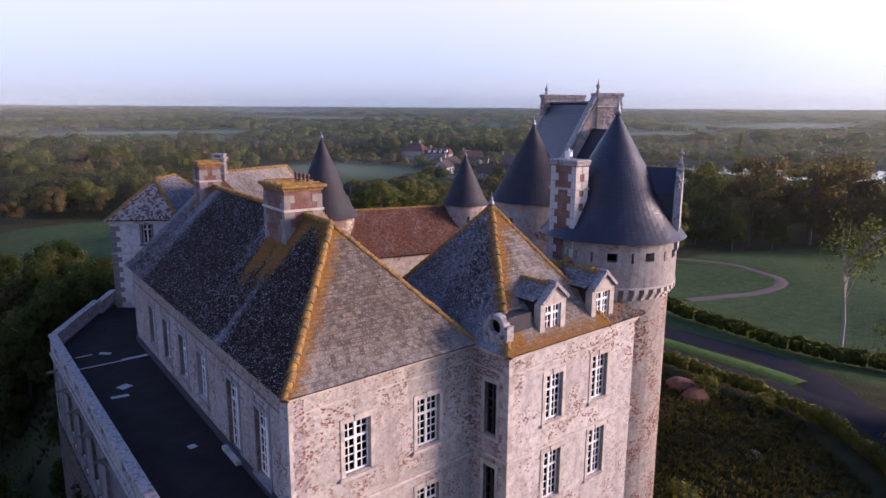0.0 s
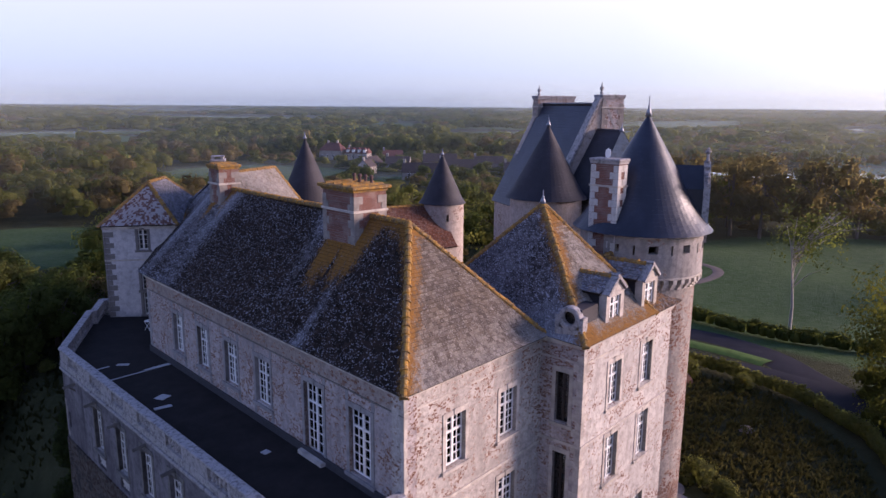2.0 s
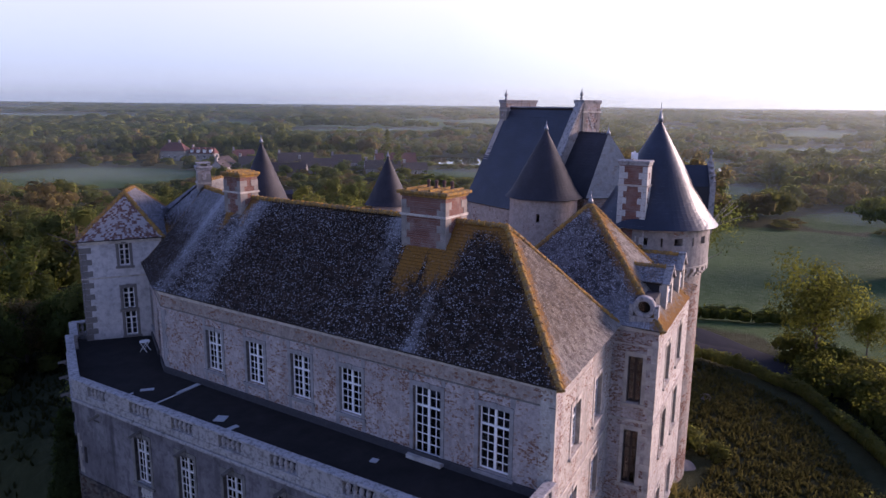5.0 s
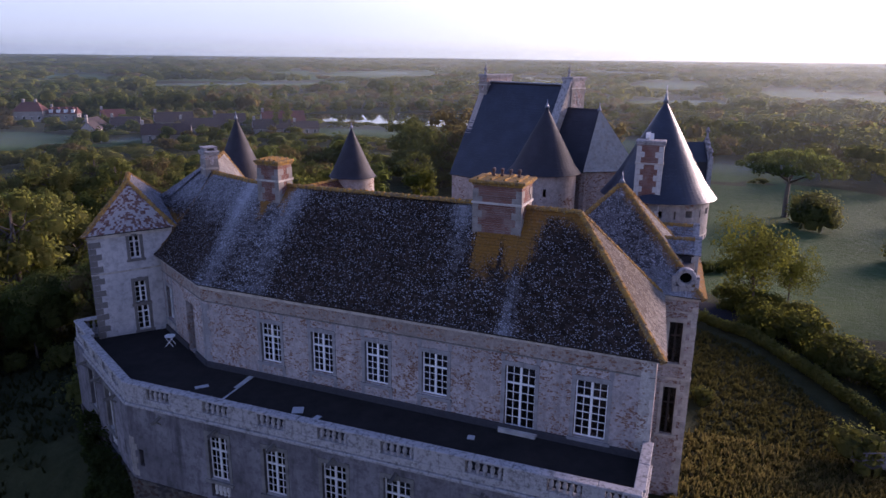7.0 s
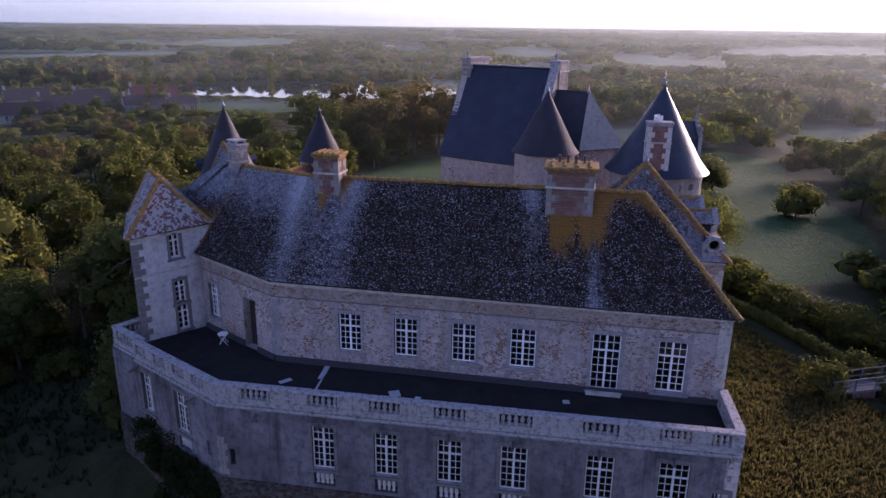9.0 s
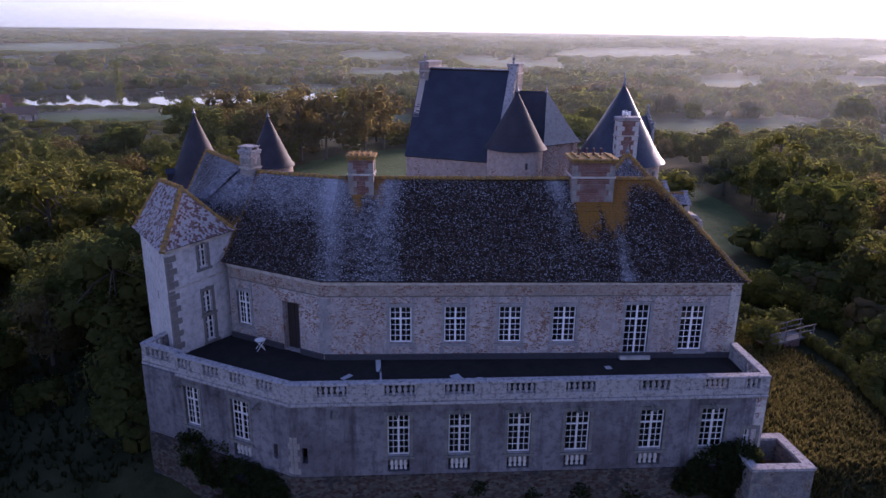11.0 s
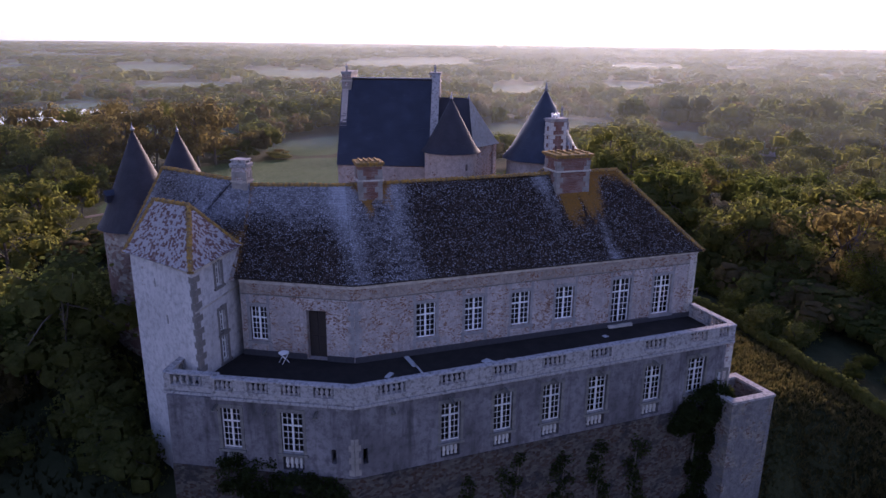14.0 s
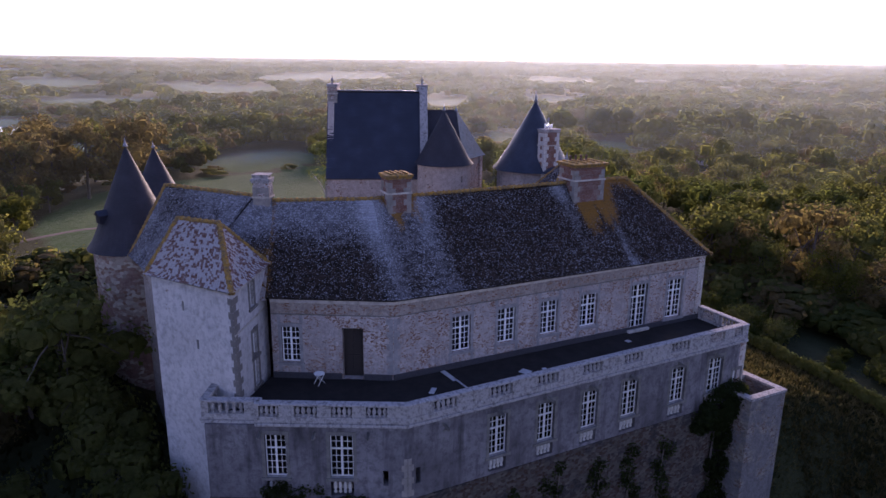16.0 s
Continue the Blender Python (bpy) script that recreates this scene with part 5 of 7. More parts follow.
def inside(x, y, shapes, grow=0.0):
    """Largest depth inside any of the ellipses: 1 in the middle, 0 at the rim, less outside."""
    best = -9.0
    for cx, cy, rx, ry, a in shapes:
        ca, sa = math.cos(radians(a)), math.sin(radians(a))
        u, v = (x - cx) * ca + (y - cy) * sa, -(x - cx) * sa + (y - cy) * ca
        best = max(best, 1 - math.hypot(u / (rx + grow), v / (ry + grow)))
    return best


def wooded(x, y):
    """Above zero where the far country is wooded; below lie open fields."""
    return noise.noise(Vector((x * 0.0045, y * 0.0045, 8))) + 0.5 * noise.noise(Vector((x * 0.011, y * 0.011, 2))) + 0.22


def ground_z(x, y):
    d = max(0.0, math.hypot(x - 22, y - 34) - 20)
    h = 8.8 + 4.8 / (1 + (d / 55) ** 2)
    h -= 6.8 * ease((8 - x) / 6) * ease((y - 7) / 9) * max(0, 1 - d / 120)                     # the drop below the terrace
    h += 4.2 * math.exp(-((x - 28) / 9) ** 2 - ((y - 56) / 6) ** 2)                # bank at the foot of the north tower
    h += 0.4 * noise.noise(Vector((x * 0.05, y * 0.05, 0))) + 3 * ease((d - 300) / 900) * noise.noise(Vector((x * 0.0017, y * 0.0017, 3)))
    h += 20 * ease((d - 1900) / 2800)
    k = inside(x, y, LAKES)
    if k > -0.25:
        h = min(h, 8.7 if k < 0 else 7.4)
    return h


def ground_material():
    m = Nodes("dewy_grass_and_leaf_litter", 0.95, spec=0.1)
    grass = m.mix(m.ramp(m.noise(0.06, 5), (0.35, 0.0), (0.65, 1.0)), (0.026, 0.058, 0.015), (0.044, 0.082, 0.022))
    grass = m.mix(m.ramp(m.noise(0.9, 6, 0.7), (0.4, 0.0), (0.7, 0.6)), grass, (0.085, 0.115, 0.062))
    litter = m.mix(m.ramp(m.noise(0.35, 6, 0.7), (0.35, 0.0), (0.7, 1.0)), (0.026, 0.031, 0.012), (0.052, 0.054, 0.024))
    f = m.math("ADD", m.attr("meadow"), m.math("MULTIPLY", m.math("SUBTRACT", m.noise(0.12, 5, 0.6), 0.5), 0.5))
    m.color(m.mix(m.ramp(f, (0.42, 0.0), (0.58, 1.0)), litter, grass))
    return m.bump(m.noise(2.5, 6, 0.75), 0.9, 0.25).mat


rings = [0.0]
step = 1.6
while rings[-1] < 4700:
    rings.append(rings[-1] + step)
    step *= 1.035
SEG = 200
verts, mead = [], []
for r in rings:
    for i in range(SEG):
        a = 2 * math.pi * i / SEG
        x, y = 22 + r * math.cos(a), 34 + r * math.sin(a)
        verts.append((x, y, ground_z(x, y)))
        open_ = -2.5 * wooded(x, y) if r > 340 else -9.0
        mead.append(max(0.0, min(1.0, 0.5 + max(4.0 * inside(x, y, FIELDS), open_))))
faces = [(j * SEG + i, (j + 1) * SEG + i, (j + 1) * SEG + (i + 1) % SEG, j * SEG + (i + 1) % SEG) for j in range(len(rings) - 1) for i in range(SEG)]
me = mesh_of("ground", verts, faces, ground_material(), True)
me.attributes.new("meadow", "FLOAT", "POINT").data.foreach_set("value", mead)
tagged(put("ground", me), "dewy meadows and wooded ground round the castle hill", "ground", kind="structure")

wm = Nodes("still_water", 0.04, spec=0.5)
wm.color((0.02, 0.025, 0.03)).bump(wm.noise(0.6, 3), 0.05, 0.05)
for n, (cx, cy, rx, ry, a) in enumerate(LAKES):
    vs = []
    for i in range(64):
        t = 2 * math.pi * i / 64
        k = 1 + 0.22 * noise.noise(Vector((math.cos(t) * 1.7, math.sin(t) * 1.7, n * 5)))
        u, v = rx * k * math.cos(t), ry * k * math.sin(t)
        ca, sa = math.cos(radians(a)), math.sin(radians(a))
        vs.append((cx + u * ca - v * sa, cy + u * sa + v * ca, 8.9))
    tagged(put("water", mesh_of("water", vs, [tuple(range(64))], wm.mat)), "still lake mirroring the pale dawn sky", "lake", kind="structure")


def ribbon(name, pts, width, material, label, category, lift=0.05, depth=0.12):
    """A strip laid on the ground along pts, smoothed."""
    P = [Vector((*p, 0)) for p in pts]
    line = []
    for i in range(len(P) - 1):
        p0, p1, p2, p3 = P[max(0, i - 1)], P[i], P[i + 1], P[min(len(P) - 1, i + 2)]
        for k in range(10):
            t = k / 10
            line.append(0.5 * ((2 * p1) + (p2 - p0) * t + (2 * p0 - 5 * p1 + 4 * p2 - p3) * t * t + (3 * p1 - p0 - 3 * p2 + p3) * t ** 3))
    line.append(P[-1])
    vs, fs = [], []
    for i, p in enumerate(line):
        d = (line[min(i + 1, len(line) - 1)] - line[max(i - 1, 0)]).normalized()
        s = Vector((-d.y, d.x, 0))
        w = width * (1 + 0.12 * noise.noise(p * 0.15))
        for k in range(5):
            q = p + s * w * (k / 4 - 0.5)
            vs.append((q.x, q.y, ground_z(q.x, q.y) + lift - (depth if k in (0, 4) else 0)))
    for i in range(len(line) - 1):
        for k in range(4):
            a = i * 5 + k
            fs.append((a, a + 1, a + 6, a + 5))
    return tagged(put(name, mesh_of(name, vs, fs, material, True)), label, category, kind="structure")


ribbon("road", [(36, 3.8), (38.5, 5.6), (43, 9.5), (47, 15), (49.6, 19.5), (52.6, 23.6), (54, 28), (53.8, 33), (53.5, 40), (54, 50)], 4.6, ROADM, "curved dark asphalt drive below the castle", "road")
ribbon("road", [(48.6, 18.5), (48.2, 22), (47.9, 26), (48.2, 31), (48.5, 38), (49, 48)], 3.0, ROADM, "narrow branch of the asphalt drive", "road", lift=0.054)
ribbon("path", [(66, 43), (72, 42.3), (78, 41.5), (84, 42), (88, 44), (90, 47.5), (92, 54), (88, 62)], 1.9, plain("trodden_earth", (0.10, 0.075, 0.066), 0.95, vary=0.3, scale=0.6), "pale earth path curving over the lawn", "path")


# ---------- trees ----------
def leaf_material(name, a, b, c):
    m = Nodes(name, 0.8, spec=0.04)
    each = m.math("FRACT", m.math("ADD", m.random(), m.attr("tint")))
    col = m.mix(each, a, b)
    col = m.mix(m.math("MULTIPLY", m.island(), 0.45), col, c)
    col = m.mix(m.ramp(m.noise(0.9, 4, 0.7), (0.35, 0.0), (0.7, 0.6)), col, tuple(v * 0.6 for v in a))
    # fine dark mottling paints the shaded gaps between leaves
    col = m.mix(m.ramp(m.noise(3.2, 4, 0.75), (0.44, 0.0), (0.66, 0.5)), col, tuple(v * 0.5 for v in a))
    m.color(col)
    m.bump(m.noise(3.6, 4, 0.7), 0.8, 0.35)
    t = m.t
    tr, mx = t.nodes.new("ShaderNodeBsdfTranslucent"), t.nodes.new("ShaderNodeMixShader")
    m.link(m.mix(1.0, col, (1.95, 1.85, 1.1), "MULTIPLY"), tr.inputs["Color"])
    mx.inputs[0].default_value = 0.58
    m.link(m.b.outputs[0], mx.inputs[1]), m.link(tr.outputs[0], mx.inputs[2]), m.link(mx.outputs[0], m.out.inputs["Surface"])
    return m.mat


LEAF = leaf_material("green_leaves", (0.090, 0.108, 0.034), (0.130, 0.138, 0.046), (0.168, 0.156, 0.060))
LEAF_DARK = leaf_material("dark_evergreen_leaves", (0.062, 0.084, 0.026), (0.088, 0.110, 0.033), (0.115, 0.128, 0.042))
LEAF_YELLOW = leaf_material("yellowing_leaves", (0.076, 0.092, 0.022), (0.102, 0.108, 0.028), (0.12, 0.126, 0.038))
LEAF_BROWN = leaf_material("thin_autumn_brown_leaves", (0.125, 0.100, 0.052), (0.15, 0.120, 0.064), (0.135, 0.13, 0.056))


def tube(s, pts, r0, r1, n=6):
    """A tapered limb along pts."""
    k = len(s.v)
    for i, p in enumerate(pts):
        p = Vector(p)
        d = (Vector(pts[min(i + 1, len(pts) - 1)]) - Vector(pts[max(i - 1, 0)])).normalized()
        x = d.orthogonal().normalized()
        y = d.cross(x)
        r = r0 + (r1 - r0) * i / (len(pts) - 1)
        s.v += [p + (x * math.cos(2 * math.pi * j / n) + y * math.sin(2 * math.pi * j / n)) * r for j in range(n)]
    for i in range(len(pts) - 1):
        for j in range(n):
            s.f.append((k + i * n + j, k + i * n + (j + 1) % n, k + (i + 1) * n + (j + 1) % n, k + (i + 1) * n + j))
    s.f.append(tuple(k + (len(pts) - 1) * n + j for j in range(n)))


def leaf_quads(rng, centres, per, spread, size, flat_=1.0):
    """Many small leaf-clump quads round the given centres, as vertex and face arrays."""
    c = np.repeat(np.array(centres, float), per, axis=0)
    n = len(c)
    off = rng.normal(size=(n, 3))
    off *= (spread * rng.uniform(0.25, 1.0, (n, 1)) ** 0.5) / np.linalg.norm(off, axis=1, keepdims=True)
    off[:, 2] *= flat_
    p = c + off
    out = off / spread + 0.9 * (c - np.mean(c, axis=0)) / (np.abs(c - np.mean(c, axis=0)).max() + 1e-6) + 0.55 * rng.normal(size=(n, 3)) + np.array([0, 0, 0.25])
    out /= np.linalg.norm(out, axis=1, keepdims=True)
    u = np.cross(out, rng.normal(size=(n, 3)))
    u /= np.linalg.norm(u, axis=1, keepdims=True)
    v = np.cross(out, u)
    s = size * rng.uniform(0.6, 1.3, (n, 1))
    q = np.stack([p - u * s - v * s * 0.3, p + u * s * 0.2 - v * s * 0.8, p + u * s + v * s * 0.2, p - u * s * 0.1 + v * s * 0.8], axis=1)
    return q.reshape(-1, 3)


BALL = []
for ax in range(3):
    for sg in (-1, 1):
        for iu in range(2):
            for iv in range(2):
                q = []
                for cu, cv in ((0, 0), (1, 0), (1, 1), (0, 1)) if sg > 0 else ((0, 0), (0, 1), (1, 1), (1, 0)):
                    p = [0.0, 0.0, 0.0]
                    p[ax], p[(ax + 1) % 3], p[(ax + 2) % 3] = sg, (iu + cu - 1) * 0.8, (iv + cv - 1) * 0.8
                    q.append(Vector(p).normalized())
                BALL.append(q)
BALL = np.array([q for q in BALL if sum(p.z for p in q) > -2.6])                       # a ball of 24 quads, wound outwards


def lobed_crown(rng, h, base, rx, lobes, per, size, core=0.86, flat_=0.85, lo=0.3, hi=0.74):
    """A crown of overlapping lobes: an uneven inner mass each, and small leaf clumps all over it. Gives quads and their soft normals."""
    pts, nrm = [], []
    for i in range(lobes):
        a, k = i * 2.4 + rng.uniform(-0.5, 0.5), rng.uniform(0.25, 0.68 if lobes < 12 else 0.8)
        f = rng.uniform(lo, hi) if i else hi
        if i == 0:
            k = 0.1
        lc = np.array((rx * k * math.cos(a), rx * k * math.sin(a), base + (h - base) * f))
        lr = rx * rng.uniform(0.9, 1.35) * (0.62 if lobes < 4 else 1.32 / lobes ** 0.5) * (1.1 - 0.35 * abs(f - 0.45))
        mid_ = np.array((0, 0, base + (h - base) * 0.36))
        ph = rng.uniform(0, 9)
        swell = 1 + 0.16 * np.sin(BALL[..., :1] * 5 + ph) * np.cos(BALL[..., 1:2] * 4.3 + ph * 2) + 0.10 * np.sin(BALL[..., 2:] * 6 + ph)
        c = BALL * swell * lr * core
        c[..., 2] *= flat_
        c = c + lc
        pts.append(c.reshape(-1, 3))
        nr = 0.6 * BALL.reshape(-1, 3) + 0.6 * (pts[-1] - mid_) / rx
        nrm.append(nr)
        if per:
            d = rng.normal(size=(per, 3))
            d /= np.linalg.norm(d, axis=1, keepdims=True)
            d[:, 2] = np.where(d[:, 2] < -0.4, -d[:, 2], d[:, 2])
            sw = 1 + 0.16 * np.sin(d[:, :1] * 5 + ph) * np.cos(d[:, 1:2] * 4.3 + ph * 2) + 0.10 * np.sin(d[:, 2:] * 6 + ph)
            off = d * lr * sw * rng.uniform(0.68, 1.18, (per, 1))
            off[:, 2] *= flat_
            p = lc + off
            out = d + 0.38 * rng.normal(size=(per, 3)) + np.array([0, 0, 0.15])
            out /= np.linalg.norm(out, axis=1, keepdims=True)
            u = np.cross(out, rng.normal(size=(per, 3)))
            u /= np.linalg.norm(u, axis=1, keepdims=True)
            v = np.cross(out, u)
            s = size * rng.uniform(0.55, 1.35, (per, 1))
            q = np.stack([p - u * s - v * s * 0.3, p + u * s * 0.2 - v * s * 0.8, p + u * s + v * s * 0.2, p - u * s * 0.1 + v * s * 0.8], axis=1)
            pts.append(q.reshape(-1, 3))
            soft = 0.5 * d + 0.55 * (p - mid_) / rx + 0.35 * out
            nrm.append(np.repeat(soft, 4, axis=0))
    pts, nrm = np.concatenate(pts), np.concatenate(nrm)
    return pts, nrm / (np.linalg.norm(nrm, axis=1, keepdims=True) + 1e-6)


def quad_mesh(name, pts, material, centre=None, normals=None, tint=None):
    """Loose quads as one mesh; with a centre (or one a vertex) the crown shades as a soft round mass."""
    me = bpy.data.meshes.new(name)
    n = len(pts) // 4
    me.vertices.add(len(pts))
    me.vertices.foreach_set("co", np.asarray(pts, np.float32).ravel())
    me.loops.add(len(pts))
    me.loops.foreach_set("vertex_index", np.arange(len(pts), dtype=np.int32))
    me.polygons.add(n)
    me.polygons.foreach_set("loop_start", np.arange(n, dtype=np.int32) * 4)
    me.polygons.foreach_set("loop_total", np.full(n, 4, np.int32))
    me.materials.append(material)
    me.update(calc_edges=True)
    if tint is not None:
        me.attributes.new("tint", "FLOAT", "POINT").data.foreach_set("value", np.asarray(tint, np.float32))
    if normals is not None:
        me.polygons.foreach_set("use_smooth", np.ones(n, bool))
        me.normals_split_custom_set_from_vertices(normals.tolist())
    elif centre is not None:
        nrm = np.asarray(pts, float) - np.asarray(centre, float)
        nrm /= np.linalg.norm(nrm, axis=1, keepdims=True) + 1e-6
        q = np.asarray(pts, float).reshape(-1, 4, 3)
        face = np.cross(q[:, 1] - q[:, 0], q[:, 3] - q[:, 0])
        face /= np.linalg.norm(face, axis=1, keepdims=True) + 1e-9
        nrm = nrm * 0.55 + np.repeat(face, 4, axis=0) * 0.6
        nrm /= np.linalg.norm(nrm, axis=1, keepdims=True) + 1e-6
        me.polygons.foreach_set("use_smooth", np.ones(n, bool))
        me.normals_split_custom_set_from_vertices(nrm.tolist())
    return me


def crown_centres(rng, h, base, rx, lobes, n):
    """Clump centres in an uneven crown of several lobes."""
    out = []
    for _ in range(lobes):
        a, k = rng.uniform(0, 2 * math.pi), rng.uniform(0.15, 0.62)
        lc = (rx * k * math.cos(a), rx * k * math.sin(a), base + (h - base) * rng.uniform(0.3, 0.78))
        lr = rx * rng.uniform(0.42, 0.62)
        for _ in range(n):
            d = rng.normal(size=3)
            d /= np.linalg.norm(d)
            d[2] = d[2] * 0.8 + 0.12
            out.append([lc[i] + d[i] * lr * rng.uniform(0.7, 1.05) for i in range(3)])
    return out


def tree_kind(seed, h, rx, leaf, bark=None, lobes=18, per=130, size=0.165, base=0.06, core=0.66, lo=0.18):
    """A tree thing: trunk with limbs, and a crown of leaf clumps."""
    rng = np.random.default_rng(seed)
    pts, nrm = lobed_crown(rng, h, h * base, rx, lobes, per, size, core, lo=lo)
    s = Solid()
    top = Vector((rng.uniform(-0.5, 0.5), rng.uniform(-0.5, 0.5), h * 0.72))
    tube(s, [(0, 0, -0.6), (0.05, 0, h * 0.2), top * 0.6, top], h * 0.024, h * 0.007)
    for i in range(0, len(pts), max(1, len(pts) // 16)):
        e = Vector(pts[i])
        st = top * rng.uniform(0.35, 0.9)
        tube(s, [st, st.lerp(e, 0.5) + Vector((0, 0, 0.35)), e], h * 0.008, h * 0.002, 4)
    trunk = tagged(put("tree", s.mesh("tree", bark or BARK, True)), kind="")
    put("crown", quad_mesh("crown", pts, leaf, normals=nrm), trunk)
    return trunk


def thin_kind(seed, h, rx, leaf, bark, lobes=9, clumps=10, per=16, size=0.10, base=0.3, spread=0.75):
    """A slender tree through which the sky shows: limbs and loose leaves, with no inner mass."""
    rng = np.random.default_rng(seed)
    cs = crown_centres(rng, h, h * base, rx, lobes, clumps)
    s = Solid()
    top = Vector((rng.uniform(-0.5, 0.5), rng.uniform(-0.5, 0.5), h * 0.78))
    tube(s, [(0, 0, -0.6), (0.05, 0, h * 0.2), top * 0.6 + Vector((0.2, -0.15, 0)), top], h * 0.014, h * 0.004)
    for i in range(0, len(cs), max(1, len(cs) // 26)):
        e = Vector(cs[i])
        st = top * min(0.95, max(0.25, e.z / top.z * rng.uniform(0.55, 0.8)))
        tube(s, [st, st.lerp(e, 0.5) + Vector((0, 0, 0.35)), e], h * 0.0045, h * 0.0015, 4)
    trunk = tagged(put("tree", s.mesh("tree", bark, True)), kind="")
    put("crown", quad_mesh("crown", leaf_quads(rng, cs, per, spread, size), leaf, (0, 0, h * 0.45)), trunk)
    return trunk


KINDS = {
    "oak": tree_kind(1, 11.5, 4.8, LEAF, lobes=22), "round": tree_kind(2, 9.5, 4.2, LEAF), "tall": tree_kind(3, 13.5, 4.0, LEAF, lobes=22),
    "yellow": tree_kind(4, 9.0, 3.8, LEAF_YELLOW), "brown": tree_kind(5, 11.0, 4.4, LEAF_BROWN, lobes=20, size=0.16, core=0.55),
    "dark": tree_kind(6, 10.5, 4.5, LEAF_DARK, lobes=20), "thin": thin_kind(7, 11.0, 4.2, LEAF_DARK, BIRCH, per=18, base=0.52),
    "light": thin_kind(9, 9.8, 4.3, LEAF_YELLOW, BARK, lobes=16, clumps=12, per=34, size=0.12, base=0.12, spread=0.85),
    "shrub": tree_kind(8, 2.6, 1.9, LEAF, lobes=10, per=100, size=0.095, base=0.0, lo=0.08),
}
LABELS = {
    "oak": ("broad green oak with a dense uneven crown", "tree"), "round": ("rounded green broadleaf tree", "tree"), "tall": ("tall green broadleaf tree", "tree"),
    "yellow": ("tree with yellowing autumn leaves", "tree"), "brown": ("half-bare tree with thin brown leaves", "tree"), "dark": ("dark green leafy tree", "tree"),
    "thin": ("slender nearly bare tree with pale bark", "tree"), "light": ("airy tree with thin yellow-green leaves beside the drive", "tree"), "shrub": ("low green shrub on the castle slope", "shrub"),
}
for k, ob in KINDS.items():
    tagged(ob, *LABELS[k], "trees round the castle" if k != "shrub" else "shrubs round the castle")
PLACED = {k: 0 for k in KINDS}


def plant(kind, x, y, scale=1.0, z=None, name=None, tilt=0.0):
    """Sets a tree of that kind; the first use takes the built one, later ones are copies."""
    m = pose(x, y, ground_z(x, y) if z is None else z, random.uniform(-3, 3) + tilt, random.uniform(-3, 3), random.uniform(0, 360))
    m = m @ Matrix.Diagonal((scale * random.uniform(0.9, 1.1), scale * random.uniform(0.9, 1.1), scale, 1))
    src = KINDS[kind]
    if PLACED[kind] == 0:
        ob = src
        ob.matrix_basis = m
    else:
        ob = copy_thing(src, Matrix())
        ob.matrix_basis = m
    if kind in ("shrub", "scrub"):
        ob.name = "shrub"
    PLACED[kind] += 1
    return ob


rng = random.Random(11)
SOLE = [("thin", 63.0, 25.5, 1.08), ("light", 47.8, 13.0, 1.0), ("light", 53.5, 9.5, 0.6), ("brown", 112, 62, 1.0), ("brown", 124, 52, 1.1), ("brown", 130, 44, 1.15), ("oak", 120, 66, 0.9), ("brown", 135, 75, 1.1), ("oak", 128, 80, 1.0), ("brown", 141, 60, 1.15), ("round", 118, 76, 1.0), ("oak", 146, 50, 1.05), ("brown", 123, 57, 1.1), ("round", 150, 68, 1.1), ("brown", 139, 40, 0.95), ("yellow", 133, 62, 1.0), ("dark", 152, 42, 0.9)]
for kind, x, y, s in SOLE:
    plant(kind, x, y, s * (1.35 if x > 100 else 1.0))


def bearing(x, y):
    return math.degrees(math.atan2(x + 10, y - 25))


def free(x, y, gap=0.0):
    if inside(x, y, FIELDS, gap) > 0 or inside(x, y, LAKES, 4) > 0:
        return False
    if -8 < x < 48 and 10 < y < 55.5:            # the castle and its bank
        return False
    if 38 < x < 100 and -3 < y < 50:             # drive and lawn
        return False
    if 30 < x < 63 and 54 < y < 64:  # grassy bank on the north side
        return False
    if -40 < x < 48 and -1.5 < y < 14:           # mown bank inside the hedge
        return False
    if math.hypot(x - 190, y - 262) < 16 or math.hypot(x - 180, y - 244) < 13:
        return False
    if -34 < x < -8 and -6 < y < 66:             # the air that the camera flies through
        return False
    return -25 < bearing(x, y) < 172


def cap(x, y, h):
    """Lowers a tree that stands close before a meadow or water, as grazing and wet ground keep it low."""
    vx, vy = x + 18, y - 35
    for k in (0.06, 0.12, 0.2, 0.32):
        px, py = x + vx * k, y + vy * k
        if inside(px, py, FIELDS) > 0 or inside(px, py, LAKES) > 0:
            return min(h, max(1.2, 24 * k / (1 + k)))
    return h


spots, cell = [], {}
tries = 0
while len(spots) < 3600 and tries < 60000:
    tries += 1
    r, a = 22 + 330 * math.sqrt(rng.random()), rng.uniform(0, 2 * math.pi)
    x, y = 22 + r * math.cos(a), 34 + r * math.sin(a)
    key = (int(x // 5.2), int(y // 5.2))
    if key in cell or not free(x, y):
        continue
    cell[key] = 1
    spots.append((x, y))
spots.sort(key=lambda p: math.hypot(p[0] - 20, p[1] - 34))
near, mid = spots[:210], spots[210:]
for x, y in near:
    k = rng.choices(["oak", "round", "tall", "yellow", "brown", "dark"], (5, 4, 2, 1.3, 1.6, 3))[0]
    big = rng.uniform(0.6, 0.95) if y > 60 else rng.uniform(0.7, 1.1)
    plant(k, x, y, cap(x, y, 11 * big) / 11)


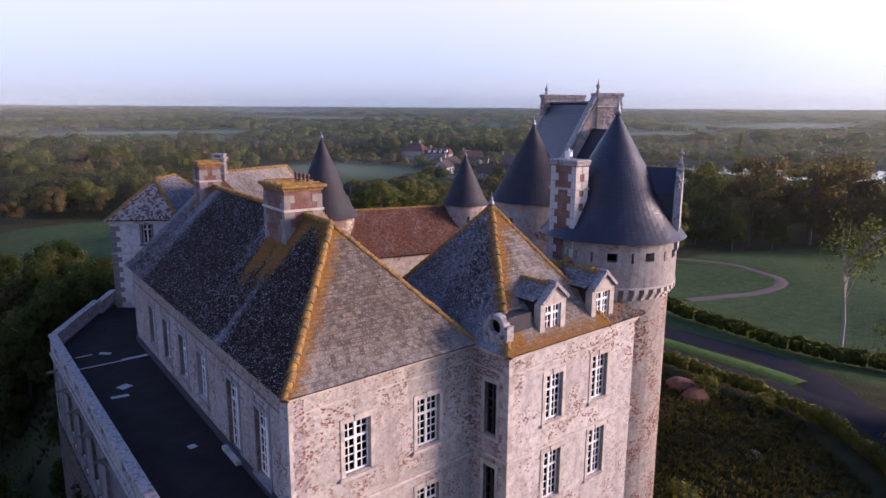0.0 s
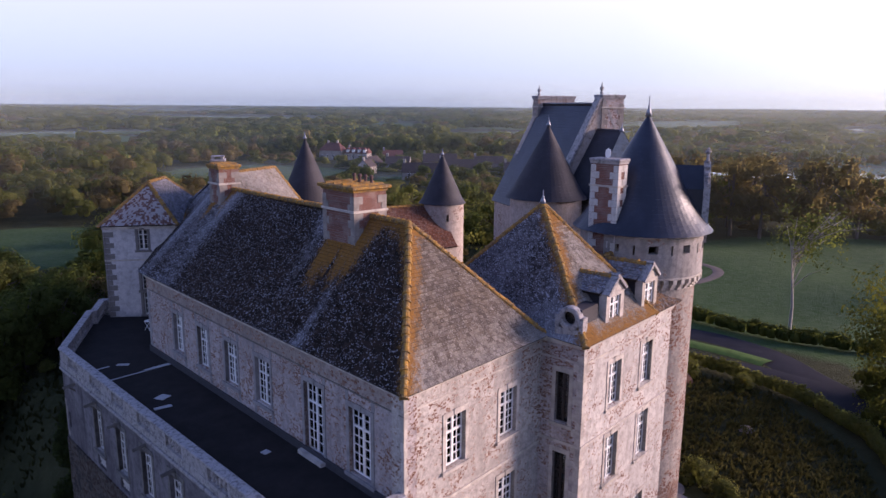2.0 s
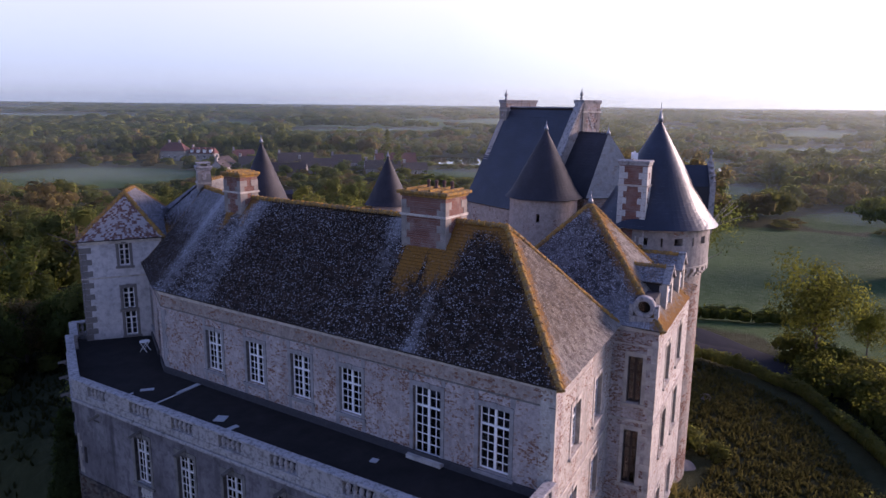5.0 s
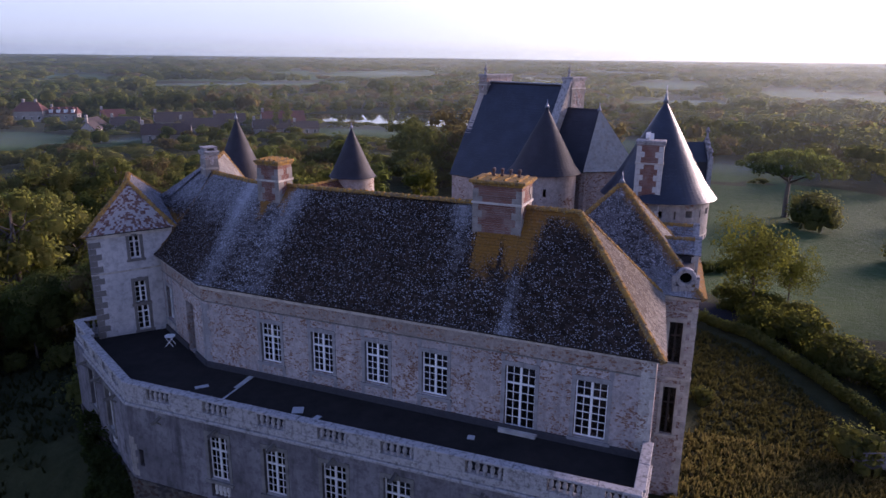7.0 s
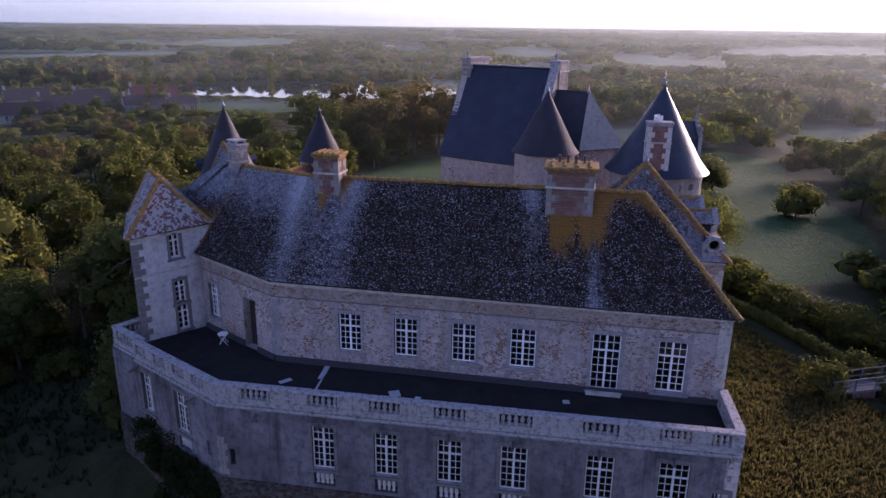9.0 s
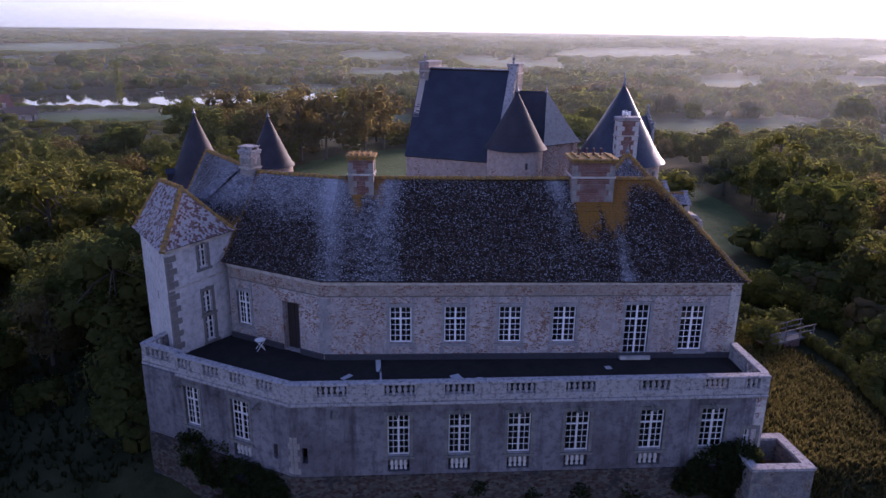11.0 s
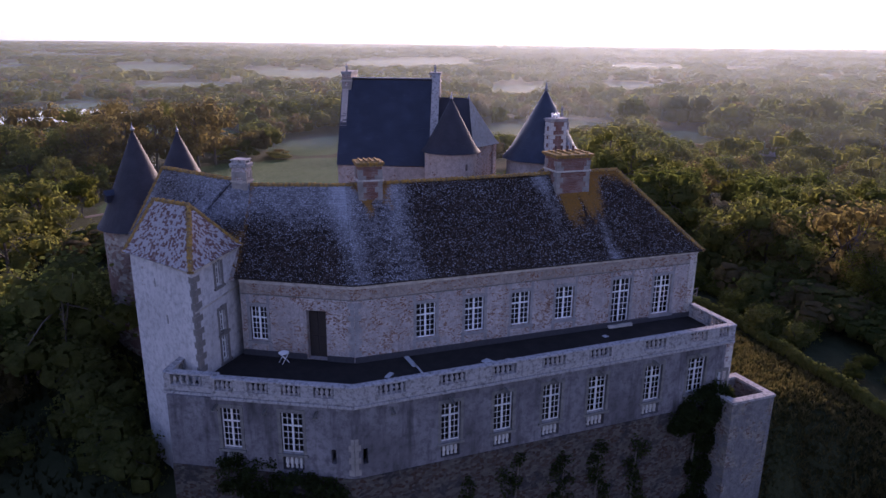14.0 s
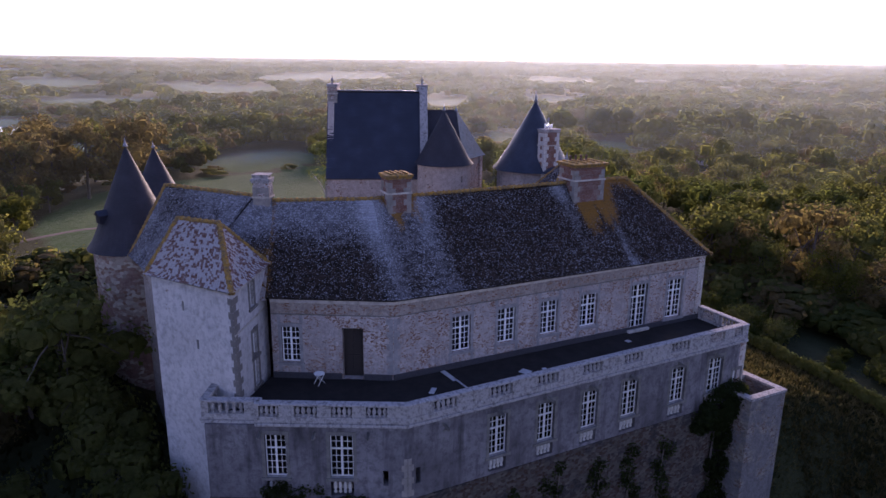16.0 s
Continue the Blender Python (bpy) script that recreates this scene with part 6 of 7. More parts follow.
def woods(name, places, lobes, per, size, seed, label, share, tall=(6.0, 11.0), category="woods", wide=0.48, core=0.74, broaden=0.0):
    """Trees past counting, joined into one mesh a colour; far off a crown stands for a clump of them."""
    g = np.random.default_rng(seed)
    protos = [lobed_crown(g, 1.0, 0.02, wide, lobes, per, size, core) for _ in range(8)]
    piles, soft, tints = [[[] for _ in share] for _ in range(3)]
    for x, y in places:
        stand = 0.5 + 0.9 * noise.noise(Vector((x * 0.011, y * 0.011, 21)))
        wts = np.array([s for _, s in share])
        wts[1] *= 0.4 + 1.2 * max(0, stand)
        wts[-1] *= 0.3 + 1.6 * max(0, 1 - stand)
        k = g.choice(len(share), p=wts / wts.sum())
        h = g.uniform(*tall) * (0.8 if k == 2 else 1.0) * (0.75 + 0.5 * min(1, max(0, stand)))
        low = math.degrees(math.atan2(x + 15, y - 25))
        away = math.hypot(x + 15, y - 25)
        if 55 < low < 87 and 140 < away < 470:
            h = g.uniform(1.6, 4.0) if away < 345 else g.uniform(3.5, 7.0)                  # scrub on the lake's near shore
        elif 33 < low < 56 and 120 < away < 330:
            h = g.uniform(2.5, 6.0)                  # orchards round the village
        if tall[1] > 5:
            h = cap(x, y, h)
        q, nn = protos[g.integers(8)]
        a = g.uniform(0, 2 * math.pi)
        w = max(h, 6.0 if away > 130 else 0) * g.uniform(0.85, 1.2) + broaden * max(0, away - 300)
        ca, sa = math.cos(a), math.sin(a)
        piles[k].append(np.stack([(q[:, 0] * ca - q[:, 1] * sa) * w + x, (q[:, 0] * sa + q[:, 1] * ca) * w + y, q[:, 2] * h + ground_z(x, y)], axis=1))
        soft[k].append(np.stack([nn[:, 0] * ca - nn[:, 1] * sa, nn[:, 0] * sa + nn[:, 1] * ca, nn[:, 2]], axis=1))
        tints[k].append(np.full(len(q), (0.45 + 0.5 * noise.noise(Vector((x * 0.02, y * 0.02, 4))) + 0.3 * g.random()) % 1.0))
    for k, pile in enumerate(piles):
        if pile:
            tagged(put(name, quad_mesh(name, np.concatenate(pile), share[k][0], None, np.concatenate(soft[k]), np.concatenate(tints[k]))), label, category, kind="stuff")


SHARE = [(LEAF, 0.44), (LEAF_DARK, 0.24), (LEAF_YELLOW, 0.08), (LEAF_BROWN, 0.24)]
woods("woodland", mid[:550], 12, 40, 0.027, 3, "dense mixed broadleaf woodland", SHARE)
woods("woodland", mid[550:], 6, 12, 0.05, 4, "dense mixed broadleaf woodland", SHARE)
far = []
while len(far) < 8000:
    r, a = 340 + 3000 * rng.random() ** 1.6, rng.uniform(-20, 175)
    x, y = 22 + r * math.sin(radians(a)), 34 + r * math.cos(radians(a))
    if inside(x, y, FIELDS) < 0 and inside(x, y, LAKES, 22) < 0 and wooded(x, y) > 0:
        far.append((x, y))
woods("far_woodland", far, 2, 6, 0.11, 5, "far woods reaching to the horizon", [(LEAF, 0.55), (LEAF_DARK, 0.25), (LEAF_BROWN, 0.2)], tall=(7.0, 10.0), broaden=0.03, wide=0.5, core=0.85)

# ---------- planted things ----------
def hedge_line(name, pts, w, h, leaf, label, category, seed):
    """A clipped hedge: an uneven dense mass along pts with small leaf clumps all over it."""
    g = np.random.default_rng(seed)
    quads, soft = [], []
    for (x0, y0), (x1, y1) in zip(pts, pts[1:]):
        n = max(2, int(math.hypot(x1 - x0, y1 - y0) / (w * 0.45)))
        for i in range(n):
            t = (i + g.uniform(-0.3, 0.3)) / n
            x, y = x0 + (x1 - x0) * t + g.normal() * w * 0.08, y0 + (y1 - y0) * t + g.normal() * w * 0.08
            hh = h * (1 + 0.3 * noise.noise(Vector((x * 0.4, y * 0.4, 0)))) * g.uniform(0.9, 1.1)
            size = np.array((w * 0.55, w * 0.55, hh * 0.55))
            mid_ = np.array((x, y, ground_z(x, y) + hh * 0.45))
            quads.append((BALL * size * 0.9 + mid_).reshape(-1, 3)), soft.append(BALL.reshape(-1, 3))
            d = g.normal(size=(60, 3))
            d /= np.linalg.norm(d, axis=1, keepdims=True)
            d[:, 2] = np.abs(d[:, 2])
            p = mid_ + d * size * g.uniform(0.85, 1.15, (60, 1))
            out = d + 0.4 * g.normal(size=(60, 3))
            out /= np.linalg.norm(out, axis=1, keepdims=True)
            u = np.cross(out, g.normal(size=(60, 3)))
            u /= np.linalg.norm(u, axis=1, keepdims=True)
            v = np.cross(out, u)
            s = 0.085 * g.uniform(0.6, 1.3, (60, 1))
            quads.append(np.stack([p - u * s - v * s * 0.3, p + u * s * 0.2 - v * s * 0.8, p + u * s + v * s * 0.2, p - u * s * 0.1 + v * s * 0.8], axis=1).reshape(-1, 3))
            soft.append(np.repeat(0.7 * d + 0.4 * out, 4, axis=0))
    return tagged(put(name, quad_mesh(name, np.concatenate(quads), leaf, normals=np.concatenate(soft))), label, category)


VERGE = plain("bright_verge_grass", (0.085, 0.150, 0.032), 0.95, vary=0.45, scale=1.6, spec=0.1)
HEDGE = [(46, 42), (46, 31), (45.6, 25), (45.2, 21), (43.8, 17), (41, 13.3), (36.2, 10), (30.3, 6.6), (25, 4.6), (19.4, 4.3), (14.2, 5.6), (9.5, 6.3), (6.7, 6.4), (3.8, 6.8), (-3, 8)]
# leaf colours raised to put sunlight on the hedge, which lies in tree shade
HEDGE_LEAF = leaf_material("sun_brightened_hedge_leaves", (0.115, 0.135, 0.040), (0.155, 0.168, 0.052), (0.19, 0.185, 0.065))
hedge_line("hedge", HEDGE, 0.8, 1.1, HEDGE_LEAF, "clipped green hedge ringing the castle bank", "hedge", 21)
hedge_line("hedge", [(60, 50), (59.5, 42), (58.6, 34), (57.8, 28.5), (58.2, 23.5), (60.5, 19), (66, 13)], 1.3, 1.5, LEAF_DARK, "dark hedge along the drive", "hedge", 22)
ribbon("verge", [(50.4, 22.8), (50.8, 25.5), (50.9, 30), (51, 34), (51, 42)], 2.2, VERGE, "strip of bright green grass between two roads", "grass verge", lift=0.14, depth=0.18)
SCRUB = tree_kind(12, 2.4, 2.0, LEAF_YELLOW, lobes=10, per=110, size=0.10, base=0.0, lo=0.08)
SCRUB.name = "shrub"
KINDS["scrub"], PLACED["scrub"] = tagged(SCRUB, "bright yellow-green shrub outside the hedge", "shrub", "shrubs round the castle"), 0
for i in range(46):                                  # scrub between the hedge and the lawn
    t = rng.random()
    x, y = 52 - 22 * t + rng.uniform(-2, 2.5), 13.5 - 14 * t + 3 * math.sin(3 * t) + rng.uniform(-2.2, 2.2)
    if y < 0.62 * (x - 20) - 1.5:
        plant(rng.choice(("scrub", "scrub", "shrub")), x, y, rng.uniform(0.5, 1.0))
for i in range(34):                                  # and along its southern stretch
    x = rng.uniform(-4, 30)
    plant(rng.choice(("scrub", "shrub")), x, (5.2 if x < 22 else 2.5) - rng.uniform(1.2, 4.0), rng.uniform(0.4, 0.9))
for x, y, s in ((43.5, 22, 0.5), (43, 26, 0.6), (41, 31, 0.7), (40, 36, 0.8), (29, 18.5, 0.6), (28.6, 16.8, 0.45), (24, 8.5, 1.0), (26.5, 5.5, 0.9)):
    plant("shrub", x, y, s)
for x, y, s in ((17, 54.5, 1.5), (14.5, 53.5, 1.3), (20, 55, 1.6), (12, 52.5, 1.1), (23, 55.5, 1.5), (26, 55, 1.4), (3, 46, 0.9), (1.5, 40, 0.7), (2.5, 30, 0.6), (1, 50, 1.3), (30, 54.5, 1.2)):
    plant("shrub", x, y, s)
for kind, x, y, s in (("round", 62, 72, 1.0), ("oak", 54, 76, 1.05), ("round", 44, 79, 0.95), ("dark", 5, 62, 0.8), ("dark", -2, 74, 1.0), ("round", 66, 64, 1.05), ("oak", -4, 62, 0.75), ("tall", 24, 74, 1.0),
                      ("round", 22, -6, 0.75), ("brown", 27, -7, 0.8), ("oak", 33, -7.5, 0.7), ("light", 16, -7.5, 0.75), ("brown", 11, -8, 0.75), ("round", 38, -9, 0.75), ("oak", 6, -8.5, 0.8), ("oak", 30, -11, 0.9), ("brown", 20, -10, 1.1), ("oak", 44, -8, 0.9), ("oak", 1, -9, 0.8)):
    plant(kind, x, y, s)

edge = [(rng.uniform(-12, 52), rng.uniform(-13, -1.5)) for _ in range(230)] + [(rng.uniform(4, 26), rng.uniform(-9, -0.5)) for _ in range(90)] + [(rng.uniform(-6, 66), rng.uniform(70, 82)) for _ in range(150)] + [(rng.uniform(58, 68), rng.uniform(50, 66)) for _ in range(50)]
edge = [(x, y) for x, y in edge if inside(x, y, FIELDS) < 0 and not (x > 40 and -3 < y < 50)]
woods("undergrowth", edge, 4, 12, 0.075, 9, "thick undergrowth along the wood's edge", SHARE, (1.4, 3.6), "undergrowth", wide=0.6)


def grass_field(name, label, count, place, leaf, hgt, seed):
    """Tufts of rough grass past counting, as one mesh."""
    g = np.random.default_rng(seed)
    pts = []
    while len(pts) < count:
        x, y = place(g)
        if x is None:
            continue
        z = ground_z(x, y)
        for _ in range(4):
            a, h = g.uniform(0, 6.28), hgt * g.uniform(0.5, 1.3)
            dx, dy, lx, ly = math.cos(a) * 0.07, math.sin(a) * 0.07, g.normal() * 0.16, g.normal() * 0.16
            pts.append(((x - dx, y - dy, z - 0.03), (x + dx, y + dy, z - 0.03), (x + dx * 0.3 + lx, y + dy * 0.3 + ly, z + h), (x - dx * 0.3 + lx, y - dy * 0.3 + ly, z + h)))
    tagged(put(name, quad_mesh(name, np.array(pts).reshape(-1, 3), leaf)), label, "grass", kind="stuff")


def bank(g):
    x, y = g.uniform(-6, 47), g.uniform(5, 40)
    if (4 < x < 28.5 and 17 < y) or x < 4 and y > 21 or x > 44 - 0.4 * max(0, 20 - y) * 2 or y < 5.5 + max(0, (x - 22)) * 0.45:
        return None, None
    return x, y


DRYGRASS = leaf_material("dull_rough_grass", (0.038, 0.041, 0.016), (0.066, 0.061, 0.028), (0.092, 0.079, 0.041))
grass_field("rough_grass", "rough dull grass on the castle bank", 52000, bank, DRYGRASS, 0.28, 61)


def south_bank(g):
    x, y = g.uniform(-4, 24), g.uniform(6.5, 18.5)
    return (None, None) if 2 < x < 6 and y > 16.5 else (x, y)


# browner grass than the bank's, its colour also lifted to offset the trees' shadow
grass_field("dry_grass", "tall dry brown grass below the terrace, lightened against tree shade", 26000, south_bank, leaf_material("lightened_dry_brown_grass", (0.085, 0.080, 0.036), (0.13, 0.108, 0.056), (0.17, 0.135, 0.078)), 0.34, 63)


for i in range(46):                                  # dark thicket on the northern bank
    x, y = rng.uniform(1, 27), rng.uniform(58, 74)
    plant(rng.choice(("dark", "dark", "oak", "shrub", "brown")), x, y, rng.uniform(0.4, 0.72))


def north_bank(g):
    return g.uniform(2, 66), g.uniform(51, 75)


# darker copy of the bank grass: castle and tree shadow put into its colour
grass_field("rough_grass", "rough brown-green grass on the northern bank, darkened for shade", 22000, north_bank, leaf_material("shade_darkened_rough_grass", (0.022, 0.026, 0.010), (0.040, 0.038, 0.017), (0.056, 0.050, 0.026)), 0.34, 62)

# stone pine on the lawn
g = np.random.default_rng(31)
s = Solid()
tube(s, [(0, 0, -0.5), (0.2, 0.1, 3), (0.4, 0, 6.5)], 0.42, 0.3, 8)
cs = []
for i in range(210):
    a, k = g.uniform(0, 2 * math.pi), math.sqrt(g.random())
    cs.append((8.0 * k * math.cos(a), 8.0 * k * math.sin(a), 7.6 + 3.4 * math.sqrt(max(0, 1 - k * k)) * g.uniform(0.45, 1.0)))
for i in range(14):
    c = Vector(cs[i * 14])
    tube(s, [(0.4, 0, 5.5 + g.uniform(0, 1)), (c.x * 0.5, c.y * 0.5, 7.2), tuple(c)], 0.14, 0.04, 5)
pine = tagged(put("stone_pine", s.mesh("stone_pine", BARK, True), m=pose(107.5, 5.3, ground_z(107.5, 5.3))), "spreading umbrella pine standing alone on the lawn", "tree")
put("crown", quad_mesh("crown", leaf_quads(g, cs, 44, 0.9, 0.18, 0.6), LEAF_DARK), pine)
for x, y, s_ in ((101, 2.2, 2.3), (99, 0.8, 1.9), (103, 2.5, 1.9), (80, -6.5, 2.0), (83, -8, 1.7)):
    plant("shrub", x, y, s_)


def poplar(x, y, h, seed):
    g = np.random.default_rng(seed)
    s = Solid()
    tube(s, [(0, 0, -0.4), (0, 0, h * 0.5), (0, 0, h * 0.95)], h * 0.018, 0.03)
    cs = [(g.normal() * 0.5 * k, g.normal() * 0.5 * k, h * (0.08 + 0.9 * t)) for t in np.linspace(0, 1, 90) for k in (1.2 * math.sin(math.pi * min(1, t * 0.9 + 0.1)) + 0.15,)]
    p = tagged(put("poplar", s.mesh("poplar", BARK), m=pose(x, y, ground_z(x, y))), "tall narrow yellow-green poplar by the lake", "tree", "poplars by the lake")
    put("crown", quad_mesh("crown", leaf_quads(g, cs, 10, 0.7, 0.3), LEAF_YELLOW), p)


poplar(229, 133, 16.5, 41), poplar(186, 156, 16.5, 42), poplar(189.5, 154, 11, 43)

# ivy on the substructure
IVY = leaf_material("dark_ivy_leaves", (0.027, 0.040, 0.015), (0.042, 0.057, 0.021), (0.060, 0.073, 0.029))


def ivy(name, centres, label, seed, per=46, size=0.07):
    g = np.random.default_rng(seed)
    s = Solid()
    cs = []
    for x, y, z, r, n in centres:
        for _ in range(n):
            d = g.normal(size=3)
            d /= np.linalg.norm(d)
            cs.append((x - abs(d[0]) * 0.6 * r + 0.1, y + d[1] * r * 0.85, z + d[2] * r * 0.9))
    x, y, z = centres[0][:3]
    tube(s, [(x + 0.1, y, z - 6), (x, y + 0.2, z - 3), (x, y, z)], 0.09, 0.04)
    ob = tagged(put(name, s.mesh(name, BARK)), label, "ivy")
    put("foliage", quad_mesh("foliage", leaf_quads(g, cs, per, 0.35, size), IVY), ob)


ivy("ivy", [(4.3, 21.2, 16.2, 1.4, 90), (4.2, 20.2, 16.6, 1.2, 70), (4.3, 22.5, 15.8, 0.9, 40), (4.3, 20.6, 14.2, 0.9, 40), (4.3, 20.7, 12.2, 1.0, 44), (4.3, 20.8, 10.0, 1.1, 44)], "dense dark ivy climbing the wall beside the bastion", 51, 60)
ivy("ivy", [(4.9, 43.3, 15.2, 1.1, 40), (5.6, 44.6, 15.6, 1.2, 44), (6.6, 46.2, 15.8, 1.2, 44), (7.4, 47.6, 16.2, 1.0, 30), (5.8, 45, 13.5, 1.6, 70), (5.0, 43.8, 11.5, 1.6, 60)], "dense dark ivy over the foot of the terrace wall", 52, 56)
for n, (y, top) in enumerate(((33.4, 15.4), (30.4, 14.9), (28.2, 15.2), (25.2, 15.0), (36.2, 14.6))):
    g = np.random.default_rng(60 + n)
    strands = [(4.38, y + g.normal() * 0.3 + 0.3 * math.sin(k), top - 0.7 * k, g.uniform(0.25, 0.45), 6) for k in range(12)]
    ivy("ivy", strands, "thin ivy trailing down the rubble base", 70 + n, 30)

# white folding table and chair on the terrace
tb = thing("garden_table", "small round white folding garden table on the terrace", "table", m=pose(10.15, 44.35, FL, 0, 0, 20) @ Matrix.Scale(0.8, 4))
v, f = lathe(((0.0, 0.70), (0.34, 0.70), (0.35, 0.72), (0.34, 0.735), (0.0, 0.735)), 24)
put("tabletop", mesh_of("tabletop", v, f, WHITE), tb)
for sx in (-1, 1):
    for k in (-1, 1):
        put("leg", Solid().box(-0.015, 0.015, -0.015, 0.015, 0, 0.86, pose(sx * 0.22, k * 0.27, 0, k * 37, 0, 0)).mesh("leg", WHITE), tb)

# footbridge over the ditch
OLDWOOD = plain("weathered_grey_wood", (0.20, 0.175, 0.155), 0.85, vary=0.4)
br = thing("footbridge", "small brick footbridge with weathered wooden railing", "bridge", m=pose(24.3, 6.3, ground_z(24.3, 6.3), 0, 0, -68))
put("deck", Solid().box(-2.6, 2.6, -0.7, 0.7, 0.55, 0.7).mesh("deck", OLDWOOD), br)
put("pier", Solid().box(-0.9, 0.9, -0.65, 0.65, -0.8, 0.548).mesh("pier", BRICK), br, "reddish brick pier")
for k in (-1, 1):
    for x in (-2.4, -0.8, 0.8, 2.4):
        put("post", Solid().box(x - 0.04, x + 0.04, k * 0.62 - 0.04, k * 0.62 + 0.04, 0.7, 1.55).mesh("post", OLDWOOD), br)
    for z in (1.05, 1.5):
        put("rail", Solid().box(-2.6, 2.6, k * 0.62 - 0.03, k * 0.62 + 0.03, z, z + 0.06).mesh("rail", OLDWOOD), br)


def boulder(x, y, r, seed, material, label, category):
    bm = bmesh.new()
    bmesh.ops.create_icosphere(bm, subdivisions=3, radius=r)
    for v in bm.verts:
        v.co *= 1 + 0.35 * noise.noise(v.co * 0.9 / r + Vector((seed, 0, 0)))
        v.co.z *= 0.8
    me = bpy.data.meshes.new("rock")
    bm.to_mesh(me)
    bm.free()
    me.materials.append(material)
    return tagged(put("rock", me, None, m=pose(x, y, ground_z(x, y) - r * 0.25, 0, 0, seed * 40)), label, category)


boulder(37.4, 19.2, 0.55, 1, ROCK, "grey boulder lying in the grass bank", "rock")
boulder(42.2, 26.0, 1.2, 2, SOIL, "bare reddish earth outcrop on the bank", "earth bank")
boulder(42.8, 28.0, 1.3, 3, SOIL, "bare reddish earth outcrop on the bank", "earth bank")
for x, y, r, n in ((27.6, 19.2, 0.7, 4), (27.9, 20.6, 0.6, 5), (26.6, 18.3, 0.6, 6)):
    boulder(x, y, r, n, ROCK, "weathered rock at the tower's foot", "rock")

# ---------- village ----------
ROOF_RED, ROOF_BROWN = plain("far_red_tiles", (0.13, 0.045, 0.036), 0.9, vary=0.4, scale=0.7), plain("far_brown_tiles", (0.055, 0.036, 0.034), 0.9, vary=0.4, scale=0.7)
LIME = plain("far_lime_wash", (0.34, 0.30, 0.27), 0.9, vary=0.3, scale=0.6)
DARKGLASS = GLASS


def house(x, y, turn, l, w, h, rise, roof, hip=0.0, wins=3, chimneys=1, dormers=0, label="stone village house with brown tile roof"):
    m = pose(x, y, ground_z(x, y) - 0.3, 0, 0, turn)
    hs = thing("house", label, "house", "village houses", m=m)
    a, b = l / 2, w / 2
    for p0, p1, n in (((-a, -b), (a, -b), wins), ((a, -b), (a, b), 1), ((a, b), (-a, b), wins), ((-a, b), (-a, -b), 1)):
        span = math.hypot(p1[0] - p0[0], p1[1] - p0[1])
        holes = [(span * (i + 0.5) / n - 0.5, span * (i + 0.5) / n + 0.5, 1.1, 2.7) for i in range(n)]
        where, length = flat(p0, p1)
        v, f = panel(where, [0, length], [0, h], holes, 0.4)
        put("wall", mesh_of("wall", v, f, LIME), hs)
        for u0, u1, z0, z1 in holes:
            wn_ = put("window", Solid().box(-0.5, 0.5, 0.12, 0.16, 0, 1.6).mesh("window", GLASS), hs, "", wall_frame(p0, p1, (u0 + u1) / 2, z0))
            put("window_frame", Solid().box(-0.5, -0.42, 0.08, 0.18, 0, 1.6).box(0.42, 0.5, 0.08, 0.18, 0, 1.6).box(-0.04, 0.04, 0.08, 0.18, 0, 1.6).box(-0.42, 0.42, 0.08, 0.18, 1.52, 1.6).mesh("window_frame", WHITE), wn_)
    o = 0.35
    r = a + o - hip
    vs = [(-a - o, -b - o, h), (a + o, -b - o, h), (a + o, b + o, h), (-a - o, b + o, h), (-r, 0, h + rise), (r, 0, h + rise)]
    put("roof", mesh_of("roof", vs, [(0, 1, 5, 4), (2, 3, 4, 5), (1, 2, 5), (3, 0, 4), (3, 2, 1, 0)], roof), hs)
    if hip == 0:
        for sx in (-1, 1):
            g_ = [(sx * a, -b, h), (sx * a, b, h), (sx * a, 0, h + rise * 0.96)]
            g2 = [(sx * (a + o + 0.02), -b, h), (sx * (a + o + 0.02), b, h), (sx * (a + o + 0.02), 0, h + rise * 0.96)]
            put("gable", mesh_of("gable", g_ + g2, [(0, 1, 2), (5, 4, 3), (0, 3, 4, 1), (1, 4, 5, 2), (2, 5, 3, 0)], LIME), hs)
    for i in range(chimneys):
        xx = (-1 if i == 0 else 1) * (r - 0.6)
        c = put("chimney", Solid().box(-0.4, 0.4, -0.35, 0.35, h + rise * 0.6, h + rise + 0.9).mesh("chimney", LIME), hs, "", pose(xx, 0, 0))
        put("cap", Solid().box(-0.48, 0.48, -0.43, 0.43, h + rise + 0.9, h + rise + 1.02).mesh("cap", ASHLAR), c)
    for i in range(dormers):
        xx = -a + l * (i + 0.5) / dormers
        d_ = put("dormer", Solid().box(-0.6, 0.6, -b + 0.2, -b * 0.3, h + 0.3, h + 1.7).mesh("dormer", WHITE), hs, "", pose(xx, 0, 0))
        put("dormer_roof", mesh_of("dormer_roof", [(-0.8, -b, h + 1.7), (0.8, -b, h + 1.7), (0.8, 0, h + 1.7), (-0.8, 0, h + 1.7), (0, -b, h + 2.4), (0, 0, h + 2.4)], [(0, 4, 5, 3), (1, 2, 5, 4), (0, 1, 4), (2, 3, 5), (0, 3, 2, 1)], roof), d_)


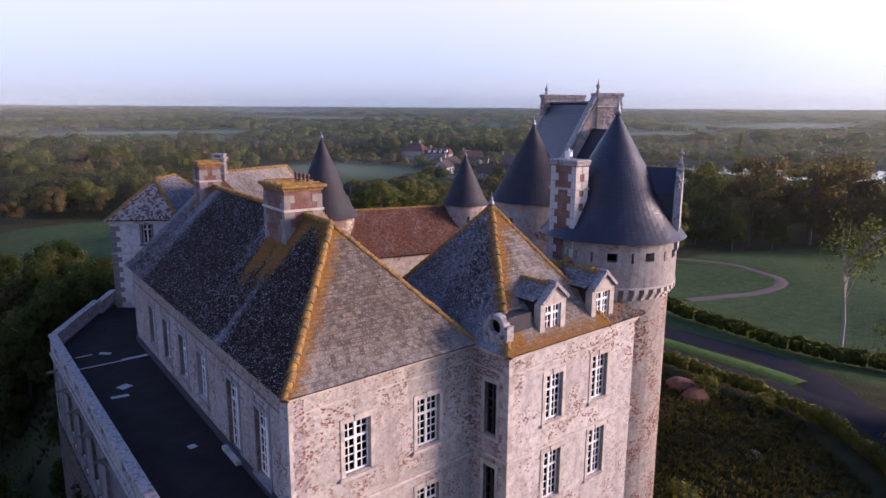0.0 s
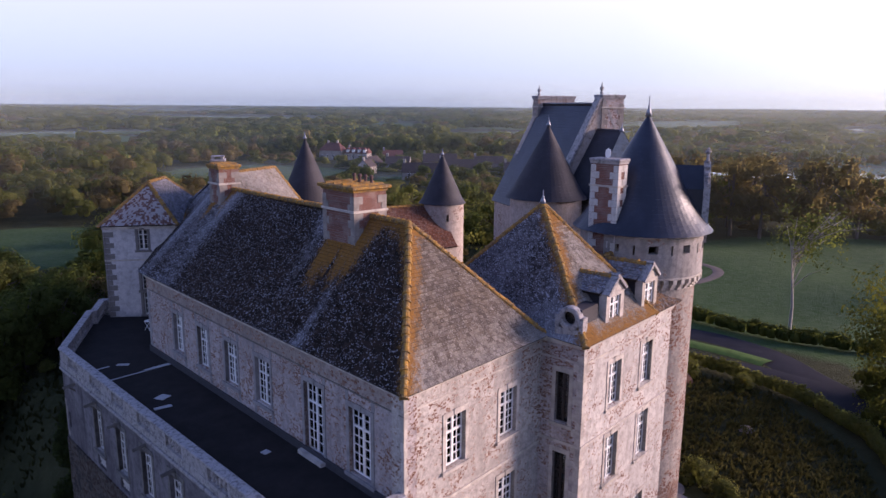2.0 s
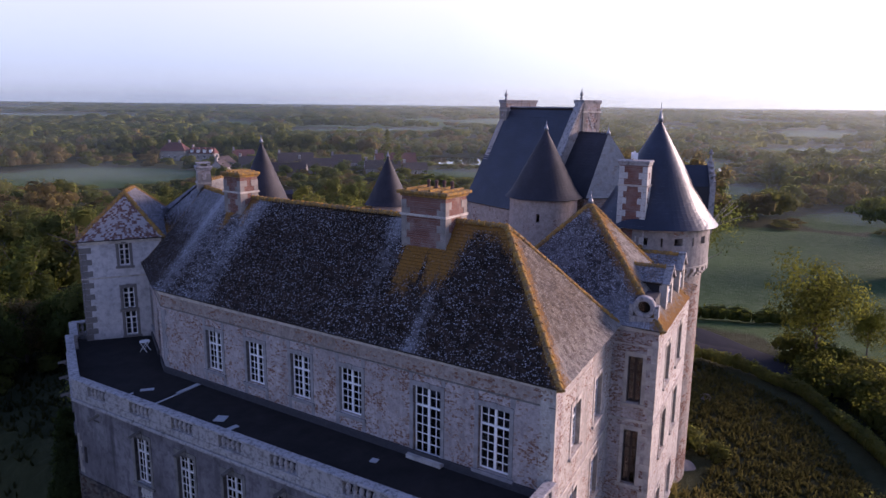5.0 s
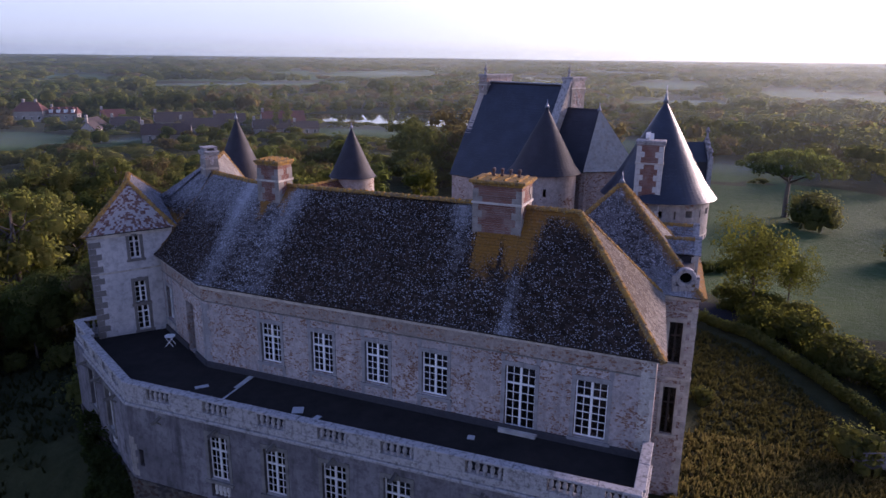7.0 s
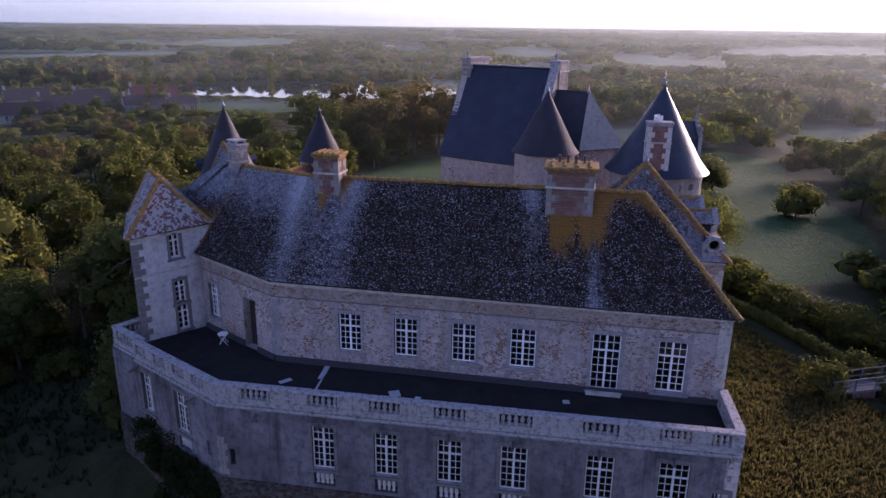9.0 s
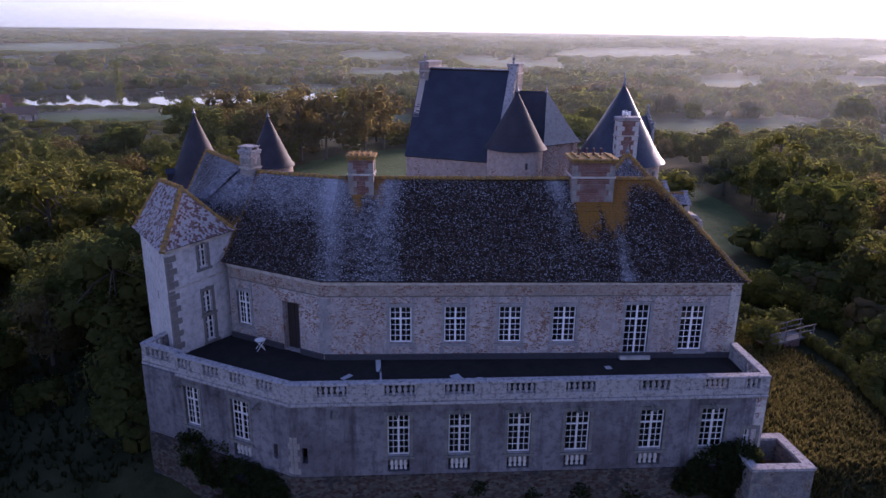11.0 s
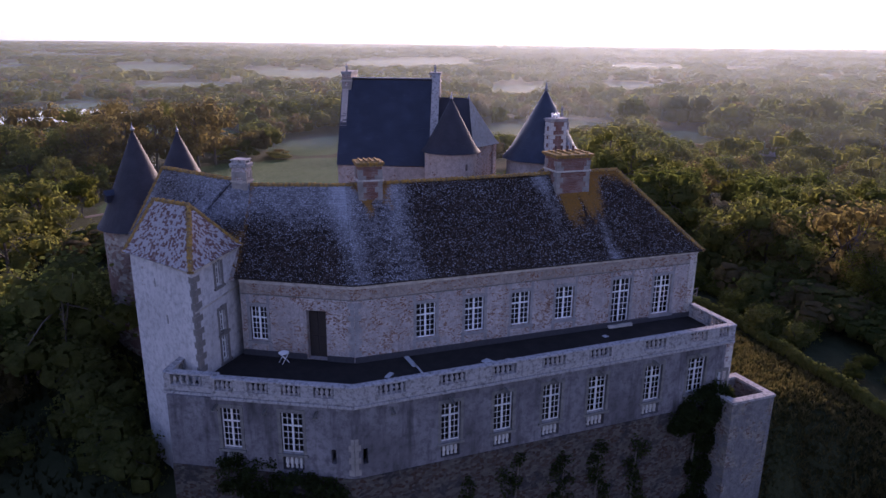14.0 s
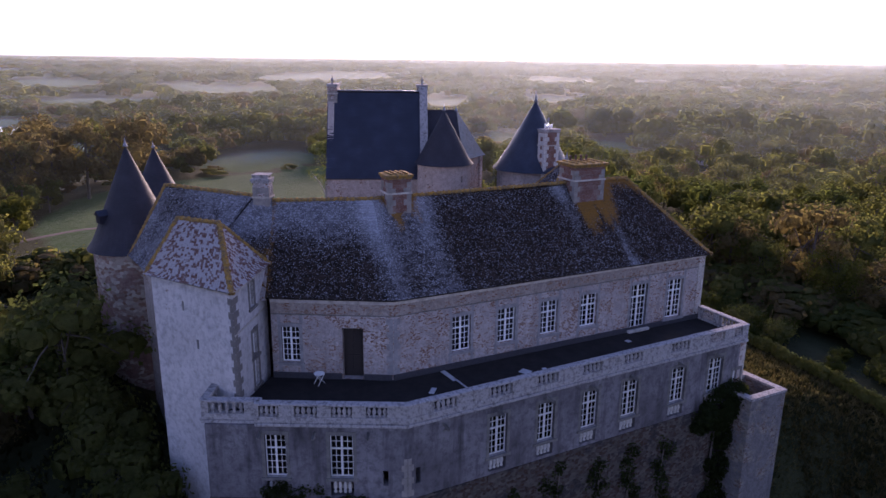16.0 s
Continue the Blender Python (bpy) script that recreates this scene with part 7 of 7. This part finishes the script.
house(190, 275, -58, 11, 8, 4.6, 3.6, ROOF_RED, 3.0, 4, 2, label="manor house with red hipped roof and white walls")
house(197.5, 265.5, -58, 11, 6.5, 3.4, 2.6, ROOF_RED, 0.8, 4, 1, 4, label="lower manor wing with red roof and white dormers")
for x, y, t, l, w, h, k, c in ((174, 210, -50, 9, 6, 3.0, 2.8, ROOF_BROWN), (168, 219, 20, 8, 5.5, 3.0, 2.6, ROOF_BROWN), (190, 203, -45, 13, 6.5, 3.0, 3.4, ROOF_BROWN), (176, 178, -48, 15, 6.5, 3.0, 3.2, ROOF_BROWN), (156, 176, -52, 14, 6.5, 2.8, 3.2, ROOF_BROWN),
                               (200, 186, -48, 11, 6, 3.0, 3.0, ROOF_BROWN), (205, 166, -46, 15, 7, 3.2, 4.0, ROOF_RED), (186, 158, -50, 12, 6, 3.0, 3.0, ROOF_BROWN), (193, 149, -48, 8, 5.5, 2.8, 2.4, ROOF_BROWN), (156, 207, 30, 7, 5, 3.0, 2.6, ROOF_BROWN), (190, 232, -40, 8, 6, 3.6, 2.8, ROOF_RED)):
    house(x, y, t, l, w, h, k, c)
house(113.5, -99.5, 35, 9, 6.5, 3.0, 3.0, plain("far_grey_slate", (0.13, 0.13, 0.15), 0.6), wins=3, label="lone house with grey slate roof among the trees")


# ---------- dawn mist between the woods ----------
def mist_material():
    m = Nodes("thin_dawn_mist", 1.0, spec=0.0)
    t = m.t
    clear, dif, tra, lit, both = (t.nodes.new("ShaderNode" + k) for k in ("BsdfTransparent", "BsdfDiffuse", "BsdfTranslucent", "MixShader", "MixShader"))
    dif.inputs["Color"].default_value = tra.inputs["Color"].default_value = (0.70, 0.76, 0.70, 1)
    lit.inputs[0].default_value = 0.5
    m.link(dif.outputs[0], lit.inputs[1]), m.link(tra.outputs[0], lit.inputs[2])
    thick = m.math("MULTIPLY", m.attr("veil"), m.ramp(m.noise(0.004, 3), (0.3, 0.65), (0.7, 1.0)))
    m.link(thick, both.inputs[0]), m.link(clear.outputs[0], both.inputs[1]), m.link(lit.outputs[0], both.inputs[2])
    m.link(both.outputs[0], m.out.inputs["Surface"])
    return m.mat


MIST = mist_material()
# upright translucent sheets stand in for the haze in the air
for r, top, dens in ((88, 34, 0.014), (150, 44, 0.03), (215, 50, 0.045), (330, 56, 0.06), (520, 60, 0.07), (900, 68, 0.10), (1700, 76, 0.13), (2800, 90, 0.24)):
    vs, ds, fs = [], [], []
    n = 90
    for i in range(n + 1):
        a = radians(-35 + 220 * i / n)
        rr = r * (1 + 0.10 * noise.noise(Vector((math.cos(a) * 2.2, math.sin(a) * 2.2, r))))
        x, y = 10 + rr * math.sin(a), 30 + rr * math.cos(a)
        z = ground_z(x, y)
        for k, (h, d) in enumerate(((-2, 1.0), (top * 0.3, 1.0), (top * 0.5, 0.85), (top * 0.75, 0.3), (top, 0.0))):
            vs.append((x, y, z + h)), ds.append(min(0.4, dens * d * (1 + 0.8 * ease((math.degrees(a) - 82) / 45))))      # denser towards the sun, in place of forward-scattered glow
    for i in range(n):
        for k in range(4):
            q = i * 5 + k
            fs.append((q, q + 5, q + 6, q + 1))
    me = mesh_of("mist", vs, fs, MIST, True)
    me.attributes.new("veil", "FLOAT", "POINT").data.foreach_set("value", ds)
    ob = tagged(put("mist", me), "thin veil of dawn mist hanging over the far woods", "mist", kind="stuff")
    ob.visible_shadow = False


def ground_mist(cx, cy, rx, ry, a, dens):
    """A low flat layer of mist lying over a meadow, thinning to its rim."""
    ca, sa = math.cos(radians(a)), math.sin(radians(a))
    vs, ds, fs, n = [], [], [], 36
    for j, (k, d) in enumerate(((0.0, 1.0), (0.4, 0.85), (0.75, 0.45), (1.15, 0.0))):
        for i in range(n):
            t = 2 * math.pi * i / n
            w = k * (1 + 0.45 * noise.noise(Vector((math.cos(t) * 2, math.sin(t) * 2, cx * 0.01))))
            u, v = rx * w * math.cos(t), ry * w * math.sin(t)
            x, y = cx + u * ca - v * sa, cy + u * sa + v * ca
            vs.append((x, y, ground_z(x, y) + 1.4)), ds.append(dens * d)
    for j in range(3):
        fs += [(j * n + i, (j + 1) * n + i, (j + 1) * n + (i + 1) % n, j * n + (i + 1) % n) for i in range(n)]
    me = mesh_of("mist", vs, fs, MIST, True)
    me.attributes.new("veil", "FLOAT", "POINT").data.foreach_set("value", ds)
    ob = tagged(put("mist", me), "low pale mist lying over a far meadow", "mist", kind="stuff")
    ob.visible_shadow = False


for f_ in FIELDS:
    if math.hypot(f_[0], f_[1]) > 160:
        ground_mist(*f_, 0.22 if math.hypot(f_[0], f_[1]) < 300 else 0.36)
